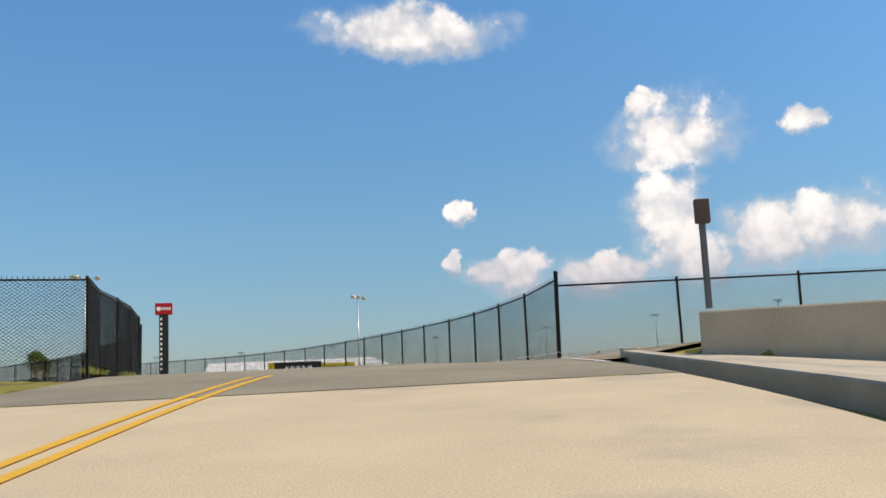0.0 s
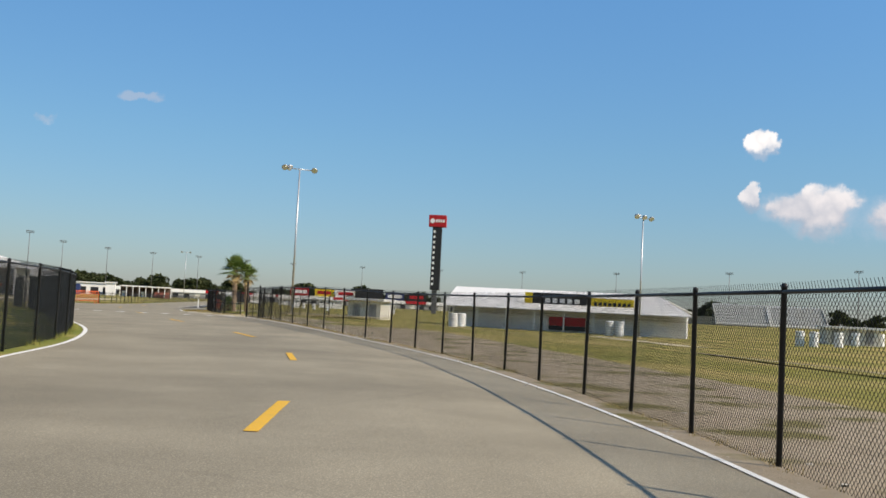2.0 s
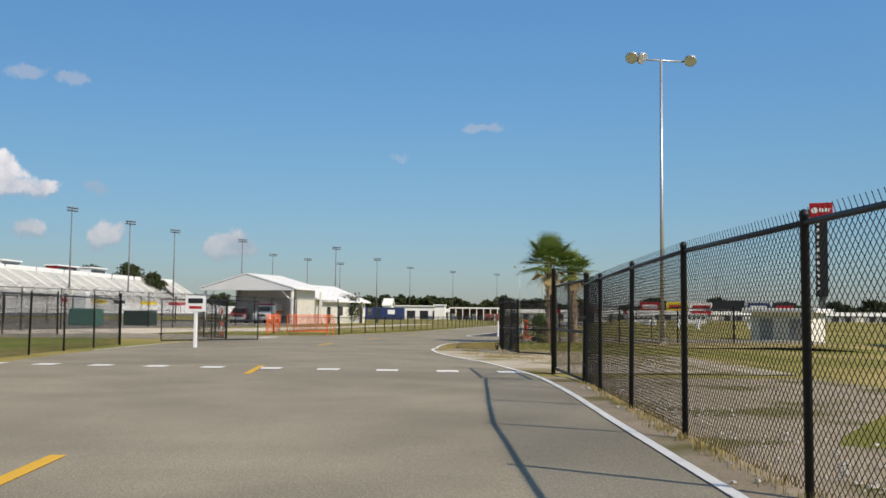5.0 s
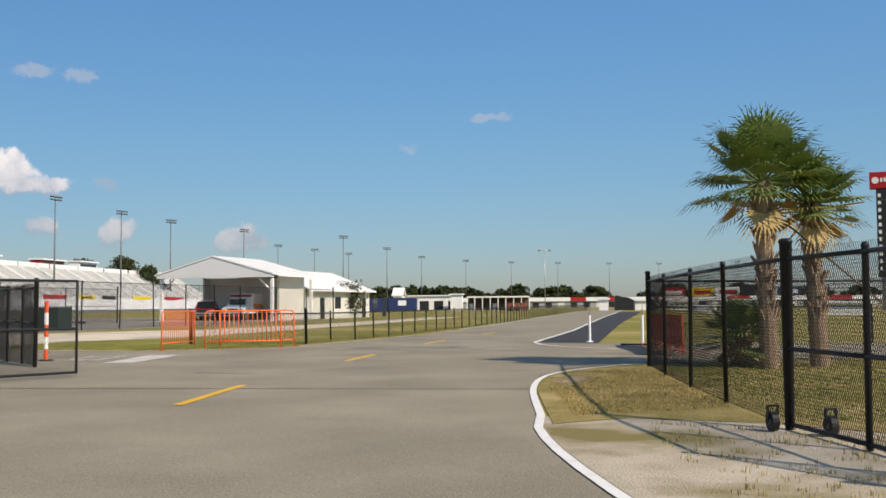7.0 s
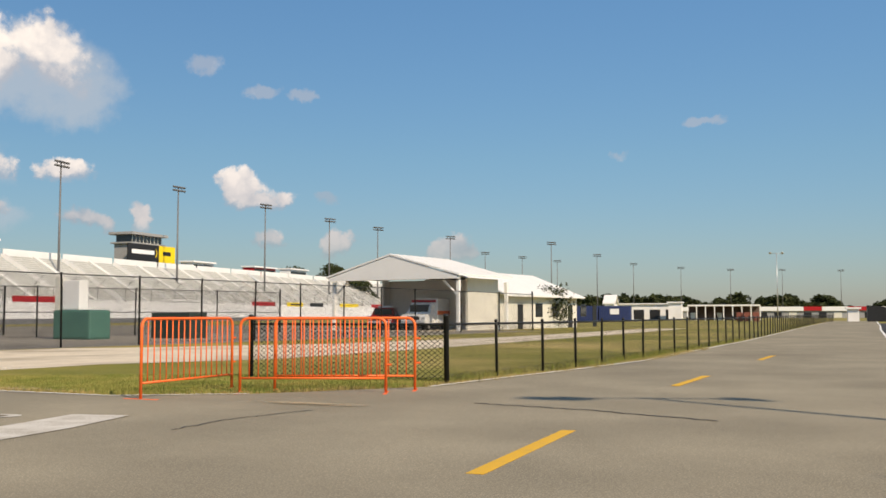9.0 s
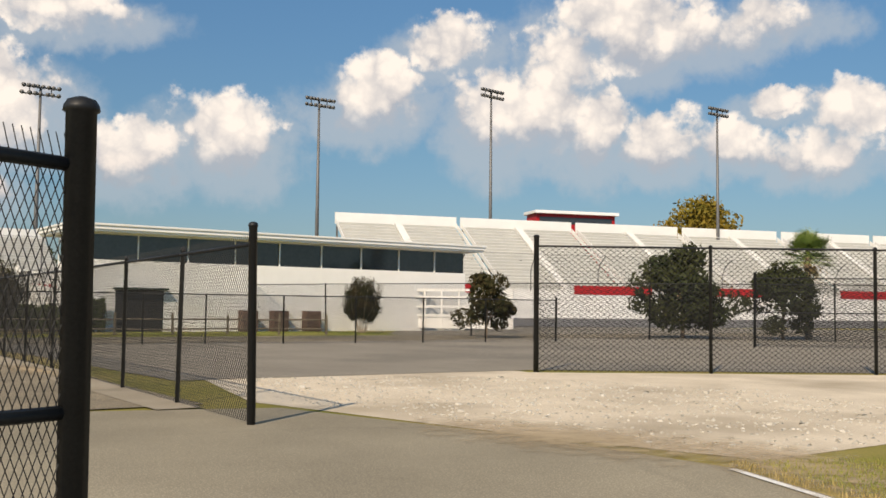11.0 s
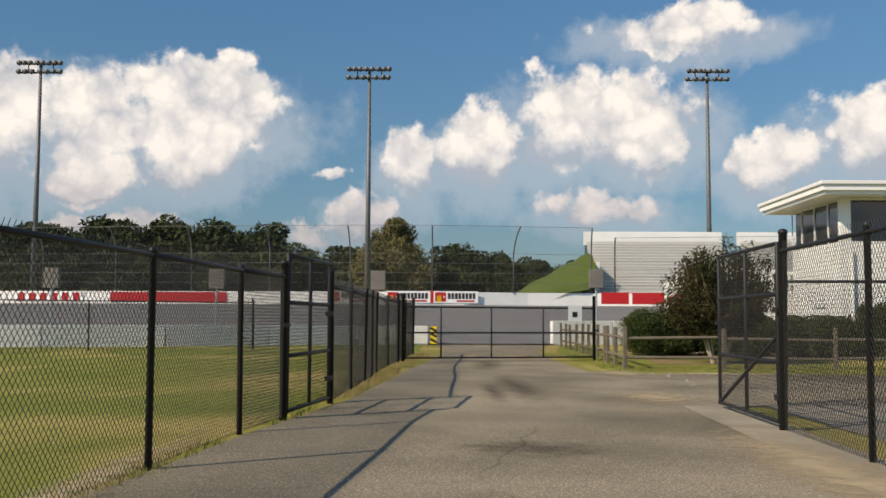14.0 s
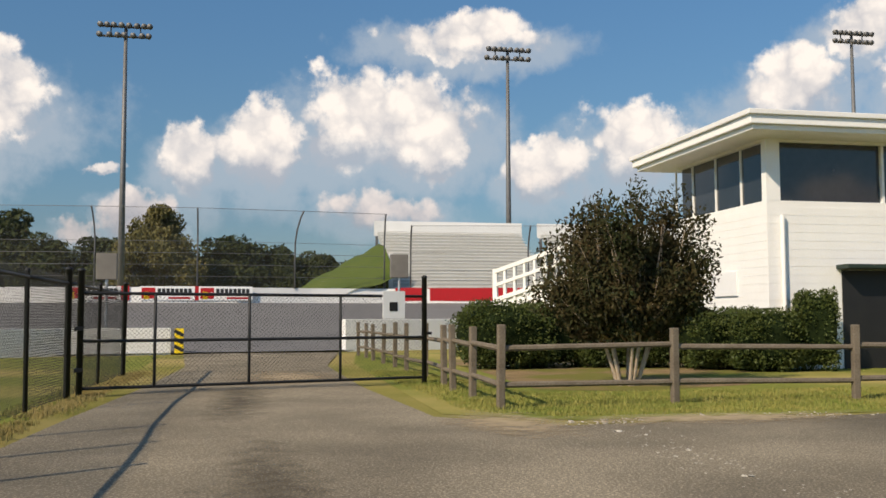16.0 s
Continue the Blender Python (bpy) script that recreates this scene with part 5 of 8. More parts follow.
# ---------------------------------------------------------------- the track
WALL = smooth_line([c2w(-150.0, 170.0), c2w(-115.0, 140.0), c2w(-80.0, 119.0), c2w(-50.0, 109.0), c2w(-17.3, 104.0), c2w(2.1, 103.3), c2w(13.5, 105.2), (-124.5, 50.0), (-123.0, 90.0), (-120.5, 150.0), (-116.0, 220.0), (-109.0, 300.0), (-99.0, 390.0), (-80.0, 480.0), (-45.0, 570.0), (10.0, 640.0), (80.0, 680.0), (160.0, 690.0)], 6)
INNER = smooth_line([c2w(-120.0, 95.0), c2w(-80.0, 72.0), c2w(-50.0, 60.0), c2w(-20.0, 56.0), c2w(-4.0, 58.0), c2w(4.0, 59.5), c2w(10.0, 62.0), (-84.0, 58.0), (-84.0, 90.0), (-84.0, 150.0), (-82.0, 220.0), (-76.0, 300.0), (-67.0, 380.0), (-50.0, 460.0), (-18.0, 540.0), (30.0, 595.0), (90.0, 630.0), (160.0, 640.0)], 6)


def build_track():
    a, b = resample(INNER, 160), resample(WALL, 160)
    bm = bmesh.new()
    prev = None
    for p, q in zip(a, b):
        row = []
        for k in range(7):
            u = k / 6
            row.append(bm.verts.new((p[0] + (q[0] - p[0]) * u, p[1] + (q[1] - p[1]) * u, 0.03 + (2.75 - 2.2 * sstep(40, 66, q[1])) * sstep(-0.15, 1.25, u) - 0.05 * (1 - u))))
        if prev:
            for k in range(6):
                bm.faces.new((prev[k], row[k], row[k + 1], prev[k + 1]))
        prev = row
    tagged(part("track", bm, M_TRACK), "banked grey racetrack asphalt", "racetrack", kind="structure")
    bm = bmesh.new()
    pv = None
    for i, q in enumerate(b):
        d = (Vector(b[min(i + 1, 159)]) - Vector(b[max(i - 1, 0)])).normalized()
        n = Vector((-d.y, d.x)) * 0.25
        u = sstep(40, 66, q[1])
        z0, z1 = 1.4 - 1.2 * u, 3.75 + 0.3 * u
        ring = [bm.verts.new((q[0] + s * n.x, q[1] + s * n.y, z)) for s, z in ((-1, z0), (-1, z1), (1, z1), (1, z0))]
        if pv:
            for k in range(3):
                bm.faces.new((pv[k], ring[k], ring[k + 1], pv[k + 1]))
        pv = ring
    tagged(part("wall_outer", bm, M_WALLW), "white painted concrete track wall", "wall", kind="structure")


build_track()
WALLD = resample(WALL, 900)


def near_wall(x, y):
    return min(range(len(WALLD)), key=lambda i: (WALLD[i][0] - x) ** 2 + (WALLD[i][1] - y) ** 2)


def wall_pose(i, off_in, z):
    p, d = Vector(WALLD[i]), (Vector(WALLD[min(i + 1, 899)]) - Vector(WALLD[max(i - 1, 0)])).normalized()
    n = Vector((d.y, -d.x))     # towards the infield
    if n.x < 0:
        n = -n
    q = p + n * off_in
    return pose(q.x, q.y, z, 0, 0, math.degrees(math.atan2(d.y, d.x)))


def wall_board(i, width, height, material, label, marks=(), z=2.72):
    """A painted advertising panel on the track wall: x along the wall, -y to the infield."""
    th = thing("wall_banner", label, "banner", "wall banners", wall_pose(i, 0.27, z))
    bm = bmesh.new(); box(bm, -width / 2, width / 2, -0.03, 0.0, 0, height); part("panel", bm, material, th)
    for k, (x0, x1, z0, z1, mm) in enumerate(marks):
        bm = bmesh.new(); box(bm, x0 * width, x1 * width, -0.045, -0.031, z0 * height, z1 * height, 0.0); part("mark", bm, mm, th)
    return th


# banners of the turn wall (seen from the lane) and of the front straight
def lane_wall(x):
    return near_wall(*c2w(x, 104.0))


LETTERS = [(-0.18 + 0.080 * k, -0.118 + 0.080 * k, 0.34, 0.84, M_BLK) for k in range(8)] + [(0.02, 0.42, 0.10, 0.24, M_RED), (-0.47, -0.22, 0.12, 0.90, M_RED), (-0.43, -0.33, 0.08, 0.62, M_YEL), (-0.28, -0.24, 0.42, 0.58, M_WHITE)]
for x in (-10.1, -4.85, 0.2):
    wall_board(lane_wall(x), 4.15, 1.1, M_WHITE, "white wall banner with a black letter row and red emblem", LETTERS)
for x in (-7.5, -2.4):
    wall_board(lane_wall(x), 0.95, 1.12, M_RED, "red painted block on the track wall")
wall_board(lane_wall(-28.2), 11.8, 0.95, M_RED, "long red banner on the track wall")
wall_board(lane_wall(-40.2), 7.0, 0.95, M_WHITE, "white banner with red blocks on the track wall", [(-0.5 + 0.17 * k, -0.40 + 0.17 * k, 0.05, 0.9, M_RED) for k in range(6)])
wall_board(lane_wall(-56.0), 10.0, 0.95, M_RED, "long red banner on the track wall")
wall_board(near_wall(*c2w(14.6, 105.0)), 2.6, 1.12, M_RED, "short red banner on the track wall")
for k in range(9):
    wall_board(near_wall(*c2w(16.9 + 2.95 * k, 104.0)), 3.7, 1.1 + 0.004 * k, M_RED, "long red banner panel before the bleachers")


def straight_wall(y):
    return near_wall(-121.0, y)


for y, w, mm, marks, lab in ((72, 13, M_RED, (), "dark red banner on the track wall"), (98, 12, M_RED, (), "dark red banner on the track wall"), (120, 13, M_RED, (), "dark red banner on the track wall"), (143, 12, M_RED, (), "dark red banner on the track wall"),
                             (158, 8, M_BLK, ((-0.3, 0.3, 0.3, 0.7, M_YEL),), "black banner with a yellow mark"), (170, 12, M_YEL, ((-0.35, 0.35, 0.35, 0.6, M_BLK),), "yellow banner with a dark letter row"), (188, 15, M_RED, (), "dark red banner on the track wall"),
                             (242, 22, M_WALLW, [(-0.45 + 0.052 * k, -0.42 + 0.052 * k, 0.3, 0.75, M_GREY) for k in range(17)], "white wall with a row of grey letters"),
                             (282, 14, M_RED, (), "dark red banner on the track wall"), (303, 11, M_YEL, ((-0.3, 0.3, 0.3, 0.7, M_BLK),), "yellow banner with a dark letter row"), (318, 10, M_BLK, (), "black banner on the track wall"), (345, 16, M_YEL, (), "yellow banner on the track wall"), (375, 18, M_RED, (), "dark red banner on the track wall")):
    wall_board(straight_wall(y), w, 1.2, mm, lab, marks, 3.75)


def catch_fence(i0, i1, step, z0, h, arch, label):
    """Steel posts on the wall, bent over at the top, with cables and mesh."""
    th = thing("catch_fence", label, "fence", "catch fences")
    prof = [(0, 0), (0, h * 0.6), (0.25 * arch, h * 0.78), (0.65 * arch, h * 0.92), (arch, h)]
    bm = bmesh.new()
    bent(bm, [(0, -p[0], p[1]) for p in prof], 0.07, 6)
    me = mesh_of("post", bm, M_GALVDARK, True)
    last = None
    for i in range(i0, i1, step):
        m = wall_pose(i, 0.0, z0)
        ob = part("post", me, None, th, m=m)
        ends = [m @ Vector((0, -p[0], p[1])) for p in prof]
        if last:
            bm = bmesh.new()
            q = [[bm.verts.new(v) for v in row] for row in (last, ends)]
            for k in range(len(prof) - 1):
                bm.faces.new((q[0][k], q[1][k], q[1][k + 1], q[0][k + 1]))
            part("mesh_panel", bm, M_CATCH, th)
            bm = bmesh.new()
            for k in (0.15, 0.3, 0.45, 0.6):
                tube(bm, last[0].lerp(last[1], k / 0.6), ends[0].lerp(ends[1], k / 0.6), 0.02, n=4, caps=False)
            tube(bm, last[-1], ends[-1], 0.025, n=4, caps=False)
            tagged(part("cable_set", bm, M_GALVDARK, th), kind="stuff")
        last = ends
    return th


ca, cb, cc = lane_wall(-75.0), lane_wall(14.0), straight_wall(400)
catch_fence(min(ca, cb), max(ca, cb), 7, 3.7, 6.2, 1.6, "steel catch fence on the turn wall")
catch_fence(max(ca, cb) + 1, cc, 9, 3.7, 5.2, 2.2, "arched steel catch fence before the grandstand")


# inner wall of the track with its striped end, and the grandstands
def inner_wall(pts, h, label):
    th = thing("inner_wall", label, "wall")
    for a, b in zip(pts, pts[1:]):
        d = math.dist(a, b)
        bm = bmesh.new()
        box(bm, 0, d - 0.05, -0.15, 0.15, -0.1, h, 0.02)
        part("wall_block", bm, M_WALLW, th, m=pose(a[0], a[1], 0, 0, 0, between(a, b)))
    return th


IW_H = 0.92
IW = [c2w(x, y) for x, y in ((-1.3, 58.6), (-4.5, 58.2), (-8.5, 56.0), (-12.5, 53.6), (-17.0, 51.6), (-22.0, 50.0), (-28.0, 49.0), (-35.0, 48.6), (-44.0, 48.6), (-56.0, 49.6), (-70.0, 52.0))]
inner_wall(IW, IW_H, "low white concrete wall along the track's inside")
inner_wall([c2w(4.8, 60.2), c2w(8.0, 61.5), c2w(14.0, 64.0), c2w(24.0, 66.0), c2w(36.0, 66.0)], 1.2, "low white concrete wall beyond the garden")
hz = thing("hazard_board", "yellow and black striped board on the wall's end", "sign", m=pose(*c2w(-1.0, 58.3), 0, 0, 0, 104))
bm = bmesh.new(); box(bm, -0.15, 0.15, -0.03, 0.03, 0.06, 0.9); part("board", bm, M_YEL, hz)
for k in range(3):
    bm = bmesh.new(); box(bm, -0.17, 0.17, -0.038, -0.031, -0.06, 0.06); part("stripe", bm, M_BLK, hz, m=pose(0, 0, 0.22 + 0.26 * k, 0, 30, 0))


def grandstand(a, b, label, rows=20, depth=17.0, z0=4.2, z1=14.2, lip=1.5, plain=False, seat=None):
    """Bleachers rising away from the track along a to b; seats and footboards as separate planks."""
    d = math.dist(a, b)
    th = thing("grandstand", label, "grandstand", "grandstands", pose(a[0], a[1], 0, 0, 0, between(a, b)))
    bm = bmesh.new(); bs = bmesh.new()
    for k in range(rows):
        y, z = depth * k / rows, z0 + (z1 - z0) * k / rows
        box(bm, 0.4, d - 0.4, y, y + 0.32, z + 0.42, z + 0.47)
        box(bs, 0.3, d - 0.3, y + 0.3, y + depth / rows + 0.05, z - 0.05, z)
        box(bs, 0.3, d - 0.3, y + depth / rows, y + depth / rows + 0.04, z, z + (z1 - z0) / rows)
    tagged(part("seat_planks", bm, seat or M_ALU, th, "grey seat rows darkened for the stand's shade" if seat else "pale aluminium seat planks"), kind="stuff")
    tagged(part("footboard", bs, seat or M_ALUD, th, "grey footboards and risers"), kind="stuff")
    bm = bmesh.new(); box(bm, 0, d, depth + 0.3, depth + 0.45, z1 - 0.2, z1 + lip); part("back_panel", bm, seat or M_ALU, th, "pale back wall panel")
    if plain:
        bm = bmesh.new(); box(bm, -0.25, 0.15, -0.3, 0.1, 1.5, z0 + 3.4); box(bm, 0, d, depth + 0.2, depth + 0.28, z1 - 0.35, z1 + 0.1)
        part("end_post", bm, M_WALLW, th, "white end post of the bleachers")
    for x in (() if plain else (0.1, d - 0.1)):
        bm = bmesh.new()
        v = [bm.verts.new(p) for p in ((x, -0.3, z0 - 0.4), (x, depth, z1 - 0.3), (x, depth, z1 + 0.45), (x, -0.3, z0 + 0.4))]
        bm.faces.new(v)
        r = bmesh.ops.extrude_face_region(bm, geom=bm.faces[:])
        bmesh.ops.translate(bm, verts=[v for v in r["geom"] if isinstance(v, bmesh.types.BMVert)], vec=(0.08, 0, 0))
        part("side_panel", bm, seat or M_WALLW, th, "end panel of the stand")
    bm = bmesh.new()
    for i in range(int(d / 6) + 1):
        for y in (2.0, depth * 0.5, depth - 0.2):
            z = z0 + (z1 - z0) * y / depth - 0.3
            box(bm, i * 6 - 0.12 + 0.2, i * 6 + 0.12 + 0.2, y - 0.12, y + 0.12, 0, z)
    tagged(part("supports", bm, M_GALVDARK, th), kind="stuff")
    bm = bmesh.new()
    box(bm, 0, d, -0.35, -0.25, 1.5, z0 + 0.35)
    part("front_wall", bm, seat or M_WALLW, th)
    # aisle stair with white edge
    bm = bmesh.new()
    for k in range(rows * 2):
        y, z = depth * k / (rows * 2), z0 + (z1 - z0) * k / (rows * 2)
        box(bm, d * 0.5 - 0.55, d * 0.5 + 0.55, y, y + depth / rows / 2 + 0.02, z, z + 0.5)
    if plain:
        bm.free()
    else:
        tagged(part("aisle", bm, seat or M_WALLW, th, "painted aisle steps"), kind="stuff")
    return th


edge = [p for p in resample(WALL, 400)]
STAND = resample([p for p in edge if p[1] > 64 and p[1] < 420 and p[0] < -70], 19)
for p, q in zip(STAND, STAND[1:]):
    d = (Vector(q) - Vector(p)).normalized()
    n = Vector((-d.y, d.x)) * 4.5
    grandstand((p[0] + n.x, p[1] + n.y), (q[0] + n.x - d.x * 0.8, q[1] + n.y - d.y * 0.8), "long pale aluminium grandstand behind the track fence")
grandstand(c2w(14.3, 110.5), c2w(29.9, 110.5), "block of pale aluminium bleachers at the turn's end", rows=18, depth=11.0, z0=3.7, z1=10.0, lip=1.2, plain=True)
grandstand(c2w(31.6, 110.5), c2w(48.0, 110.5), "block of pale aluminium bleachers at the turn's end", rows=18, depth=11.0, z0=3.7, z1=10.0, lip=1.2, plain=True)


def bank():
    """Grass slope rising along the track wall up to the end of the bleachers."""
    bm = bmesh.new()
    xs = [-4.0 + 0.75 * i for i in range(25)]
    ys = [104.6, 105.5, 107.0, 109.0, 112.0, 116.0, 122.0, 130.0, 140.0]
    g = []
    for y in ys:
        g.append([bm.verts.new((*c2w(min(x, 13.95), y), 0.2 + (max(0.0, 0.55 * (min(x, 13.95) + 0.8)) * (0.55 + 0.45 * sstep(104.5, 114, y)) + 0.12 * math.sin(x * 2.1 + y)) * sstep(145, 126, y))) for x in xs])
    for a, b in zip(g, g[1:]):
        for k in range(len(xs) - 1):
            bm.faces.new((a[k], a[k + 1], b[k + 1], b[k]))
    bmesh.ops.recalc_face_normals(bm, faces=bm.faces[:])
    return tagged(part("grass_bank", bm, M_BANK, smooth=True), "steep green grass bank beside the bleachers", "embankment", kind="structure")


bank()


# control tower with sign boards over the grandstand
def control_tower(x, y, z, turn):
    th = thing("control_tower", "grey control tower with black and yellow sign boards on the grandstand", "building", m=pose(x, y, z, 0, 0, turn) @ Matrix.Scale(0.76, 4))
    bm = bmesh.new(); box(bm, -9, 9, 0, 7, -24.2, 3.0); part("body", bm, M_GREY, th)
    bm = bmesh.new(); box(bm, -10, 10, -1.2, 8, 3.0, 3.6, 0.1); part("floor_slab", bm, M_GREY, th)
    bm = bmesh.new(); box(bm, -8.6, 8.6, -0.2, 6.6, 3.6, 6.2); part("window_band", bm, M_GLASS, th, "dark tinted window band")
    for i in range(9):
        bm = bmesh.new(); box(bm, -8.7 + i * 2.15, -8.5 + i * 2.15, -0.3, -0.2, 3.6, 6.2); part("mullion", bm, M_SIDING, th)
    bm = bmesh.new(); box(bm, -10.5, 10.5, -2.0, 8.5, 6.2, 7.2, 0.12); part("roof", bm, M_GREY, th, "flat grey roof slab")
    for x0, x1, mm, lab in ((-14, 4.0, M_BLK, "black sign board"), (4.1, 14, M_YEL, "yellow sign board")):
        bm = bmesh.new(); box(bm, x0, x1, -2.6, -2.3, -3.4, 2.9); sg = part("sign_board", bm, mm, th, lab)
        bm = bmesh.new(); box(bm, x0 + 2.2, x1 - 2.8, -2.66, -2.61, -0.6, 0.9); part("letter_bar", bm, M_WHITE if mm is M_BLK else M_BLK, sg)
        if mm is M_BLK:
            bm = bmesh.new()
            for s in (-1, 1):
                tube(bm, (x1 - 1.2, -2.66, 0), (x1 - 2.2, -2.66, s * 1.6), 0.16, n=4)
            part("chevron", bm, M_YEL, sg)
    return th


control_tower(-137.6, 263.0, 18.2, 83)
for y, w, h, mm in ((106.0, 14.0, 2.2, M_RED), (198.0, 15.0, 2.4, M_RED), (330.0, 16.0, 2.0, M_RED), (356.0, 14.0, 2.4, M_WHITE), (292.0, 12.0, 1.8, M_WHITE)):
    i = straight_wall(y)
    p = Vector(WALLD[i])
    th = thing("press_box", "long red and white suite box above the grandstand" if mm is M_RED else "long white suite box above the grandstand", "building", "suite boxes", pose(p.x - 24.0, p.y, 14.0, 0, 0, 85))
    bm = bmesh.new(); box(bm, -w / 2, w / 2, 0, 4, -14, h + 1.0); part("body", bm, mm, th)
    bm = bmesh.new(); box(bm, -w / 2 - 0.4, w / 2 + 0.4, -0.8, 4.4, h + 1.0, h + 1.5, 0.05); part("roof", bm, M_WHITE, th)
    bm = bmesh.new(); box(bm, -w / 2 + 0.6, w / 2 - 0.6, -0.05, 0.02, h - 0.6, h + 0.5); part("window_band", bm, M_GLASS, th)

# ---------------------------------------------------------------- open-sided shed with vehicles
def shed():
    m = pose(-20.3, 90.5, 0, 0, 0, -18.7)
    th = thing("service_shed", "white metal-roofed shed with an open vehicle bay", "building", m=m)
    w, d1, d2, he, hr = 5.8, 8.0, 16.5, 4.1, 5.75

    def roof(name, y0, y1, wx, ze, zr, t=0.12, hip=0.0):
        bm = bmesh.new()
        v = [bm.verts.new((x, y + (hip if x == 0 and y == y0 else 0), z)) for y in (y0, y1) for x, z in ((-wx, ze), (0, zr), (wx, ze), (wx, ze + t), (0, zr + t), (-wx, ze + t))]
        if hip:
            bm.faces.new((v[5], v[3], v[4]))
        for a in range(6):
            b = (a + 1) % 6
            bm.faces.new((v[a], v[b], v[b + 6], v[a + 6]))
        bm.faces.new(v[:6][::-1]); bm.faces.new(v[6:])
        r = part(name, bm, M_ROOF, th, "white ribbed metal roof")
        for s in (-1, 1):
            n = int((y1 - y0) / 0.9)
            bm = bmesh.new()
            for i in range(n + 1):
                y = y0 + 0.1 + (y1 - y0 - 0.2) * i / n
                u = min(1.0, max(0.0, (y - y0) / hip)) if hip else 1.0
                tube(bm, (s * wx * (1 - u), y, ze + (zr - ze) * u + t + 0.01), (s * wx, y, ze + t + 0.01), 0.03, n=4)
            part("ribs", bm, M_ROOF, r)
    roof("front_roof", -0.6, d1, w + 0.3, he, hr)
    bm = bmesh.new()
    tri = [[bm.verts.new((x, y, z)) for x, z in ((-w - 0.1, he - 0.02), (w + 0.1, he - 0.02), (0, hr - 0.03))] for y in (-0.55, -0.45)]
    bm.faces.new(tri[0]); bm.faces.new(tri[1][::-1])
    for i in range(3):
        bm.faces.new((tri[0][i], tri[1][i], tri[1][(i + 1) % 3], tri[0][(i + 1) % 3]))
    part("gable", bm, M_ROOF, th, "cream metal gable panel")
    roof("rear_roof", d1 + 0.003, d1 + d2, w - 0.3, 2.72, 4.9)
    bm = bmesh.new(); box(bm, -w - 0.1, w + 0.1, -0.56, 0.0, he - 0.22, he - 0.03); part("beam", bm, M_ROOF, th)
    for x in (-w + 0.1, w - 0.1):
        for y in (0.0, d1 - 0.3):
            bm = bmesh.new(); box(bm, x - 0.13, x + 0.13, y - 0.13, y + 0.13, 0, he - 0.3, 0.02); part("post", bm, M_ROOF, th, "white steel post")
        s = 1 if x < 0 else -1
        bm = bmesh.new(); tube(bm, (x, 0, he - 1.5), (x + s * 1.3, 0, he - 0.3), 0.09, n=6); part("knee_brace", bm, M_ROOF, th)
    bm = bmesh.new(); box(bm, -w + 1.6, w - 1.2, 5.6, 5.8, 0, he - 0.1); part("bay_wall", bm, M_DARKIN, th, "grey back wall of the bay")
    bm = bmesh.new(); box(bm, -w + 1.4, -w + 1.6, 4.8, d1, 0, he - 0.1); part("bay_side_wall", bm, M_DARKIN, th)
    bm = bmesh.new(); box(bm, w - 1.2, w - 1.0, 3.0, d1, 0, he - 0.05); box(bm, w - 1.2, w - 1.0, d1 + 0.002, d1 + d2 - 0.4, 0, 2.9)
    part("side_wall", bm, M_SIDING, th, "pale ribbed side wall")
    bm = bmesh.new(); box(bm, -w + 1.6, w - 1.2, d1 + d2 - 0.5, d1 + d2 - 0.3, 0, 2.9); part("rear_wall", bm, M_SIDING, th)
    bm = bmesh.new(); box(bm, -w + 1.5, -w + 1.7, d1 + 0.2, d1 + d2 - 0.5, 0, 2.9); part("west_wall", bm, M_SIDING, th)
    for y, dw in ((11.5, 1.0), (22.0, 1.0), (28.0, 1.0)):
        bm = bmesh.new(); box(bm, w - 1.0, w - 0.96, y, y + dw, 0, 2.1, 0.01); part("door", bm, M_BLK, th, "dark side door")
    for y in (15.0, 18.5, 25.0):
        bm = bmesh.new(); box(bm, w - 1.0, w - 0.97, y, y + 1.4, 1.0, 2.2); part("window", bm, M_GLASS, th)
    bm = bmesh.new(); box(bm, -w - 0.5, w + 0.5, -3.0, d1 - 0.2, -0.1, 0.03); part("floor_slab", bm, M_CONC, th)


shed()


def wheel(th, x, y, r=0.36, w=0.24):
    bm = bmesh.new()
    tube(bm, (x - w / 2, y, r), (x + w / 2, y, r), r, n=20)
    t = part("tyre", bm, M_RUBBER, th, smooth=False)
    bm = bmesh.new()
    tube(bm, (x - w / 2 - 0.01, y, r), (x + w / 2 + 0.01, y, r), r * 0.58, n=14)
    part("rim", bm, M_GALV, t, "steel rim")


def body_profile(bm, prof, half, inset):
    """A vehicle body from a side profile (y, z), narrowed towards the top."""
    zmax, zmin = max(p[1] for p in prof), min(p[1] for p in prof)
    rows = [[bm.verts.new((s * (half - inset * sstep(0.45, 1.0, (z - zmin) / (zmax - zmin))), y, z)) for y, z in prof] for s in (-1, 1)]
    n = len(prof)
    for i in range(n):
        j = (i + 1) % n
        bm.faces.new((rows[0][i], rows[0][j], rows[1][j], rows[1][i]))
    bm.faces.new(rows[0][::-1]); bm.faces.new(rows[1])


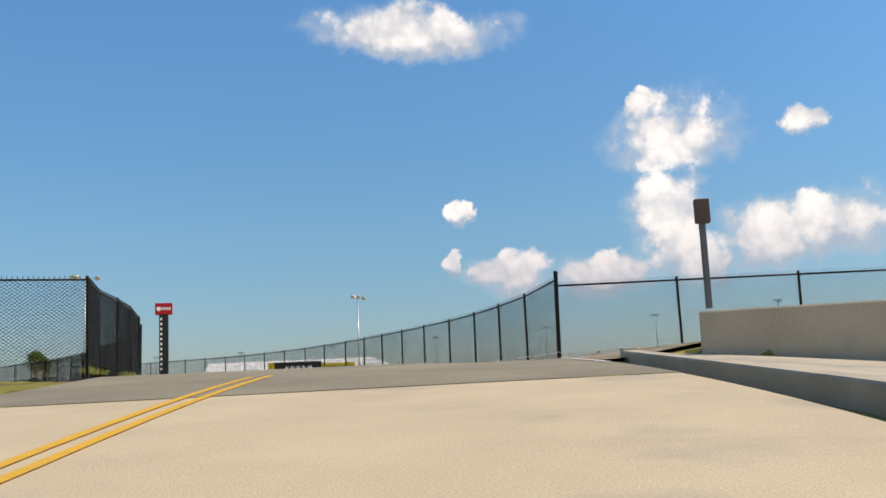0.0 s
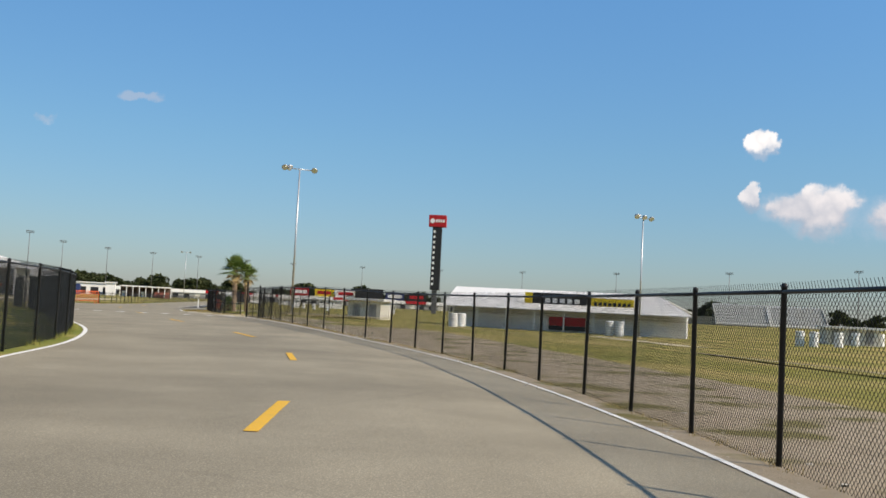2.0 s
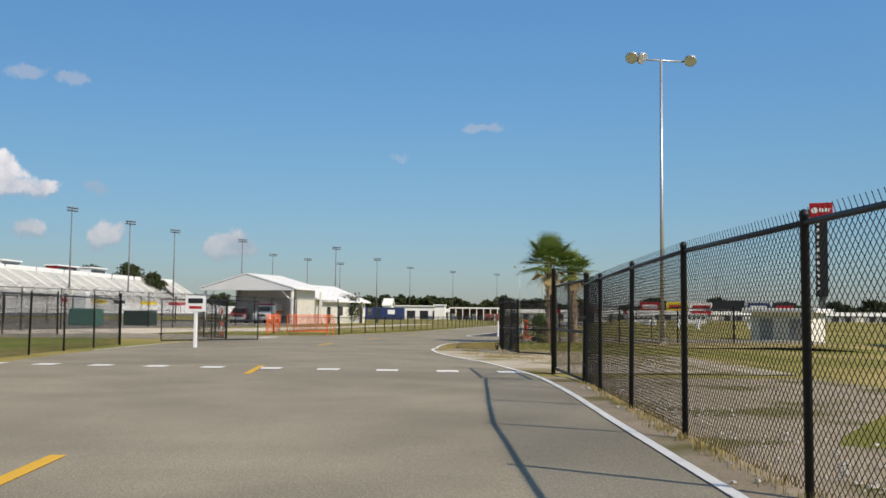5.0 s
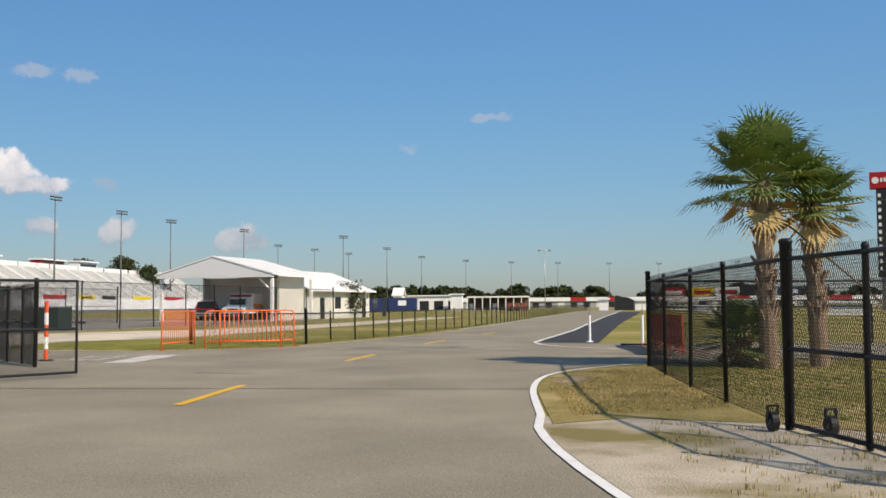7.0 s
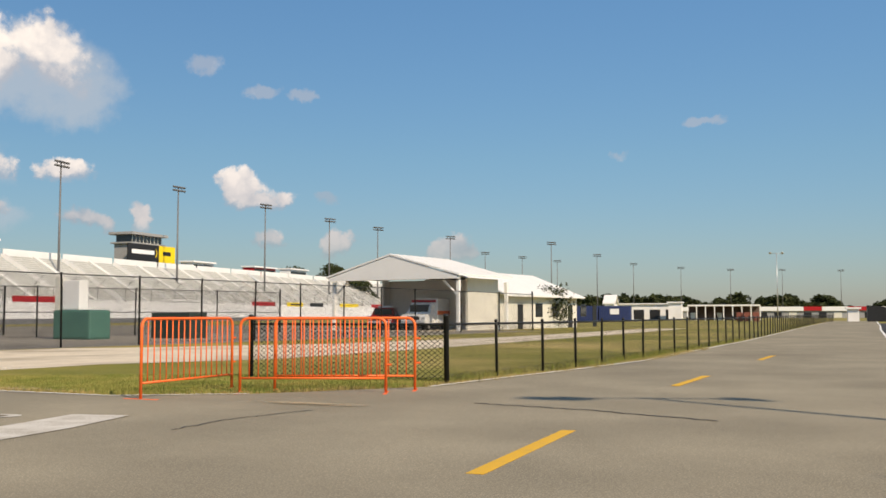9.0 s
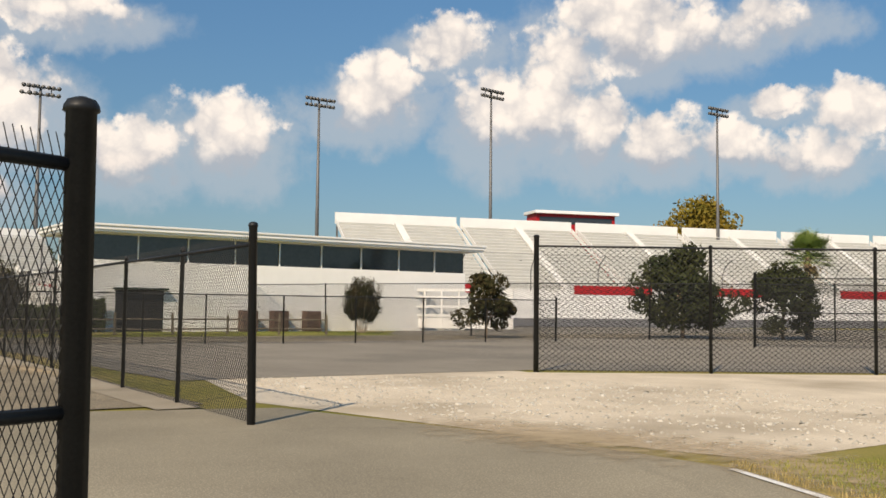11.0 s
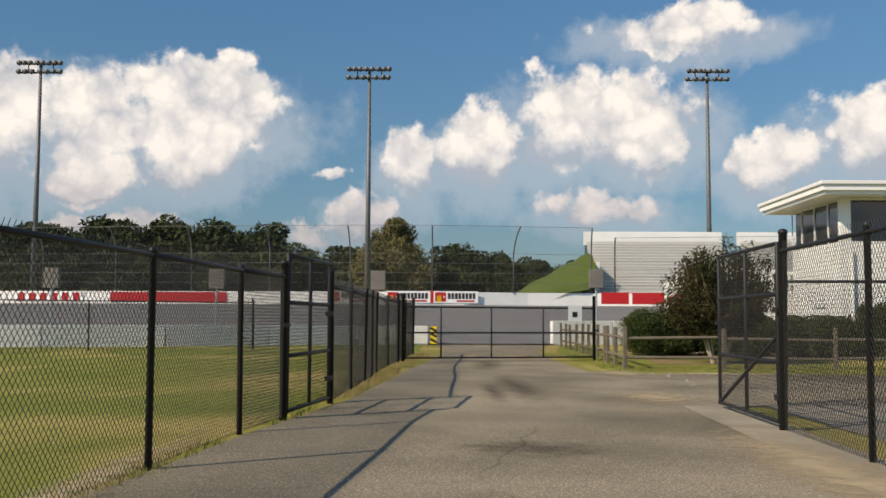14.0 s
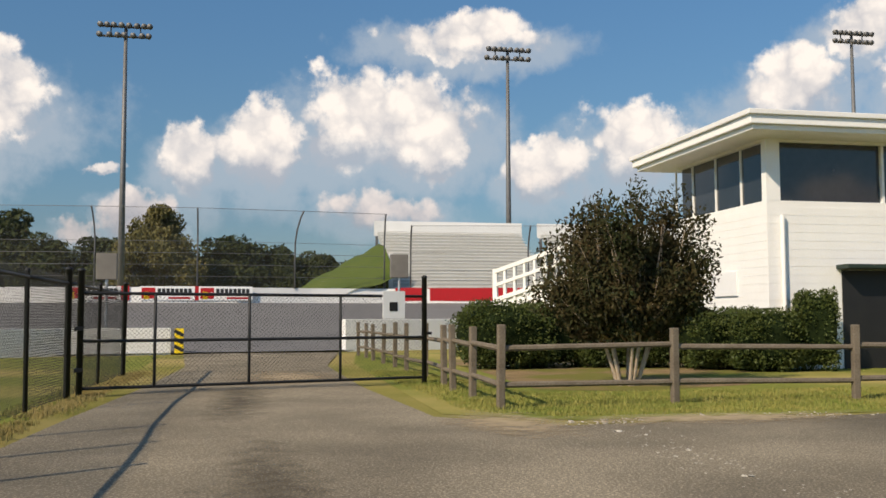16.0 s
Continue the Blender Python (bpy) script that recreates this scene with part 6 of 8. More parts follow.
def truck(m):
    th = thing("pickup_truck", "red pickup truck with a light bar, parked in the shed", "truck", m=m)
    bm = bmesh.new()
    body_profile(bm, [(-2.6, 0.5), (-2.6, 1.05), (-1.1, 1.12), (-0.45, 1.75), (1.0, 1.75), (1.15, 1.1), (2.7, 1.1), (2.7, 0.5)], 0.95, 0.22)
    part("body", bm, M_CARRED, th, "dark red body")
    bm = bmesh.new(); box(bm, -0.68, 0.68, -1.03, -0.50, 1.18, 1.66, m=None); part("windscreen", bm, M_GLASS, th)
    bm = bmesh.new(); box(bm, -0.6, 0.6, -0.1, 0.15, 1.76, 1.9, 0.03); part("light_bar", bm, M_WHITE, th, "white and red light bar")
    bm = bmesh.new(); box(bm, -0.9, 0.9, -2.72, -2.6, 0.45, 0.72, 0.03); part("bumper", bm, M_GALV, th, "chrome bumper")
    bm = bmesh.new(); box(bm, -0.5, 0.5, -2.63, -2.59, 0.75, 1.0); part("grille", bm, M_BLK, th)
    for x in (-0.78, 0.78):
        bm = bmesh.new(); box(bm, x - 0.16, x + 0.16, -2.64, -2.59, 0.78, 0.98, 0.02); part("headlight", bm, M_LAMPGL, th)
        for y in (-1.75, 1.75):
            wheel(th, x, y)


def ambulance(m):
    th = thing("ambulance", "white box ambulance with an orange stripe, parked in the shed", "ambulance", m=m)
    bm = bmesh.new()
    body_profile(bm, [(-2.9, 0.5), (-2.9, 1.15), (-1.7, 1.3), (-1.05, 2.05), (-0.4, 2.05), (-0.4, 0.5)], 0.98, 0.15)
    part("cab", bm, M_CARWHITE, th, "white van cab")
    bm = bmesh.new(); box(bm, -1.1, 1.1, -0.4, 2.7, 0.55, 2.45, 0.06); part("box_body", bm, M_CARWHITE, th, "white box body")
    bm = bmesh.new(); box(bm, -1.12, 1.12, -0.38, 2.68, 1.2, 1.5); part("stripe", bm, M_ORANGE, th, "orange side stripe")
    bm = bmesh.new(); box(bm, -0.72, 0.72, -1.62, -1.0, 1.42, 1.95); part("windscreen", bm, M_GLASS, th)
    bm = bmesh.new(); box(bm, -1.0, 1.0, -0.48, -0.41, 2.15, 2.35); part("light_bar", bm, M_RED, th, "red warning lights")
    bm = bmesh.new(); box(bm, -0.95, 0.95, -3.02, -2.9, 0.45, 0.75, 0.03); part("bumper", bm, M_GALV, th, "chrome bumper")
    bm = bmesh.new(); box(bm, -0.5, 0.5, -2.93, -2.88, 0.8, 1.08); part("grille", bm, M_BLK, th)
    for x in (-0.8, 0.8):
        bm = bmesh.new(); box(bm, x - 0.15, x + 0.15, -2.94, -2.88, 0.82, 1.04, 0.02); part("headlight", bm, M_LAMPGL, th)
        for y in (-2.0, 1.9):
            wheel(th, x * 1.05, y)


truck(pose(-21.7, 93.0, 0.03, 0, 0, 6))
ambulance(pose(-18.3, 92.6, 0.03, 0, 0, -6))

# ---------------------------------------------------------------- white control building by the lane
def lane_building():
    th = thing("track_building", "white two-storey block building with dark windows and flat roof", "building", m=lane_m(13.05, 44.55))
    w, d = 26.0, 4.7
    bm = bmesh.new()
    # walls: lower storey, band between, posts between the windows
    box(bm, 0, w, 0, d, 0, 3.95)
    box(bm, 0, w, 0, d, 5.35, 5.42)
    part("wall", bm, M_BLOCK, th, "white painted block wall")
    bm = bmesh.new(); box(bm, 0.1, w - 0.1, 0.1, d - 0.1, 3.952, 5.348); part("window_glass", bm, M_GLASS, th, "dark window band")
    for x in [0.14] + [3.1 + 2.9 * i for i in range(8)]:
        bm = bmesh.new(); box(bm, x - (0.14 if x < 1 else 0.03), x + (0.22 if x < 1 else 0.03), -0.004, 0.2, 3.95, 5.35); part("window_post", bm, M_BLOCK, th)
    for y in (1.3, 2.6, 3.9, 4.94):
        bm = bmesh.new(); box(bm, 0.06, 0.1, y - 0.025, y + 0.025, 3.95, 5.35); part("window_post", bm, M_BLOCK, th)
    bm = bmesh.new(); box(bm, -0.85, w + 0.9, -0.95, d + 0.85, 5.422, 5.54, 0.02); part("soffit", bm, M_BLOCK, th, "white overhanging eaves")
    bm = bmesh.new(); box(bm, -0.95, w + 1.0, -1.05, d + 0.95, 5.54, 5.74, 0.02); part("fascia", bm, M_BLOCK, th, "white stepped fascia")
    bm = bmesh.new(); box(bm, -1.02, w + 1.06, -1.12, d + 1.02, 5.74, 5.86, 0.02); part("roof_edge", bm, M_ROOF, th)
    # no real opening here: a black box gives the doorway's inner shade
    bm = bmesh.new(); box(bm, 1.9, 4.6, -0.03, 0.3, 0.0, 2.32); dr = part("doorway_shade", bm, M_BLK, th, "black panel standing in for the shade inside the doorway")
    bm = bmesh.new(); box(bm, 1.75, 4.75, -0.5, 0.0, 2.34, 2.45, 0.03); part("door_canopy", bm, M_DGREEN, th, "dark scalloped door canopy")
    bm = bmesh.new()
    for i in range(18):
        z = 0.2 + 0.2 * i
        for x0, x1 in (((0.0, 1.88), (4.62, w)) if z < 2.3 else ((0.0, w),)):
            box(bm, x0, x1, -0.008, 0.0, z + 0.004, z + 0.197)
        box(bm, -0.008, 0.0, 0.0, d, z + 0.004, z + 0.197)
    tagged(part("block_course", bm, M_BLOCK, th), kind="stuff")
    bm = bmesh.new(); tube(bm, (0.35, -0.08, 0.1), (0.35, -0.08, 3.6), 0.05, n=8); part("downpipe", bm, M_BLOCK, th)
    bm = bmesh.new(); box(bm, -0.06, -0.013, 1.4, 2.6, 1.75, 2.35); part("notice", bm, M_WHITE, th, "pale notice board")
    for i, x in enumerate((9.0, 11.0, 13.2)):
        bm = bmesh.new(); box(bm, x, x + 1.0, -1.0, -0.3, 0, 1.25, 0.05)
        tagged(part("crate", bm, M_BROWN, m=lane_m(13.05, 44.55)), "brown utility cabinet against the white building", "cabinet", "cabinets")


lane_building()


def white_rail(m, n, label, step=0.0):
    """White timber balustrade: posts, rails and boards."""
    th = thing("white_railing", label, "railing", "white railings", m)
    for i in range(n + 1):
        bm = bmesh.new(); box(bm, i * 1.2 - 0.07, i * 1.2 + 0.07, -0.07, 0.07, 0, 2.5, 0.01); part("post", bm, M_WALLW, th)
    for z in (0.75, 1.35, 1.95, 2.45):
        bm = bmesh.new(); box(bm, 0, n * 1.2, -0.1, -0.07, z, z + 0.16); part("rail", bm, M_WALLW, th)
    bm = bmesh.new(); box(bm, 0, n * 1.2, 0.0, 0.04, 0, 0.7); part("skirt", bm, M_WALLW, th)
    return th


def white_stair(a, b, z0, z1, h, label, n=10):
    """White timber stair balustrade with square openings over a boarded skirt."""
    pa, pb = Vector((*c2w(*a), 0)), Vector((*c2w(*b), 0))
    d = (pb - pa).length
    th = thing("white_railing", label, "railing", "white railings", pose(pa.x, pa.y, 0, 0, 0, between(pa, pb)))
    up = lambda x: z0 + (z1 - z0) * x / d
    for i in range(n + 1):
        x = d * i / n
        w = 0.09 if i in (0, n) else 0.05
        bm = bmesh.new(); box(bm, x - w, x + w, -0.05, 0.05, 0, up(x) + h + (0.05 if i in (0, n) else 0), 0.008); part("post", bm, M_WALLW, th)
    for k, (lo, hi) in enumerate(((-0.05, 0.10), (h * 0.45, h * 0.45 + 0.12), (h - 0.12, h + 0.03))):
        bm = bmesh.new()
        v = [bm.verts.new((x, y, up(x) + q)) for x in (0, d) for y, q in ((-0.075, lo), (-0.075, hi), (0.075, hi), (0.075, lo))]
        for i in range(4):
            bm.faces.new((v[i], v[(i + 1) % 4], v[(i + 1) % 4 + 4], v[i + 4]))
        bm.faces.new(v[:4][::-1]); bm.faces.new(v[4:])
        part("rail", bm, M_WALLW, th)
    bm = bmesh.new()
    v = [bm.verts.new(p) for p in ((0, 0.02, 0), (d, 0.02, 0), (d, 0.02, z1 - 0.06), (0, 0.02, z0 - 0.06))]
    bm.faces.new(v)
    r = bmesh.ops.extrude_face_region(bm, geom=bm.faces[:])
    bmesh.ops.translate(bm, verts=[q for q in r["geom"] if isinstance(q, bmesh.types.BMVert)], vec=(0, 0.03, 0))
    part("skirt", bm, M_WALLW, th, "white boarded skirt")
    return th


white_stair((10.05, 58.0), (12.3, 55.6), 1.85, 2.75, 1.1, "white wooden stair balustrade behind the hedge", 8)
white_stair((12.35, 55.5), (14.05, 51.4), 2.75, 2.3, 0.9, "white wooden landing rail beside the building", 8)
white_rail(pose(-72.0, 47.0, 0.2, 0, 0, 50), 9, "white wooden railing before the grandstand")
white_rail(pose(-79.0, 38.0, 0.2, 0, 0, 45), 5, "white wooden railing by a dark doorway")

# ---------------------------------------------------------------- split-rail fence
def rail_fence(pts, label, last=True):
    th = thing("rail_fence", label, "fence", "wooden fences")
    for i, (x, y) in enumerate(pts):
        bm = bmesh.new()
        box(bm, -0.05, 0.05, -0.05, 0.05, -0.1, 1.06 + random.uniform(-0.03, 0.06), 0.015)
        part("post", bm, M_WOOD, th, m=lane_m(x, y, 0, random.uniform(-8, 8)) @ pose(0, 0, 0, random.uniform(-2, 2), random.uniform(-2, 2), 0))
    for a, b in zip(pts, pts[1:]):
        pa, pb = c2w(*a), c2w(*b)
        for z in (0.32, 0.80):
            bm = bmesh.new()
            tube(bm, (0, 0, 0), (math.dist(pa, pb), 0, random.uniform(-0.04, 0.04)), 0.043, 0.038, 7)
            part("rail", bm, M_WOOD, th, m=pose(pa[0], pa[1], z, 0, 0, between(pa, pb)))
    return th


rail_fence([(4.4, 36.5), (6.95, 36.65), (9.74, 36.6), (12.5, 36.6), (15.3, 36.65), (18.1, 36.6), (20.9, 36.5), (23.7, 36.5)], "weathered wooden post-and-rail fence round the garden")
rail_fence([(4.4, 36.5), (4.45, 38.3), (4.5, 39.9), (4.6, 41.1), (4.7, 43.4), (4.75, 46.0), (4.8, 48.0), (4.8, 50.0), (4.8, 52.0), (4.85, 54.0), (4.85, 56.0)], "weathered wooden post-and-rail fence beside the lane")

# ---------------------------------------------------------------- plants
def leaf_cloud(vs, fs, centre, radii, n, size, rnd, shell=0.5, droop=0.0):
    """n small leaf faces scattered in an ellipsoid, thicker towards its skin."""
    for _ in range(n):
        while True:
            v = Vector((rnd.uniform(-1, 1), rnd.uniform(-1, 1), rnd.uniform(-1, 1)))
            if shell ** 2 * rnd.random() < v.length_squared < 1:
                break
        p = Vector((centre[0] + v.x * radii[0], centre[1] + v.y * radii[1], centre[2] + v.z * radii[2]))
        a = Vector((rnd.gauss(0, 1), rnd.gauss(0, 1), rnd.gauss(0, 1) - droop)).normalized()
        b = a.orthogonal().normalized()
        b = (b * math.cos(rnd.uniform(0, 6.28)) + a.cross(b) * math.sin(rnd.uniform(0, 6.28))).normalized()
        s = size * rnd.uniform(0.6, 1.4)
        k = len(vs)
        vs.extend((p - a * s, p + b * s * 0.42, p + a * s, p - b * s * 0.42))
        fs.append((k, k + 1, k + 2, k + 3))


def mesh_raw(name, vs, fs, material):
    me = bpy.data.meshes.new(name)
    me.from_pydata(vs, [], fs)
    me.materials.append(material)
    return me


def tree(name, label, h, spread, seed, material, clumps=26, leaves=130, size=0.28, trunk_h=0.35, m=None, group="trees", droop=0.0):
    rnd = random.Random(seed)
    th = thing(name, label, "tree", group, m)
    bm = bmesh.new()
    pts = [(0, 0, -0.2), (rnd.uniform(-.1, .1) * spread * .2, rnd.uniform(-.1, .1), h * trunk_h), (rnd.uniform(-.2, .2), rnd.uniform(-.2, .2), h * 0.7)]
    tube(bm, pts[0], pts[1], h * 0.028, h * 0.02, 9); tube(bm, pts[1], pts[2], h * 0.02, h * 0.008, 8)
    centres = []
    for i in range(clumps):
        a = rnd.uniform(0, 2 * math.pi)
        u = rnd.uniform(0.0, 1.0)
        z = h * (trunk_h + (0.95 - trunk_h) * u)
        wide = spread * (math.sin(math.pi * min(0.97, 0.22 + 0.78 * u)) ** 0.7) * rnd.uniform(0.35, 0.95)
        c = (wide * math.cos(a), wide * math.sin(a), z)
        centres.append(c)
        if i < 14:
            tube(bm, (0, 0, h * (trunk_h * 0.8 + 0.3 * u)), c, h * 0.009, h * 0.003, 5, caps=False)
    part("trunk", bm, M_BARK, th, smooth=True)
    vs, fs = [], []
    for c in centres:
        r = spread * rnd.uniform(0.27, 0.46)
        leaf_cloud(vs, fs, c, (r, r, r * 0.75), leaves, size, rnd, 0.6, droop)
    part("crown", mesh_raw("crown", vs, fs, material), None, th)
    return th


# the wood behind the turn, as seen over the wall from the lane
wood = [tree("tree", "dark green broadleaf tree of the wood behind the track", 13.0 + 1.2 * k, 5.2 + 0.5 * k, 11 + k, M_LEAFFAR, 44, 320, 0.40, 0.06, lane_m(-62 + 9.0 * k, 150 + 3 * (k % 2)), "wood behind the track") for k in range(4)]
for q in wood:
    q.scale = (0.7, 0.7, 0.66)
rw = random.Random(5)
for k in range(150):
    x = -125 + k * 1.22 + rw.uniform(-1.5, 1.5)
    y = 152 + rw.uniform(0, 26) + max(0, -x - 70) * 0.5
    s = 0.74 + rw.uniform(-0.10, 0.13) - 0.13 * sstep(-40, 10, x) + 0.20 * sstep(-18, -34, x)
    if -14 < x < -4:
        s *= 0.7
    c = copy_thing(wood[k % 4], lane_m(x, y, 0, rw.uniform(0, 360)))
    c.scale = (s * 1.05, s * 1.05, s)
tree("willow_tree", "broad olive-brown willow behind the track wall", 14.8, 5.6, 71, M_LEAFBR, 60, 560, 0.24, 0.08, lane_m(-8.8, 146.0), droop=1.2)
tree("autumn_tree", "golden autumn tree behind the grandstand", 24.0, 10.5, 81, M_LEAFOR, 54, 200, 0.5, 0.35, pose(-174.0, 151.0, 0))
for k, (x, y, h, s) in enumerate(((-168, 330, 19, 8), (-160, 352, 17, 7), (-152, 372, 18, 8), (-182, 300, 18, 8), (-178, 142, 18, 7))):
    tree("tree", "dark round tree behind the grandstand", h, s, 90 + k, M_LEAFFAR, 26, 100, 0.55, 0.3, pose(x, y, 0), "trees behind the grandstand")
# far woods on the horizon
rw = random.Random(9)
far = [tree("tree", "far dark tree on the horizon", 13.0, 7.0, 120 + k, M_LEAFFAR, 22, 60, 1.1, 0.2, pose(60 + 20 * k, 930, 0), "far trees") for k in range(3)]
for k in range(120):
    a = radians(-64 + k * 0.78 + rw.uniform(-0.3, 0.3))
    r = rw.uniform(860, 1000) if k < 112 else 700
    c = copy_thing(far[k % 3], pose(-r * math.sin(a), r * math.cos(a) - 20, 0, 0, 0, rw.uniform(0, 360)))
    s = rw.uniform(0.8, 1.5) * (0.7 if rw.random() < 0.5 else 1.0)
    c.scale = (s * 1.3, s * 1.3, s)


def palm(x, y, trunk_h, crown, seed, label, lean=(0, 0), fronds=76):
    rnd = random.Random(seed)
    th = thing("palm_tree", label, "palm tree", "palms", pose(x, y, 0))
    bm = bmesh.new()
    n = 12
    for i in range(n):
        z0, z1 = trunk_h * i / n, trunk_h * (i + 1) / n
        r = 0.19 - 0.04 * i / n
        tube(bm, (lean[0] * i / n, lean[1] * i / n, z0 - (0.15 if i == 0 else 0)), (lean[0] * (i + 1) / n, lean[1] * (i + 1) / n, z1), r * 0.92, r * 1.08, 12)
    part("trunk", bm, M_PBARK, th, "brown fibrous palm trunk")
    # old leaf bases, set round the trunk
    bm = bmesh.new()
    for i in range(64):
        z = trunk_h * (0.25 + 0.72 * rnd.random())
        a = rnd.uniform(0, 6.28)
        c = Vector((lean[0] * z / trunk_h, lean[1] * z / trunk_h, z))
        o = Vector((math.cos(a), math.sin(a), 0))
        tube(bm, c + o * 0.14, c + o * rnd.uniform(0.21, 0.28) + Vector((0, 0, rnd.uniform(0.18, 0.30))), 0.05, 0.022, 5)
    part("stub_sheath", bm, M_PBARK, th, "stubs of old fronds")
    top = Vector((lean[0], lean[1], trunk_h))
    for kind, count, material in (("frond", fronds, M_PALM), ("dry_frond", 4, M_PALMDRY)):
        for i in range(count):
            a = i * 2.39996 + rnd.uniform(-0.3, 0.3)
            el = radians(rnd.uniform(-18, 88) if kind == "frond" else rnd.uniform(-75, -30))
            o = Vector((math.cos(a) * math.cos(el), math.sin(a) * math.cos(el), math.sin(el)))
            L = crown * rnd.uniform(0.36, 0.58) * (0.75 if kind != "frond" else 1)
            hub = top + o * L + Vector((0, 0, -0.06))
            side = o.cross(Vector((0, 0, 1)))
            side = side.normalized() if side.length > 0.05 else Vector((1, 0, 0))
            up = side.cross(o).normalized()
            vs, fs = [], []

            def blade(p, q, w):
                mid = p.lerp(q, 0.45)
                k = len(vs)
                d = (q - p).normalized()
                ww = d.cross(up).normalized() * w
                vs.extend((p, mid + ww, q, mid - ww)); fs.append((k, k + 1, k + 2, k + 3))
            b0 = bmesh.new(); tube(b0, top, hub, 0.022, 0.012, 5, caps=False)
            st = part(kind, b0, material, th, "fan-shaped palm frond" if kind == "frond" else "dry hanging palm frond")
            for j in range(22):
                t = radians(-112 + 224 * j / 21)
                d = (o * math.cos(t) + side * math.sin(t)).normalized()
                l = crown * rnd.uniform(0.36, 0.46) * (1 - 0.25 * abs(t) / 2)
                tip = hub + d * l * 0.72 + Vector((0, 0, -0.04)) + up * 0.06
                blade(hub, tip, 0.036)
                end = tip + d * l * 0.33 + Vector((0, 0, -l * rnd.uniform(0.08, 0.25)))
                k = len(vs)
                w = d.cross(up).normalized() * 0.016
                vs.extend((tip + w, end, tip - w)); fs.append((k, k + 1, k + 2))
            part("fan", mesh_raw("fan", vs, fs, material), None, st)
    return th


palm(6.55, 22.1, 3.75, 1.85, 3, "stocky cabbage palm with a full fan crown", (-0.05, 0.1))
palm(7.75, 22.6, 3.35, 1.45, 8, "cabbage palm with pale cut stalks and dry fronds", (-0.12, 0.0), 48)
rnd = random.Random(77)
th = thing("cut_stalks", "pale dry cut frond stalks spreading from a palm", "palm stalks", "palms", pose(7.63, 22.6, 3.2))
for i in range(16):
    a, e = i * 2.4, radians(rnd.uniform(-35, 60))
    bm = bmesh.new()
    q = Vector((math.cos(a) * math.cos(e), math.sin(a) * math.cos(e), math.sin(e)))
    tube(bm, q * 0.12, q * rnd.uniform(0.6, 1.15) + Vector((0, 0, -0.12)), 0.028, 0.014, 6)
    part("stalk", bm, M_PALMDRY, th)
bm = bmesh.new(); tube(bm, (6.6, 22.1, 3.2), (9.6, 22.8, 0.9), 0.02, n=6)
tagged(part("guy_strut", bm, M_WOOD), "slim timber prop leaning on a palm", "prop")


def shrub(x, y, z, rx, ry, rz, n, size, seed, material, label, name="shrub", category="shrub", group="", frame_m=None, core=False):
    rnd = random.Random(seed)
    vs, fs = [], []
    k = max(4, int(rx * ry * 5))
    for i in range(k):
        a, r = rnd.uniform(0, 6.28), math.sqrt(rnd.random()) * 0.62
        leaf_cloud(vs, fs, (rx * r * math.cos(a), ry * r * math.sin(a), rz * rnd.uniform(0.75, 1.05)), (rx * 0.5, ry * 0.5, rz * 0.85), n // k, size, rnd, 0.7)
    th = thing(name, label, category, group, frame_m or pose(x, y, z))
    if core:
        bm = bmesh.new()
        bmesh.ops.create_icosphere(bm, subdivisions=3, radius=1.0)
        for v in bm.verts:
            q = 0.74 + 0.08 * math.sin(v.co.x * 5 + seed) * math.cos(v.co.y * 4 + v.co.z * 6)
            v.co = Vector((v.co.x * rx * q, v.co.y * ry * q, max(0.0, rz * 0.9 + v.co.z * rz * q)))
        part("inner_mass", bm, material, th, "dense core coloured near black for the shade between leaves")
    vs = [v if v.z > 0 else Vector((v.x, v.y, 0.02 - v.z * 0.3)) for v in vs]
    part("foliage", mesh_raw("foliage", vs, fs, material), None, th)
    bm = bmesh.new()
    for i in range(5):
        a = rnd.uniform(0, 6.28)
        tube(bm, (0.08 * math.cos(a), 0.08 * math.sin(a), -0.1), (rx * 0.4 * math.cos(a), ry * 0.4 * math.sin(a), rz * 0.9), 0.03, 0.01, 5)
    part("stems", bm, M_BARK, th)
    return th


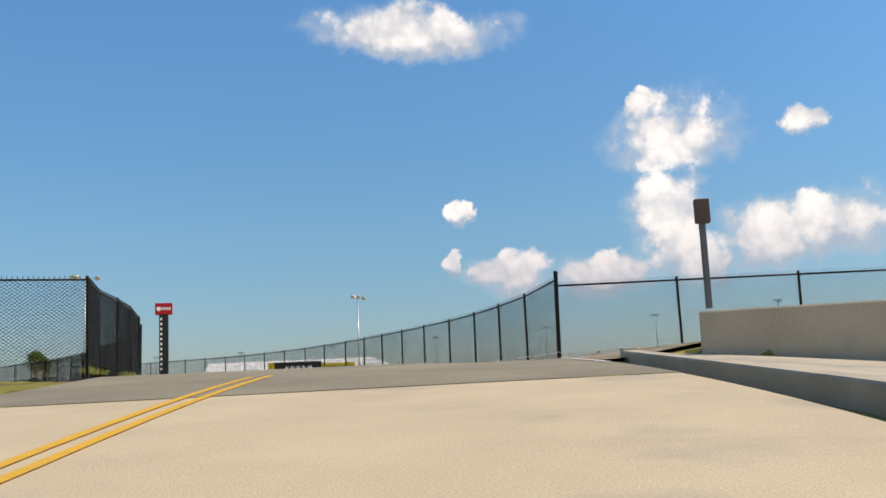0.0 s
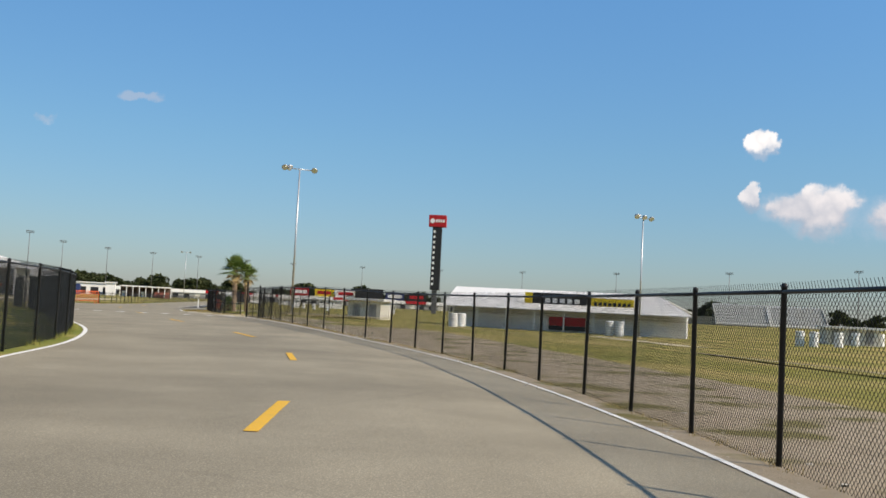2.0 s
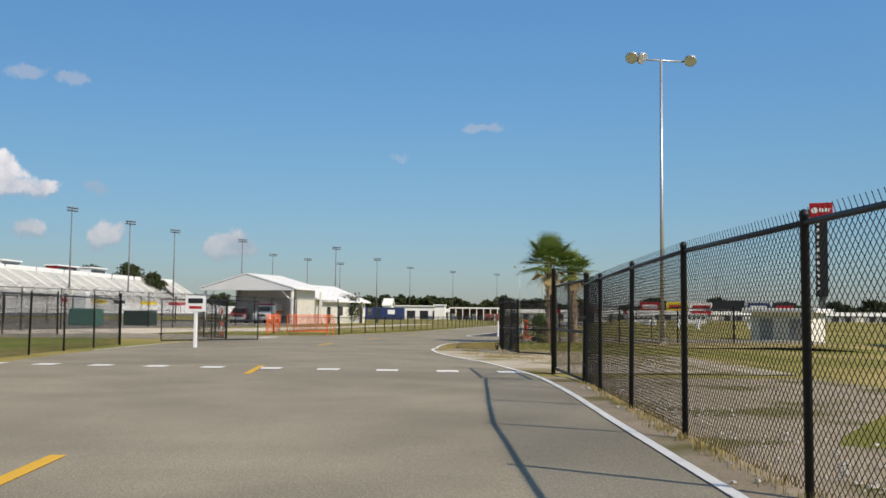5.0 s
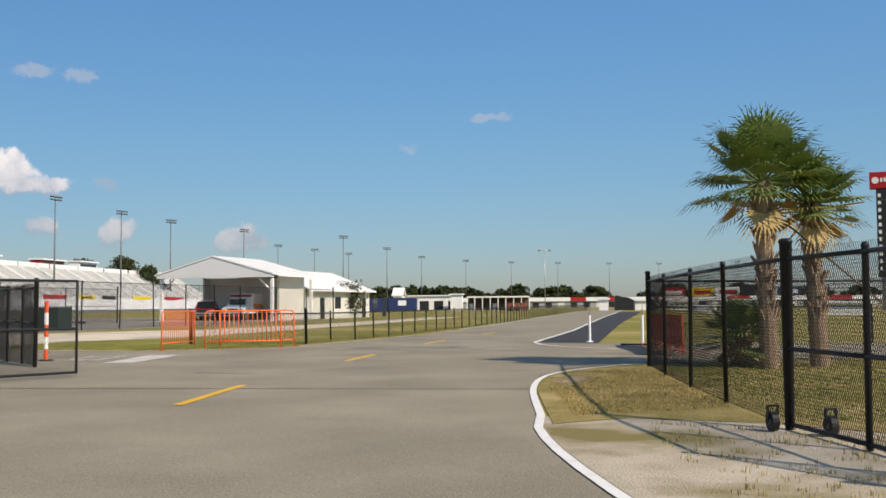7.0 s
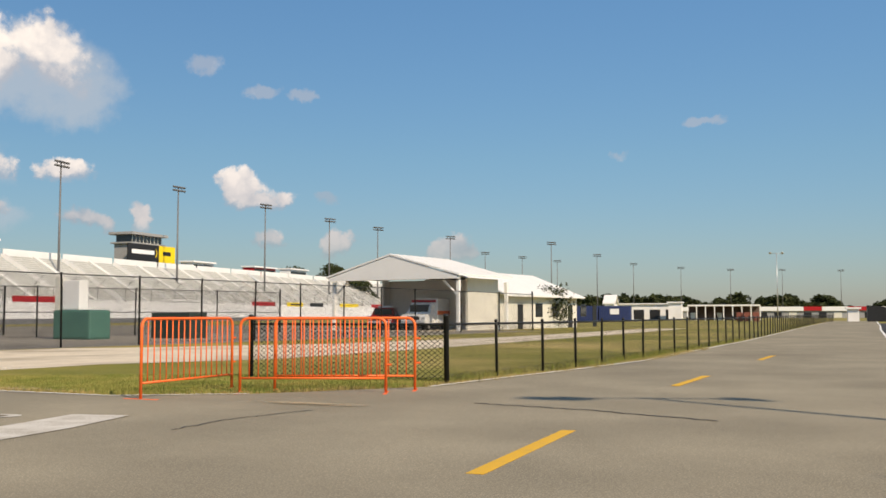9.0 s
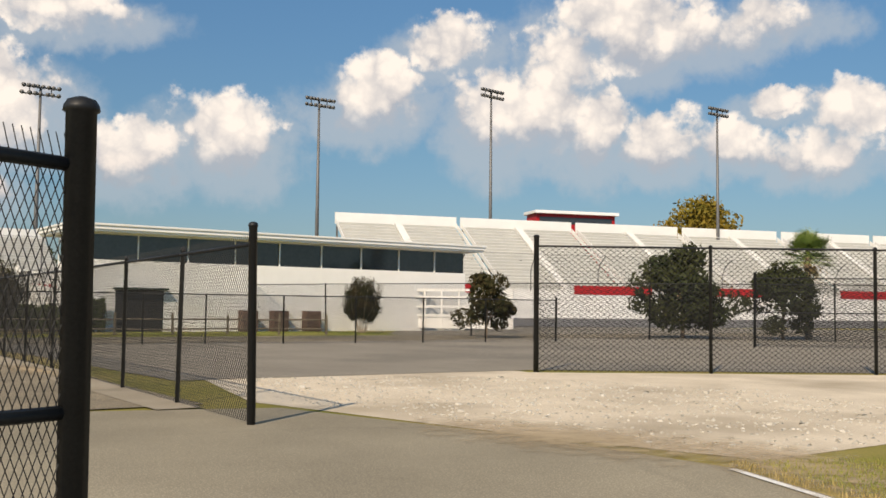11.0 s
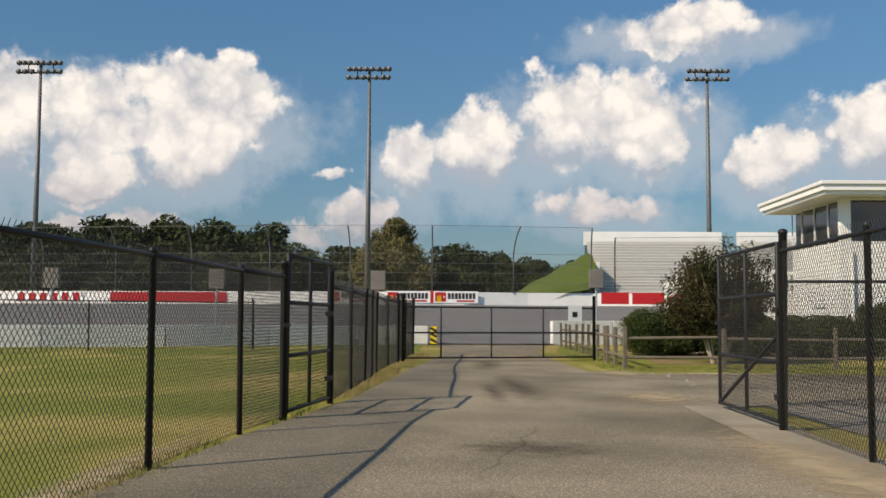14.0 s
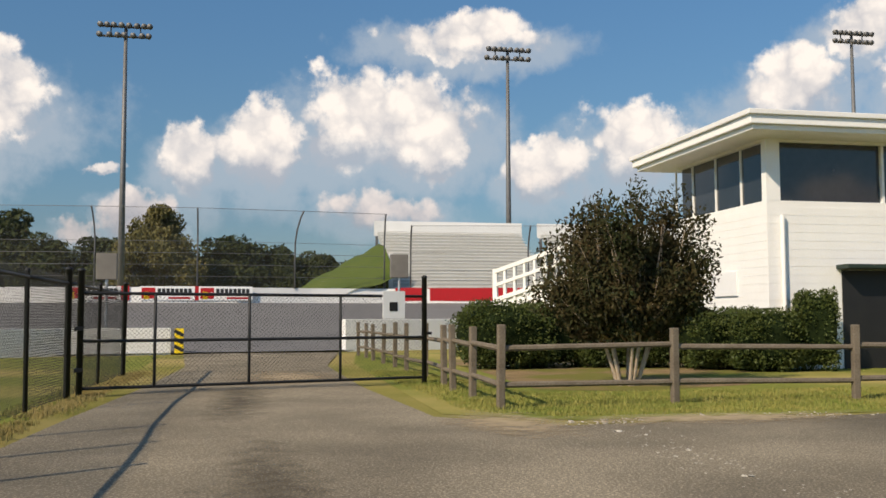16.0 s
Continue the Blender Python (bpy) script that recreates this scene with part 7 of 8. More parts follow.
def crape(m, h, label, seed, spread=1.25):
    """Multi-stemmed small tree: bare forked stems, upright leafy sprays."""
    rnd = random.Random(seed)
    th = thing("crape_myrtle", label, "tree", "garden shrubs", m)
    vs, fs = [], []
    for i in range(10):
        bm = bmesh.new()
        a = i * 0.63 + rnd.uniform(-0.2, 0.2)
        k1 = Vector((0.42 * math.cos(a), 0.42 * math.sin(a), 0.75 + rnd.uniform(-.1, .2)))
        tube(bm, (0.14 * math.cos(a), 0.14 * math.sin(a), -0.1), k1, 0.034, 0.026, 7)
        for j in range(9):
            b = a + rnd.uniform(-0.9, 0.9)
            rr = spread * rnd.uniform(0.35, 1.05)
            low = rnd.uniform(0.47, 0.66) if j > 5 else rnd.uniform(0.62, 1.0)
            rr = max(rr, 0.75 * spread) if j > 5 else rr
            top = Vector((rr * math.cos(b), rr * math.sin(b), h * low * (1.06 - 0.22 * rr / spread)))
            midp = k1.lerp(top, 0.5) + Vector((0.12 * math.cos(b), 0.12 * math.sin(b), 0))
            tube(bm, k1, midp, 0.024, 0.015, 5, caps=False); tube(bm, midp, top, 0.015, 0.005, 4, caps=False)
            for q in range(11):
                p = k1.lerp(top, 0.22 + 0.80 * q / 10) + Vector((rnd.gauss(0, 0.10), rnd.gauss(0, 0.10), rnd.gauss(0, 0.08)))
                leaf_cloud(vs, fs, p, (0.25, 0.25, 0.24), 52, 0.046, rnd, 0.3, -0.8)
        part("stem", bm, M_CSTEM, th, "smooth pale forked stem")
    part("foliage", mesh_raw("foliage", vs, fs, M_CRAPE), None, th, "dark green leaves turning red")
    return th


crape(lane_m(7.75, 40.3), 3.55, "multi-stemmed crape myrtle in the fenced garden", 4, 1.48)
crape(lane_m(28.0, 40.0), 3.2, "small multi-stemmed tree on the grass plot", 6, 1.0)
def hedge(x, y, rx, ry, h, seed, label, n=8500):
    """Clipped shrub: an even skin of small leaves over a core coloured as inner shade, flattened on top."""
    rnd = random.Random(seed)
    th = thing("hedge", label, "hedge", "hedges", lane_m(x, y, 0, rnd.uniform(-20, 20)))

    def skin(v, k):
        e = 0.62
        c = [math.copysign(abs(q) ** e, q) for q in v]
        bulge = k * (1 + 0.07 * math.sin(v.x * 6 + seed) + 0.06 * math.sin(v.y * 7 + v.z * 5))
        return Vector((c[0] * rx * bulge, c[1] * ry * bulge, max(0.0, h * 0.5 + c[2] * h * 0.5 * bulge)))
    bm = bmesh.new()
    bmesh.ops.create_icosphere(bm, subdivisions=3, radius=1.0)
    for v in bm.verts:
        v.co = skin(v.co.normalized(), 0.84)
    part("inner_mass", bm, M_HEDGESHADE, th, "core coloured near black for the shade between leaves")
    vs, fs = [], []
    for _ in range(n):
        v = Vector((rnd.gauss(0, 1), rnd.gauss(0, 1), rnd.gauss(0.1, 1))).normalized()
        p = skin(v, rnd.uniform(0.84, 1.03) + (0.06 if rnd.random() < 0.04 else 0))
        a = (v + Vector((rnd.gauss(0, 0.7), rnd.gauss(0, 0.7), rnd.gauss(0.2, 0.7)))).normalized()
        b = a.orthogonal().normalized()
        b = (b * math.cos(rnd.uniform(0, 6.28)) + a.cross(b) * math.sin(rnd.uniform(0, 6.28))).normalized()
        s = rnd.uniform(0.022, 0.048)
        k = len(vs)
        vs.extend((p - a * s, p + b * s * 0.5, p + a * s, p - b * s * 0.5)); fs.append((k, k + 1, k + 2, k + 3))
    part("foliage", mesh_raw("foliage", vs, fs, M_HEDGE), None, th)


for k, (x, y, rx, ry, h) in enumerate(((7.2, 46.8, 1.15, 1.2, 1.62), (8.7, 47.2, 1.2, 1.15, 1.58), (10.1, 46.9, 1.25, 1.1, 1.48), (11.3, 46.2, 1.2, 1.05, 1.45), (12.1, 45.0, 1.0, 0.9, 1.42), (12.6, 44.0, 0.85, 0.75, 1.38))):
    hedge(x, y, rx, ry, h, 40 + k, "rounded clipped green hedge beside the lane" if k < 2 else "clipped dense green hedge shrub before the building")
hedge(13.75, 43.8, 0.5, 0.48, 1.85, 49, "upright conical green shrub by the doorway", 4500)
shrub(-10.5, 108.0, 0, 2.6, 2.6, 2.2, 3500, 0.16, 50, M_LEAF, "dark round shrub at the shed's corner", group="yard shrubs")
shrub(-13.5, 105.0, 0, 2.0, 1.6, 1.0, 2200, 0.13, 51, M_LEAF, "low dark shrub beside the shed", group="yard shrubs")
tree("tree", "dark round tree in the yard behind the fence", 4.7, 2.7, 131, M_LEAF, 34, 240, 0.15, 0.2, pose(-51.7, 58.9, 0), "yard trees")
tree("tree", "dark round tree in the yard behind the fence", 3.9, 1.85, 132, M_LEAF, 28, 240, 0.13, 0.18, pose(-48.8, 63.1, 0), "yard trees")
tree("tree", "small dark shrub tree in the yard", 3.2, 1.5, 133, M_CRAPE, 16, 200, 0.12, 0.25, pose(-52.0, 47.5, 0), "yard trees")
palm(6.2, 22.9, 0.6, 1.2, 17, "low bushy fan palm at the foot of the palms", (0, 0), 40)
p1 = palm(-49.0, 65.0, 4.4, 1.9, 21, "cabbage palm in the yard behind the fence")
copy_thing(p1, pose(-43.0, 70.0, -0.3, 0, 0, 60))
shrub(-20.9, -60.0, 0, 1.0, 1.0, 0.9, 1500, 0.1, 53, M_LEAF, "small green bush behind the ramp fence", group="yard shrubs")

# ---------------------------------------------------------------- tunnel ramp walls
def ramp_wall(pts, tops, base_drop, width, label):
    th = thing("ramp_wall", label, "wall", "ramp walls")
    bm = bmesh.new()
    prev = None
    for i, ((x, y), zt) in enumerate(zip(pts, tops)):
        d = (Vector(pts[min(i + 1, len(pts) - 1)]) - Vector(pts[max(i - 1, 0)])).normalized()
        n = Vector((-d.y, d.x)) * width / 2
        zb = min(road_z(x, y), 0) - base_drop
        ring = [bm.verts.new((x + s * n.x, y + s * n.y, z)) for s, z in ((1, zb), (1, zt - 0.03), (0.85, zt), (-0.85, zt), (-1, zt - 0.03), (-1, zb))]
        if prev:
            for k in range(5):
                bm.faces.new((prev[k], prev[k + 1], ring[k + 1], ring[k]))
        else:
            bm.faces.new(ring)
        prev = ring
    bm.faces.new(prev[::-1])
    part("wall_body", bm, M_CONC, th)
    return th


RW = [(-10.56, -79.69), (-12.56, -82.91), (-14.77, -86.42), (-18.69, -91.95), (-24.71, -99.68), (-31.74, -107.71)]
loft("ramp_apron", [(-9.75, -78.4)] + RW, [(-9.1, -79.3), (-10.2, -80.95), (-8.6, -83.4), (-6.9, -85.9), (-5.2, -88.4), (-10.0, -97.0), (-22.0, -110.0)], apron_z, 0.0, M_CONC, "grey concrete ledge beside the tunnel parapet", "pavement", 8, 40)
ramp_wall(RW, (-0.15, -0.42, -0.72, -1.2, -1.9, -2.6), 0.6, 0.35, "low sloping concrete kerb wall beside the ramp")
ramp_wall([(-10.35, -81.1), (-8.64, -83.56), (-6.93, -86.02), (-5.22, -88.48)], (0.42, 0.42, 0.42, 0.42), 1.1, 0.3, "concrete headwall parapet above the tunnel")
LWALL = [(-31.28, -89.24), (-34.49, -93.25), (-37.7, -97.27), (-44.73, -105.71)]
ramp_wall(LWALL, (-0.9, 0.05, 0.05, 0.05), 0.8, 0.4, "pale concrete wall on the ramp's western side")
sg = thing("signal_post", "grey steel post with a dark signal box on the parapet", "signal", m=pose(-10.2, -81.2, 0.47, 0, 1.5, 50))
bm = bmesh.new(); box(bm, -0.05, 0.05, -0.05, 0.05, 0, 1.85, 0.01); part("post", bm, M_GALVDARK, sg)
bm = bmesh.new(); box(bm, -0.16, 0.02, -0.12, 0.12, 1.45, 1.86, 0.015); part("signal_box", bm, M_BROWN, sg, "dark weathered signal box")

# ---------------------------------------------------------------- east field
def pylon():
    th = thing("scoring_pylon", "tall black scoring pylon with a red sign on top", "pylon", m=pose(100.2, 221.5, -0.75, 0, 0, -24))
    bm = bmesh.new(); box(bm, -0.8, 0.8, -0.8, 0.8, 0, 8.5); part("mast", bm, M_GALVDARK, th)
    bm = bmesh.new(); box(bm, -1.45, 1.45, -1.45, 1.45, 7.5, 27.3, 0.05); part("display_tower", bm, M_BLK, th, "black number display shaft")
    for i in range(11):
        bm = bmesh.new(); box(bm, -1.1, -0.5, -1.5, -1.46, 9.0 + i * 1.65, 9.8 + i * 1.65); part("number_bar", bm, M_WHITE, th)
    bm = bmesh.new(); box(bm, -2.75, 2.75, -1.6, 1.6, 27.5, 31.2, 0.08); sgn = part("sign_box", bm, M_RED, th, "red sign box")
    bm = bmesh.new(); tube(bm, (-1.55, -1.60, 29.3), (-1.55, -1.66, 29.3), 0.75, n=20); part("emblem", bm, M_WHITE, sgn)
    for k in range(4):
        bm = bmesh.new(); box(bm, -0.55 + k * 0.75, -0.05 + k * 0.75, -1.66, -1.61, 28.9, 29.8); part("letter_bar", bm, M_WHITE, sgn)


pylon()


def barn():
    """Long white-roofed garage with a banner across its roof edge."""
    a, b = Vector((35.0, 40.6)), Vector((56.6, 24.64))
    ln = (b - a).length
    th = thing("garage_building", "long white garage with a banner along its eaves", "building", m=pose(a.x, a.y, -0.8, 0, 0, between(a, b)))
    d, he, hr = 9.0, 2.75, 4.75
    bm = bmesh.new()
    v = [bm.verts.new((x - (hip if z > 4.0 else 0.0), y, z)) for x, hip in ((-0.8, 0.0), (ln + 0.8, 4.2)) for y, z in ((-1.6, he - 0.35), (d / 2, hr), (d + 0.6, he), (d + 0.6, he + 0.1), (d / 2, hr + 0.1), (-1.6, he - 0.25))]
    for i in range(6):
        j = (i + 1) % 6
        bm.faces.new((v[i], v[j], v[j + 6], v[i + 6]))
    bm.faces.new(v[:6][::-1]); bm.faces.new(v[6:])
    rf = part("roof", bm, M_ROOF, th, "white ribbed metal roof")
    bm = bmesh.new()
    for i in range(28):
        x = -0.6 + (ln + 1.2) * i / 27
        tube(bm, (min(x, ln - 3.4), d / 2, hr + 0.11), (x, -1.6, he - 0.24), 0.025, n=4)
    part("ribs", bm, M_ROOF, rf)
    bm = bmesh.new(); box(bm, 0, ln, 0.4, d, 0, he - 0.05); part("wall", bm, M_WALLW, th, "white wall")
    # the eaves' shade on the wall, added as a closed grey strip
    bm = bmesh.new(); box(bm, 0.2, ln - 0.2, 0.3, 0.395, 1.75, he - 0.1); part("shadow_band", bm, M_DARKIN, th, "grey strip coloured as the shade below the eaves")
    for i in range(9):
        bm = bmesh.new(); box(bm, i * ln / 8 - 0.08, i * ln / 8 + 0.08, -1.3, -1.14, 0, he - 0.3); part("post", bm, M_ROOF, th)
    bm = bmesh.new(); box(bm, 11.5, 15.7, 0.25, 0.36, 0.75, 1.75); part("banner_red", bm, M_RED, th, "red banner")
    bm = bmesh.new(); box(bm, 11.5, 15.7, 0.2, 0.36, 0.25, 0.74); part("banner_black", bm, M_BLK, th, "black banner")
    return th


barn()
bn = thing("roof_banner", "black and yellow banner standing on the garage roof", "banner", m=pose(35.0, 40.6, -0.8, 0, 0, between((35.0, 40.6), (59.5, 22.5))))
bm = bmesh.new(); box(bm, 9.5, 16.3, 0.2, 0.3, 2.85, 4.45); part("black_panel", bm, M_BLK, bn, "black panel")
bm = bmesh.new(); box(bm, 16.302, 21.1, 0.2, 0.3, 2.85, 4.1); part("yellow_panel", bm, M_YEL, bn, "yellow panel")
bm = bmesh.new(); box(bm, 8.6, 9.498, 0.2, 0.3, 2.9, 4.45); part("yellow_end", bm, M_YEL, bn)
for k in range(5):
    bm = bmesh.new(); box(bm, 11.0 + k * 0.85, 11.55 + k * 0.85, 0.14, 0.19, 3.35, 3.85); part("letter_bar", bm, M_WHITE, bn)
for k in range(8):
    bm = bmesh.new(); box(bm, 16.6 + k * 0.54, 16.95 + k * 0.54, 0.14, 0.19, 3.25, 3.65); part("letter_bar", bm, M_BLK, bn)


def drum(x, y, z, label="white plastic drum standing on the grass", s=1.0):
    bm = bmesh.new()
    prof = [(0.29, 0), (0.31, 0.05), (0.30, 0.3), (0.33, 0.34), (0.30, 0.38), (0.30, 0.65), (0.33, 0.69), (0.30, 0.73), (0.31, 1.0), (0.27, 1.05)]
    lathe(bm, [(r * s, z0 * s) for r, z0 in prof], 14)
    return tagged(part("drum", bm, M_WHITE, m=pose(x, y, z)), label, "drum", "white drums")


d0 = drum(31.0, 30.0, -0.75, s=1.5)
rw = random.Random(3)
for x, y in ((33.2, 33.5), (46.5, 24.0), (47.3, 23.3), (63.5, 14.5), (64.5, 13.6), (75.0, 2.0), (86.0, -8.0), (33.8, 34.5), (90.0, 30.0), (98.0, 22.0), (80.0, 24.0), (108.0, 12.0), (112.0, -4.0), (120.0, -12.0), (70.0, 16.0), (96.0, -16.0), (101.0, -20.0)):
    copy_thing(d0, pose(x, y, -0.75, 0, 0, rw.uniform(0, 90)))
d1 = drum(36.1, 104.0, field_z(36.1, 104.0), "white plastic barrel in a row on the grass")
for x, y in resample(smooth_line([(36.1, 104.0), (34.6, 114.0), (35.1, 127.0), (39.5, 152.0), (46.7, 184.0)], 6), 14)[1:]:
    copy_thing(d1, pose(x, y, field_z(x, y), 0, 0, rw.uniform(0, 90)))


def hut(x, y, w, d, h, turn, label, z=-0.75):
    th = thing("small_building", label, "building", "field huts", pose(x, y, z, 0, 0, turn))
    bm = bmesh.new(); box(bm, -w / 2, w / 2, -d / 2, d / 2, 0, h); part("wall", bm, M_SIDING, th)
    bm = bmesh.new(); box(bm, -w / 2 - 0.5, w / 2 + 0.5, -d / 2 - 0.5, d / 2 + 0.5, h, h + 0.3, 0.05); part("roof", bm, M_ROOF, th, "flat white roof")
    for k in range(int(w / 2)):
        bm = bmesh.new(); box(bm, -w / 2 + 0.6 + k * 2, -w / 2 + 1.5 + k * 2, -d / 2 - 0.03, -d / 2 + 0.02, 0.2, 2.0); part("door", bm, M_GREY, th)
    return th


hut(85.0, 30.2, 6.3, 5.0, 2.0, -33, "low white hut on the field")
hut(135.0, -20.0, 16.0, 8.0, 3.0, -45, "low white hut on the field")
hut(26.0, 44.5, 4.0, 4.0, 2.4, -35, "grey shed beside the garage")
# far stands on the back straight
grandstand((221.0, 240.0), (256.0, 219.0), "far grey grandstand across the track", rows=14, depth=14.0, z0=0.5, z1=8.0, lip=0.6)
# this stand faces away from the sun; its dark colour carries that shade
DARK = [(233.0, 150.0), (260.0, 133.5), (287.0, 117.0), (318.0, 95.0), (350.0, 70.0), (385.0, 40.0), (420.0, 5.0)]
for k, (a, b) in enumerate(zip(DARK, DARK[1:])):
    grandstand(a, b, "far grey grandstand with its shade put into a dark colour", rows=14, depth=15.0, z0=1.0, z1=8.0 + 0.6 * k, lip=0.5, seat=M_SEATSHADE)
th = thing("press_box", "small dark press box on the far grandstand", "building", "suite boxes", pose(252.0, 150.0, 7.5, 0, 0, -32))
bm = bmesh.new(); box(bm, -5, 5, 0, 5, -7, 2.2); part("body", bm, M_GREY, th)
bm = bmesh.new(); box(bm, -6, 6, -0.6, 5.4, 2.2, 2.8, 0.05); part("roof", bm, M_WHITE, th)
th = thing("field_shelter", "open field shelter with a flat white roof", "building", m=pose(63.7, -15.7, -0.75, 0, 0, -33))
bm = bmesh.new(); box(bm, -4.2, 4.2, -2.2, 2.2, 2.35, 2.6, 0.04); part("roof", bm, M_ROOF, th, "flat white roof sheet")
bm = bmesh.new(); box(bm, 0.6, 3.4, -1.6, 1.8, 0, 2.35); part("store", bm, M_WALLW, th, "white store box")
bm = bmesh.new(); box(bm, -3.8, 0.58, 1.5, 1.7, 0, 2.35); part("back_wall", bm, M_GREY, th, "dark grey back wall")
for x in (-3.9, -1.7, 3.9):
    bm = bmesh.new(); box(bm, x - 0.07, x + 0.07, -2.0, -1.86, 0, 2.35); part("post", bm, M_ROOF, th, "white post")
for x, y, h, s in ((-142.0, 390.0, 20.0, 8.0), (-127.0, 392.0, 21.0, 9.0), (-117.0, 392.0, 17.0, 7.0)):
    tree("tree", "dark round tree behind the grandstand", h, s, int(-x), M_LEAFFAR, 30, 110, 0.6, 0.25, pose(x, y, 0), "trees behind the grandstand")
for x, h in ((-100, 16), (-84, 18), (-70, 17.5), (-56, 19), (-42, 19), (-28, 19), (-14, 19), (0, 18), (12, 17), (36, 13.5), (58, 13), (92, 14.5), (99, 15), (126, 12), (134, 12), (152, 14), (188, 11), (200, 11.5)):
    c = copy_thing(far[abs(x) % 3], pose(x, 915.0, 0, 0, 0, x * 7.0))
    c.scale = (h / 13.0, h / 13.0, h / 13.0)
# far turn wall with billboards and lorries
FT = [(70.0, 560.0), (110.0, 560.0), (160.0, 545.0), (215.0, 515.0), (265.0, 470.0), (305.0, 410.0), (335.0, 350.0)]
ft = thing("turn_wall", "pale far wall of the track's other turn", "wall")
for a, b in zip(FT, FT[1:]):
    bm = bmesh.new(); box(bm, 0, math.dist(a, b), -0.2, 0.2, 0, 4.6); part("wall_block", bm, M_CONC, ft, m=pose(a[0], a[1], -0.5, 0, 0, between(a, b)))


def billboard(x, y, z, w, h, mm, turn, label, mark=None):
    th = thing("billboard", label, "billboard", "far billboards", pose(x, y, 0, 0, 0, turn))
    bm = bmesh.new(); box(bm, -w / 2, w / 2, -0.2, 0.2, z, z + h); part("board", bm, mm, th)
    bm = bmesh.new()
    for s in (-0.35, 0.35):
        box(bm, s * w - 0.2, s * w + 0.2, 0.2, 0.6, -0.5, z + h)
    part("legs", bm, M_GALVDARK, th)
    if mark:
        bm = bmesh.new(); box(bm, -w * 0.36, w * 0.36, -0.28, -0.21, z + h * 0.32, z + h * 0.7); part("letter_bar", bm, mark, th)


for x, y, w, h, mm, mk, lab in ((131.0, 550.0, 12.0, 5.6, M_RED, M_WHITE, "red billboard on the far wall"), (146.0, 546.0, 12.3, 5.6, M_YEL, M_RED, "yellow billboard on the far wall"), (158.8, 541.0, 13.4, 5.6, M_WHITE, M_RED, "white billboard with a red letter row"),
                                (172.6, 534.5, 18.0, 6.8, M_BLK, None, "black screen board on the far wall"), (186.5, 524.0, 12.0, 5.4, M_BLUE, M_WHITE, "dark blue billboard on the far wall"), (198.0, 515.0, 12.3, 5.4, M_BLK, M_RED, "black billboard with a red mark")):
    billboard(x, y, 4.2, w, h, mm, -15 if x < 200 else -35, lab, mk)


def lorry(m, label):
    th = thing("lorry", label, "lorry", "far lorries", m)
    bm = bmesh.new(); box(bm, -6, 4, -1.25, 1.25, 1.0, 4.0, 0.06); part("trailer", bm, M_CARWHITE, th, "white trailer")
    bm = bmesh.new(); box(bm, 4.3, 6.4, -1.2, 1.2, 0.6, 3.2, 0.15); part("cab", bm, M_CARWHITE, th, "white cab")
    for i in range(4):
        bm = bmesh.new(); box(bm, -5 + i * 2.3, -3.6 + i * 2.3, -1.28, -1.24, 1.9, 3.0); part("panel", bm, M_BLK, th)
    for x in (-4.5, -3.3, 5.2):
        bm = bmesh.new(); tube(bm, (x, -1.25, 0.5), (x, 1.25, 0.5), 0.5, n=14); part("wheels", bm, M_RUBBER, th)
    return th


l0 = lorry(pose(122.0, 500.0, -0.5, 0, 0, -8), "white lorry parked before the far wall")
for x, y, t in ((150.0, 492.0, -10), (178.0, 480.0, -20), (195.0, 470.0, -20), (100.0, 505.0, -5)):
    copy_thing(l0, pose(x, y, -0.5, 0, 0, t))
# garages, containers and pavilion beyond the shed
def low_building(x, y, w, d, h, turn, label, roof_label="low white roof", openings=0, hole=(0.8, 0.7), zo=1.6, z=0.0, gable=0.0):
    th = thing("small_building", label, "building", "infield buildings", pose(x, y, z, 0, 0, turn))
    bm = bmesh.new(); box(bm, -w / 2, w / 2, -d / 2, d / 2, 0, h); part("wall", bm, M_WALLW, th)
    bm = bmesh.new()
    v = [bm.verts.new((sx * (w / 2 + 0.3), sy, q)) for sx in (-1, 1) for sy, q in ((-d / 2 - 0.4, h), (0, h + max(gable, 0.05)), (d / 2 + 0.4, h), (d / 2 + 0.4, h + 0.25), (0, h + gable + 0.3), (-d / 2 - 0.4, h + 0.25))]
    for i in range(6):
        bm.faces.new((v[i], v[(i + 1) % 6], v[(i + 1) % 6 + 6], v[i + 6]))
    bm.faces.new(v[:6][::-1]); bm.faces.new(v[6:])
    part("roof", bm, M_ROOF, th, roof_label)
    # bays and openings are black panels on the wall, coloured as unlit insides
    for k in range(openings):
        cx = -w / 2 + w * (k + 0.5) / openings
        bm = bmesh.new(); box(bm, cx - hole[0] / 2, cx + hole[0] / 2, -d / 2 - 0.03, -d / 2 + 0.05, zo, zo + hole[1]); part("opening", bm, M_BLK, th, "black panel standing in for the shade inside an opening")
    return th


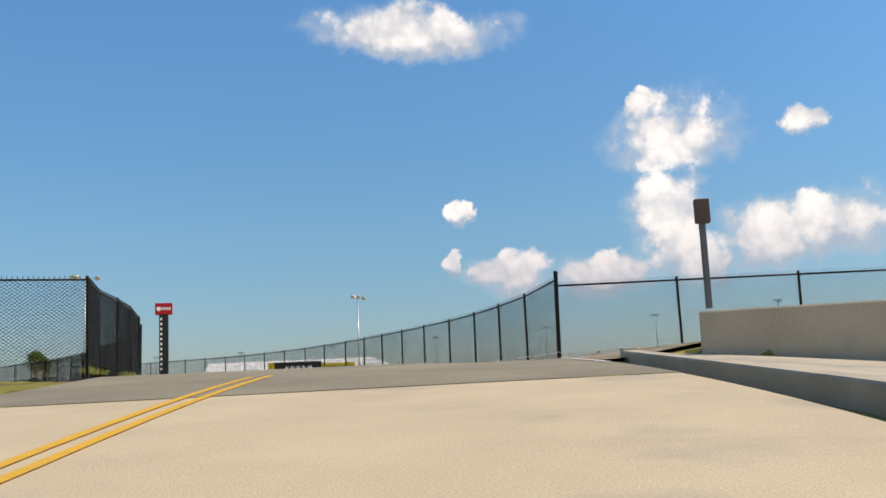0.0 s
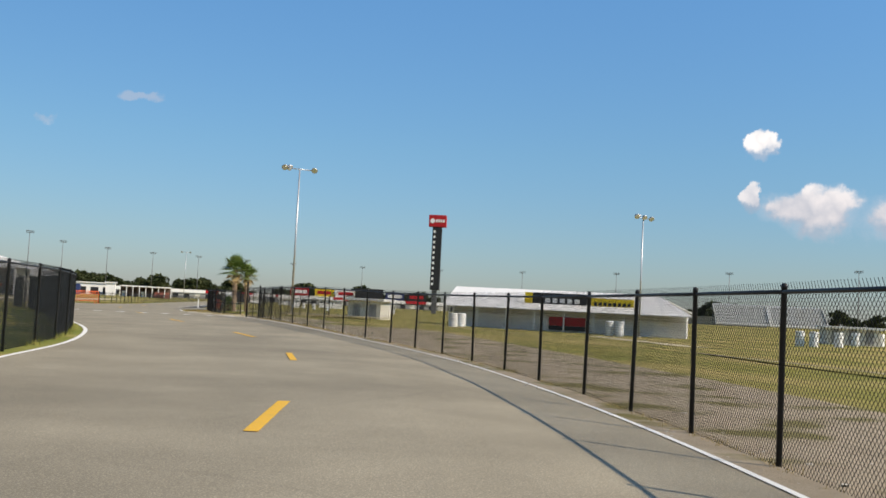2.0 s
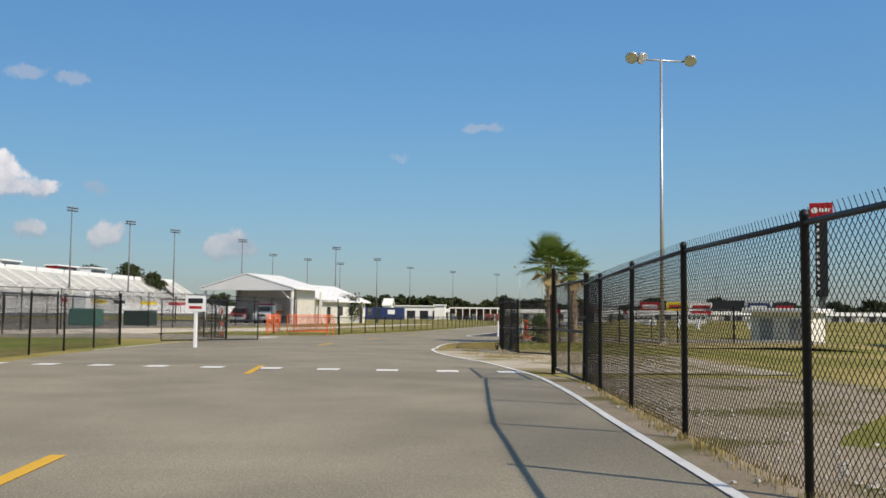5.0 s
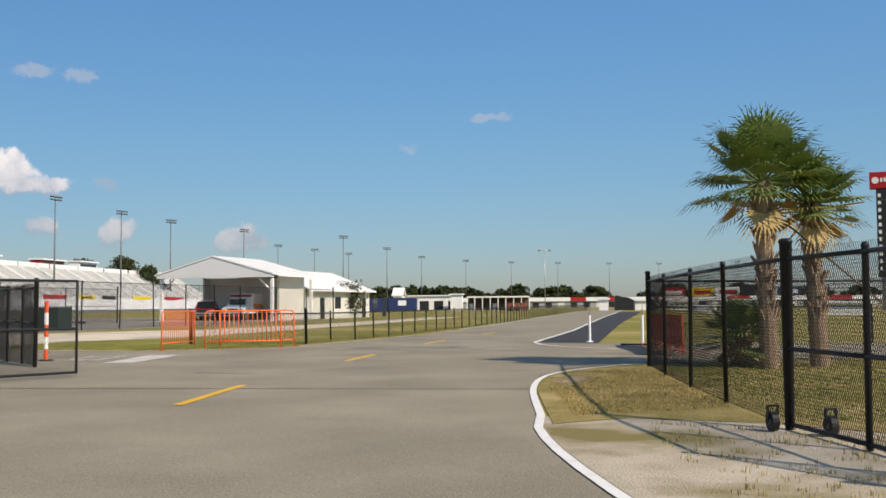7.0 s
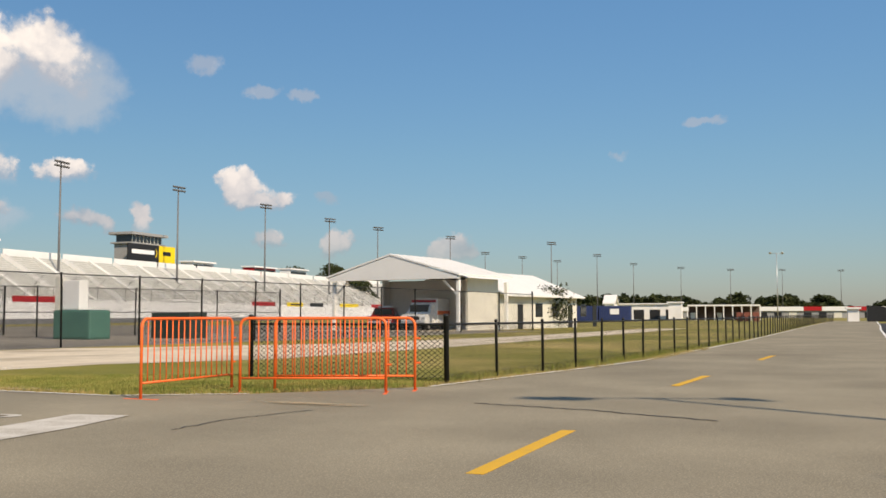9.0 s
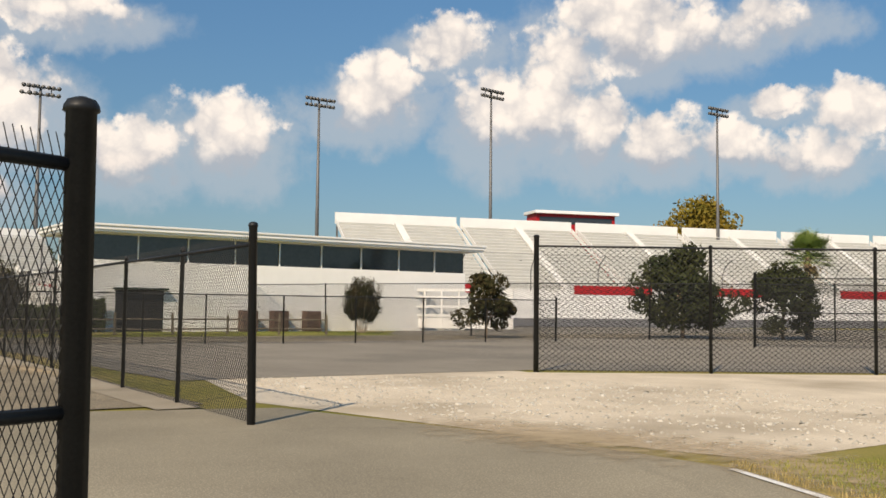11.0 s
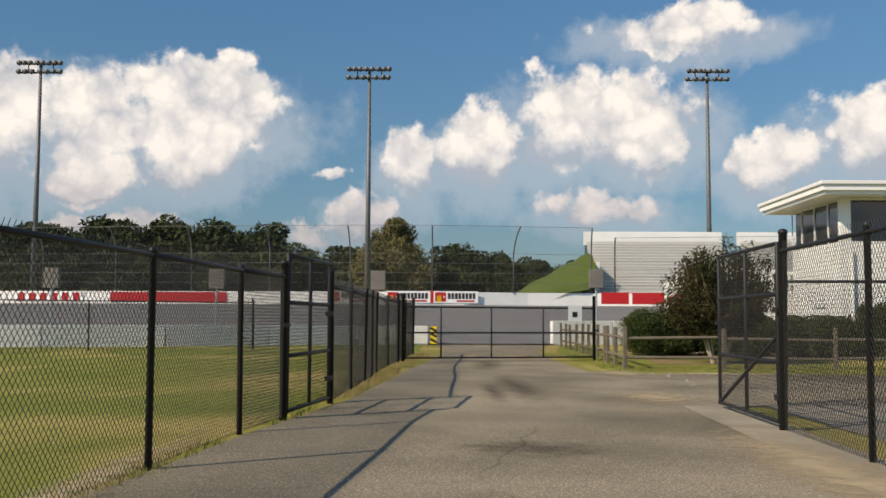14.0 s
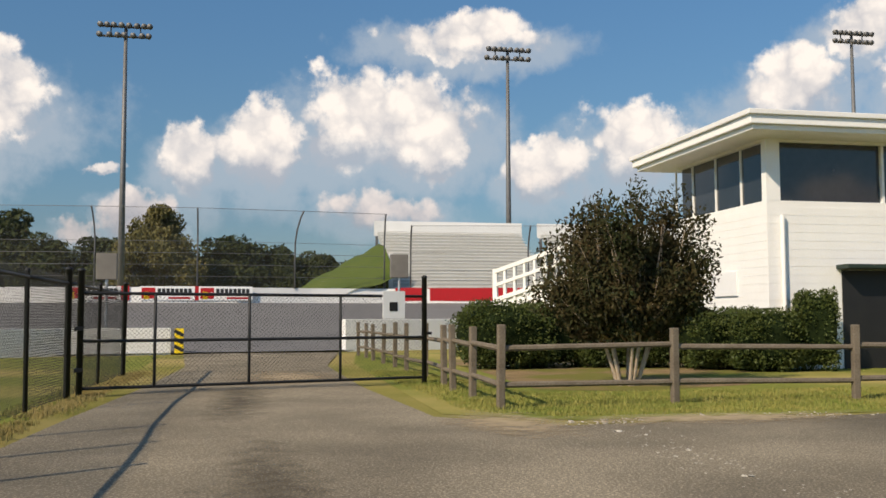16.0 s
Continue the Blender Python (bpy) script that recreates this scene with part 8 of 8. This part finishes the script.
low_building(-21.0, 205.0, 4.2, 9.0, 2.9, -4, "small white gabled hut behind the shed", gable=1.6)
low_building(-9.2, 216.0, 1.9, 6.0, 3.2, -4, "narrow white gabled canopy in the yard", gable=1.6)
low_building(-2.0, 236.0, 13.5, 8.0, 3.3, -4, "long low white garage with dark bays", openings=4, hole=(2.2, 2.1), zo=0.1)
low_building(3.6, 226.0, 2.6, 6.0, 3.5, -4, "white block store at the garage's end")
for x, w in ((-13.6, 6.0), (-7.6, 5.6)):
    th = thing("container", "dark blue shipping container in the yard", "container", "containers", pose(x, 196.0, 0, 0, 0, -4))
    bm = bmesh.new(); box(bm, -w / 2, w / 2, -1.25, 1.25, 0, 2.7, 0.05); part("body", bm, M_BLUE, th)
    bm = bmesh.new()
    for k in range(12):
        box(bm, -w / 2 + 0.2 + k * (w - 0.4) / 12, -w / 2 + 0.45 + k * (w - 0.4) / 12, -1.29, -1.25, 0.2, 2.5)
    part("corrugation", bm, M_BLUE, th)
bm = bmesh.new(); box(bm, -0.8, 0.8, -1.34, -1.30, 1.2, 2.2)
tagged(part("notice_panel", bm, M_WHITE, m=pose(-7.6, 196.0, 0, 0, 0, -4)), "white panel on the blue container", "sign")


def pavilion(x, y, w, turn, bays):
    th = thing("pavilion", "open white pavilion with slim posts and a flat roof", "building", m=pose(x, y, 0, 0, 0, turn))
    bm = bmesh.new(); box(bm, 0, w, 0, 6, 2.75, 3.05, 0.03); part("roof", bm, M_ROOF, th, "flat white roof")
    bm = bmesh.new(); box(bm, 0, w, 5.8, 6, 0, 2.75); part("back_wall", bm, M_BROWN, th, "dark brown back wall")
    for i in range(bays + 1):
        bm = bmesh.new(); box(bm, w * i / bays - 0.1, w * i / bays + 0.1, 0.05, 0.25, 0, 2.75); part("post", bm, M_ROOF, th, "white steel post")
    for i in range(bays):
        bm = bmesh.new(); box(bm, w * (i + 0.25) / bays, w * (i + 0.8) / bays, 3.5, 4.6, 0, 1.5); part("crate", bm, M_BROWN if i % 3 else M_WALLW, th, "stored crate")


pavilion(5.6, 214.0, 13.5, -4, 8)
for x, y in ((13.2, 188.0), (14.3, 187.0), (15.6, 186.0)):
    bm = bmesh.new(); box(bm, -0.5, 0.5, -0.5, 0.5, 0, 1.5, 0.04)
    tagged(part("crate", bm, M_CRATE, m=pose(x, y, 0, 0, 0, -8)), "brick-red storage crate behind the low fence", "crate", "red crates")
# long grey garage wall with a white and red fascia, right across the infield
gw = thing("pit_garage", "long grey pit garage with a white and red fascia", "building", m=pose(-12.0, 322.0, 0, 0, 0, -4.0))
bm = bmesh.new(); box(bm, 0, 190.0, 0, 8, 0, 2.2); part("wall", bm, M_GREY, gw, "grey block wall")
x = 0.0
for k, (w, red) in enumerate(((30, 0), (7, 1), (17, 0), (5, 1), (7, 0), (6, 1), (9, 0), (1, 1), (22, 0), (7, 1), (5, 0), (18, 0), (9, 1), (30, 0), (17, 0))):
    bm = bmesh.new(); box(bm, x + 0.02, x + w - 0.02, -0.5, 0.3, 2.2 if red else 2.1, 3.35); part("fascia", bm, M_RED if red else M_WHITE, gw, "red fascia panel" if red else "white fascia panel")
    x += w
for k in range(46):
    bm = bmesh.new(); box(bm, k * 4.1 + 0.8, k * 4.1 + 2.9, -0.06, 0.02, 0.1, 1.7); part("bay_door", bm, M_BLK if k % 3 else M_SIDING, gw, "garage bay door")
# block house and screen wall at the road's end
th = thing("road_end_screen", "black screen wall at the road's end", "wall", m=pose(33.9, 183.5, 0, 0, 0, -8))
bm = bmesh.new(); v = [bm.verts.new((a_, b_, c_)) for b_ in (0, 2.5) for a_, c_ in ((-1.6, 0), (1.9, 0), (1.9, 1.8), (1.0, 2.35), (-1.6, 2.6))]
for i in range(5):
    bm.faces.new((v[i], v[(i + 1) % 5], v[(i + 1) % 5 + 5], v[i + 5]))
bm.faces.new(v[:5][::-1]); bm.faces.new(v[5:])
part("screen", bm, M_BLK, th)
low_building(37.6, 185.0, 2.7, 2.5, 1.75, -8, "small white block house at the road's end")
low_building(30.6, 186.0, 1.7, 2.5, 2.0, -8, "small white block house at the road's end")
th = thing("barrel", "dark barrel at the road's end", "barrel", m=pose(39.6, 184.5, 0)); bm = bmesh.new(); lathe(bm, [(0.4, 0), (0.42, 0.8), (0.40, 1.6), (0.3, 1.7)], 12); part("body", bm, M_BLK, th)
low_building(53.5, 218.0, 6.2, 5.0, 2.0, -14, "low white hut with square openings on the field", openings=5, hole=(0.55, 0.45), zo=1.2, z=-0.5)
low_building(65.0, 214.0, 6.8, 5.0, 2.3, -16, "low white hut with square openings on the field", openings=6, hole=(0.55, 0.45), zo=1.3, z=-0.5)
low_building(57.5, 140.0, 6.0, 4.0, 1.7, -18, "long low white hut on the field", z=-0.6)

# ---------------------------------------------------------------- small things by the road
def delineator(x, y, h, label="white plastic delineator post at the road edge"):
    bm = bmesh.new(); tube(bm, (0, 0, 0), (0, 0, h), 0.045, 0.04, 10); tube(bm, (0, 0, 0), (0, 0, 0.04), 0.14, 0.1, 12)
    th = thing("delineator", label, "post", "delineators", pose(x, y, 0.01))
    part("post", bm, M_WHITE, th)
    bm = bmesh.new(); tube(bm, (0, 0, h), (0, 0, h + 0.32), 0.014, 0.01, 6); part("whip", bm, M_GALVDARK, th, "thin grey whip")
    return th


delineator(5.1, 36.05, 0.92); delineator(6.32, 33.2, 0.95)
sg = thing("entry_sign", "white sign board with dark text bars on a white post", "sign", m=pose(-7.65, 12.5, 0, 0, 0, -8))
bm = bmesh.new(); box(bm, -0.05, 0.05, -0.05, 0.05, -0.1, 1.4); part("post", bm, M_WHITE, sg)
bm = bmesh.new(); box(bm, -0.38, 0.38, -0.07, -0.05, 1.32, 1.9, 0.005); bd = part("board", bm, M_WHITE, sg)
bm = bmesh.new(); box(bm, -0.28, 0.28, -0.076, -0.071, 1.62, 1.8); part("text_bar", bm, M_BLK, bd)
bm = bmesh.new(); box(bm, -0.24, 0.24, -0.076, -0.071, 1.42, 1.52); part("text_bar", bm, M_RED, bd)
sg = thing("gate_sign", "small white number board wired on the gate", "sign", m=pose(*c2w(3.72, 41.4), 1.2, 0, 0, 120))
bm = bmesh.new(); box(bm, -0.22, 0.22, -0.05, -0.035, 0, 0.5, 0.004); bd = part("board", bm, M_WHITE, sg)
bm = bmesh.new(); box(bm, -0.09, 0.07, -0.056, -0.051, 0.14, 0.30); part("number_bar", bm, M_BLK, bd)


def board_barrier(x, y, turn, label):
    """Crowd barrier faced with an orange sheet, on two splayed feet."""
    th = thing("traffic_barrier", label, "barrier", "orange barriers", pose(x, y, 0.0, 0, 0, turn))
    bm = bmesh.new(); box(bm, 0, 1.9, -0.012, 0.012, 0.24, 1.02, 0.006); part("panel", bm, M_ORANGEPL, th, "bright orange sheet")
    for q in (0.0, 0.62, 1.26, 1.9):
        bm = bmesh.new(); tube(bm, (q, -0.02, 0.05 if q in (0.0, 1.9) else 0.24), (q, -0.02, 1.04), 0.02, n=8); part("upright", bm, M_ORANGE, th)
    for q in (0.25, 1.65):
        bm = bmesh.new(); bent(bm, [(q, -0.32, 0.02), (q, -0.28, 0.06), (q, -0.02, 0.34), (q, 0.28, 0.06), (q, 0.32, 0.02)], 0.018); part("foot", bm, M_ORANGE, th)
    return th


for x, y, t in ((6.42, 32.5, -97), (6.2, 30.5, -92), (6.12, 28.5, -95)):
    board_barrier(x, y, t, "orange sheeted crowd barrier across the side drive")
bm = bmesh.new(); box(bm, -0.75, 0.75, -0.06, 0.06, 0.0, 0.06, 0.012)
tagged(part("ground_beam", bm, M_BLACKPIPE, m=pose(6.35, 33.0, 0.014, 0, 0, -14)), "black beam lying at the drive's edge", "beam")
pn = thing("post_and_rail", "black steel post and rail by the orange barriers", "post", m=pose(7.2, 35.4, 0, 0, 0, -6))
bm = bmesh.new(); box(bm, -0.03, 0.03, -0.03, 0.03, 0, 1.25, 0.006); part("post", bm, M_BLACKPIPE, pn)
bm = bmesh.new(); box(bm, 6.97, 7.03, -0.03, 0.03, -0.1, 1.25, 0.006); part("post", bm, M_BLACKPIPE, pn)
bm = bmesh.new(); tube(bm, (0, 0, 1.18), (7.0, 0, 1.18), 0.025, n=8); part("rail", bm, M_BLACKPIPE, pn)
# lane signal boxes on grey poles over the turn's inner wall
for x, y, h, w in ((-31.0, 62.0, 3.7, 0.8), (-21.0, 62.0, 3.7, 0.8), (-12.5, 62.5, 3.7, 0.8), (-4.2, 64.6, 3.75, 0.8), (8.0, 67.1, 4.0, 0.8), (20.5, 69.0, 4.0, 0.8)):
    th = thing("caution_light", "grey square caution light box on a steel pole", "signal", "caution lights", lane_m(x, y))
    bm = bmesh.new(); tube(bm, (0, 0, 0), (0, 0, h - 0.7), 0.06, n=8); part("pole", bm, M_GALV, th)
    bm = bmesh.new(); box(bm, -w / 2, w / 2, -0.15, 0.15, h - 0.95, h + 0.1, 0.03); part("light_box", bm, M_BOXG, th)
# teal ticket booth and dark cabinet in the yard, red inflatable arch leg
bt = thing("booth", "teal plastic booth with pale posts in the yard", "booth", m=pose(-29.4, 63.1, 0, 0, 0, -15))
bm = bmesh.new(); box(bm, -1.3, 1.3, -0.7, 0.7, 0, 1.5, 0.12); part("body", bm, M_GREEN, bt)
bm = bmesh.new(); box(bm, -1.75, -1.4, -0.2, 0.2, 0, 3.2, 0.03); part("column", bm, M_SIDING, bt)
bm = bmesh.new(); box(bm, -1.1, 0.1, -0.3, 0.3, 1.5, 3.0, 0.05); part("cabinet", bm, M_WALLW, bt, "white upper cabinet")
tagged(part("utility_cabinet", box(bmesh.new(), -1.3, 1.3, -0.7, 0.7, 0, 1.35, 0.04), M_DGREEN, m=pose(-25.5, 66.0, 0, 0, 0, -15)), "dark green utility cabinet in the yard", "cabinet")
th = thing("inflatable_arch", "red inflatable arch leg on the grandstand", "arch", m=pose(-117.9, 170.5, 2.9, 0, 0, 85))
bm = bmesh.new(); bent(bm, [(0.3, 0, 0.8), (0, 0, 3.6), (-0.4, 0, 4.9), (-1.6, 0, 5.9), (-3.6, 0, 6.8)], 0.85, 12); part("tube", bm, M_RED, th, "red air-filled tube", True)

th = thing("marker_post", "orange and white marker post beside the junction", "post", m=pose(-9.75, 26.85, 0))
for k in range(5):
    bm = bmesh.new(); tube(bm, (0, 0, 0.3 * k), (0, 0, 0.3 * k + 0.3), 0.05, n=10); part("band", bm, M_WHITE if k % 2 else M_ORANGEPL, th)
bm = bmesh.new(); tube(bm, (0, 0, 0), (0, 0, 0.05), 0.2, 0.16, 12); part("foot", bm, M_RUBBER, th)
# ---------------------------------------------------------------- grass, weeds and stones at the edges
def blades(name, spots, height, label, material, seed, lean=0.5):
    """Clumps of thin bent blades: spots are (x, y, z)."""
    rnd = random.Random(seed)
    vs, fs = [], []
    for x, y, z in spots:
        for _ in range(rnd.randint(4, 7)):
            a = rnd.uniform(0, 6.28)
            h = height * rnd.uniform(0.4, 1.15)
            px, py = x + rnd.gauss(0, 0.035), y + rnd.gauss(0, 0.035)
            w = rnd.uniform(0.0025, 0.005)
            dx, dy = math.cos(a), math.sin(a)
            o = h * lean * rnd.uniform(0.2, 1.0)
            k = len(vs)
            vs.extend(((px - dy * w, py + dx * w, z - 0.01), (px + dy * w, py - dx * w, z - 0.01), (px + dx * o * 0.35 + dy * w * 0.8, py + dy * o * 0.35 - dx * w * 0.8, z + h * 0.6), (px + dx * o * 0.35 - dy * w * 0.8, py + dy * o * 0.35 + dx * w * 0.8, z + h * 0.6), (px + dx * o, py + dy * o, z + h)))
            fs.extend(((k, k + 1, k + 2, k + 3), (k + 3, k + 2, k + 4)))
    return tagged(part(name, mesh_raw(name, vs, fs, material), None), label, "grass", kind="stuff")


def strip_spots(line, per_m, spread, seed, zf=None, clump=0.45):
    """Spots beside a line, thicker in some places than in others."""
    rnd = random.Random(seed)
    out = []
    for a, b in zip(line, line[1:]):
        d = math.dist(a, b)
        for _ in range(int(d * per_m)):
            u = rnd.random()
            x, y = a[0] + (b[0] - a[0]) * u, a[1] + (b[1] - a[1]) * u
            if math.sin(x * 1.9 + seed) + math.sin(y * 1.3 + x * 0.7) < clump * 2 - 1.6 + rnd.uniform(-0.6, 0.6):
                continue
            x, y = x + rnd.gauss(0, spread), y + rnd.gauss(0, spread)
            out.append((x, y, zf(x, y) if zf else 0.01))
    return out


def area_spots(pts, n, seed):
    rnd = random.Random(seed)
    xs, ys = [p[0] for p in pts], [p[1] for p in pts]
    out = []
    while len(out) < n:
        x, y = rnd.uniform(min(xs), max(xs)), rnd.uniform(min(ys), max(ys))
        c = False
        for (x0, y0), (x1, y1) in zip(pts, pts[1:] + pts[:1]):
            if (y0 > y) != (y1 > y) and x < (x1 - x0) * (y - y0) / (y1 - y0) + x0:
                c = not c
        if c:
            out.append((x, y, 0.01))
    return out


blades("fence_weeds", strip_spots(EAST, 26, 0.07, 1, edge_z), 0.07, "dry weeds along the foot of the fence", M_STRAW, 1)
blades("fence_weeds", strip_spots(WEST[3:], 16, 0.10, 2), 0.14, "green weeds along the foot of the fence", M_BLADE, 2)
blades("fence_weeds", strip_spots(LL + [c2w(-1.9, 26.7), c2w(-1.85, 35.0), c2w(-1.8, 42.0)], 40, 0.07, 3), 0.06, "grass along the foot of the lane fence", M_BLADE, 3)
blades("lane_verge", strip_spots([c2w(-1.75, 27.5), c2w(-1.6, 31.0), c2w(-1.35, 40.0), c2w(-1.2, 47.0)], 150, 0.14, 4, clump=0.1), 0.05, "straw-coloured grass on the lane's edge", M_STRAW, 4)
blades("garden_grass", area_spots([c2w(3.9, 36.2), c2w(4.9, 35.3), c2w(9.0, 35.3), c2w(20.0, 35.2), c2w(20.0, 38.6), c2w(9.0, 38.8), c2w(5.6, 38.8), c2w(4.9, 46.0), c2w(3.9, 46.0)], 14000, 5), 0.05, "short green and straw grass round the garden fence", M_BLADE, 5)
blades("corner_blades", area_spots([(1.6, 14.2), (1.75, 18.0), (2.25, 20.3), (3.1, 21.9), (4.4, 22.9), (4.4, 21.0), (3.7, 15.0)], 5000, 6), 0.035, "dry straw grass on the road's corner", M_STRAW, 6)
blades("corner_blades", area_spots([(3.9, 13.5), (4.4, 22.6), (9.0, 23.6), (10.5, 19.0), (6.0, 13.0)], 5000, 7), 0.045, "green grass under the palms", M_BLADE, 7)
blades("meadow_edge", area_spots([(-15.0, 33.3), (-11.5, 32.7), (-9.0, 32.2), (-7.0, 32.8), (-4.8, 34.7), (-4.5, 36.5), (-9.0, 37.0), (-14.8, 35.5)], 12000, 8), 0.05, "mown grass behind the barricades", M_BLADE, 8)
blades("meadow_edge", strip_spots([(-14.9, 33.1), (-11.5, 32.6), (-9.0, 32.05), (-7.0, 32.7), (-4.7, 34.7), (-4.0, 36.6), (-2.4, 41.0), (-0.9, 46.0), (0.9, 54.0)], 50, 0.08, 9, clump=0.3), 0.06, "dry grass on the road's edge", M_STRAW, 9)
blades("low_fence_weeds", strip_spots([(-4.55, 35.7), (-4.0, 37.4), (-2.3, 42.8), (3.0, 65.0)], 40, 0.12, 10, clump=0.2), 0.16, "long grass along the low fence", M_BLADE, 10)
blades("verge_tufts", area_spots([(1.9, 8.4), (3.9, 4.4), (8.5, 0.0), (8.0, 8.0), (3.6, 13.0), (2.2, 13.6)], 1100, 11), 0.045, "scattered dry tufts on the gravel verge", M_STRAW, 11)


def stones(name, spots, size, label, seed):
    rnd = random.Random(seed)
    vs, fs = [], []
    for x, y, z in spots:
        s = size * rnd.uniform(0.35, 1.3) * (2.2 if rnd.random() < 0.03 else 1)
        k = len(vs)
        for dz, r, n in ((0.0, 1.0, 5), (0.55, 0.7, 5)):
            a0 = rnd.uniform(0, 6)
            for i in range(n):
                q = r * s * rnd.uniform(0.7, 1.2)
                vs.append((x + q * math.cos(a0 + i * 1.2566), y + q * math.sin(a0 + i * 1.2566), z + dz * s - 0.003))
        fs.extend([(k + i, k + (i + 1) % 5, k + 5 + (i + 1) % 5, k + 5 + i) for i in range(5)] + [tuple(k + 5 + i for i in range(5))])
    return tagged(part(name, mesh_raw(name, vs, fs, M_STONE), None), label, "stones", kind="stuff")


stones("verge_stones", [(x, y, edge_z(x, y) + 0.01) for x, y, z in strip_spots([(-6.36, -73.42), (-4.49, -69.7), (-2.5, -65.31), (-0.27, -58.97), (1.49, -52.11), (2.61, -44.39), (3.8, -35.09), (4.16, -19.92), (4.2, -6)], 26, 0.35, 21, clump=0.0)], 0.028, "pale stones scattered on the sandy verge", 21)
stones("verge_stones", area_spots([(-8.3, -75.57), (-4.9, -69.21), (-2.9, -66.29), (1.61, -69.7), (0.82, -77.58), (-4.66, -79.09)], 1500, 22), 0.032, "pale stones beside the tunnel wall", 22)
stones("track_gravel", area_spots([(-22.0, 30.6), (-17.0, 32.7), (-15.3, 33.8), (-15.9, 36.0), (-14.8, 39.0), (-22.0, 39.0), (-26.0, 36.0), (-27.0, 31.0)], 2500, 23), 0.025, "loose crushed stones on the gravel track", 23)
stones("lane_grit", strip_spots([c2w(3.4, 26.0), c2w(4.6, 29.0), c2w(5.0, 34.6), c2w(8.5, 34.8)], 60, 0.2, 24, clump=0.0), 0.016, "grit along the drive's edge", 24)
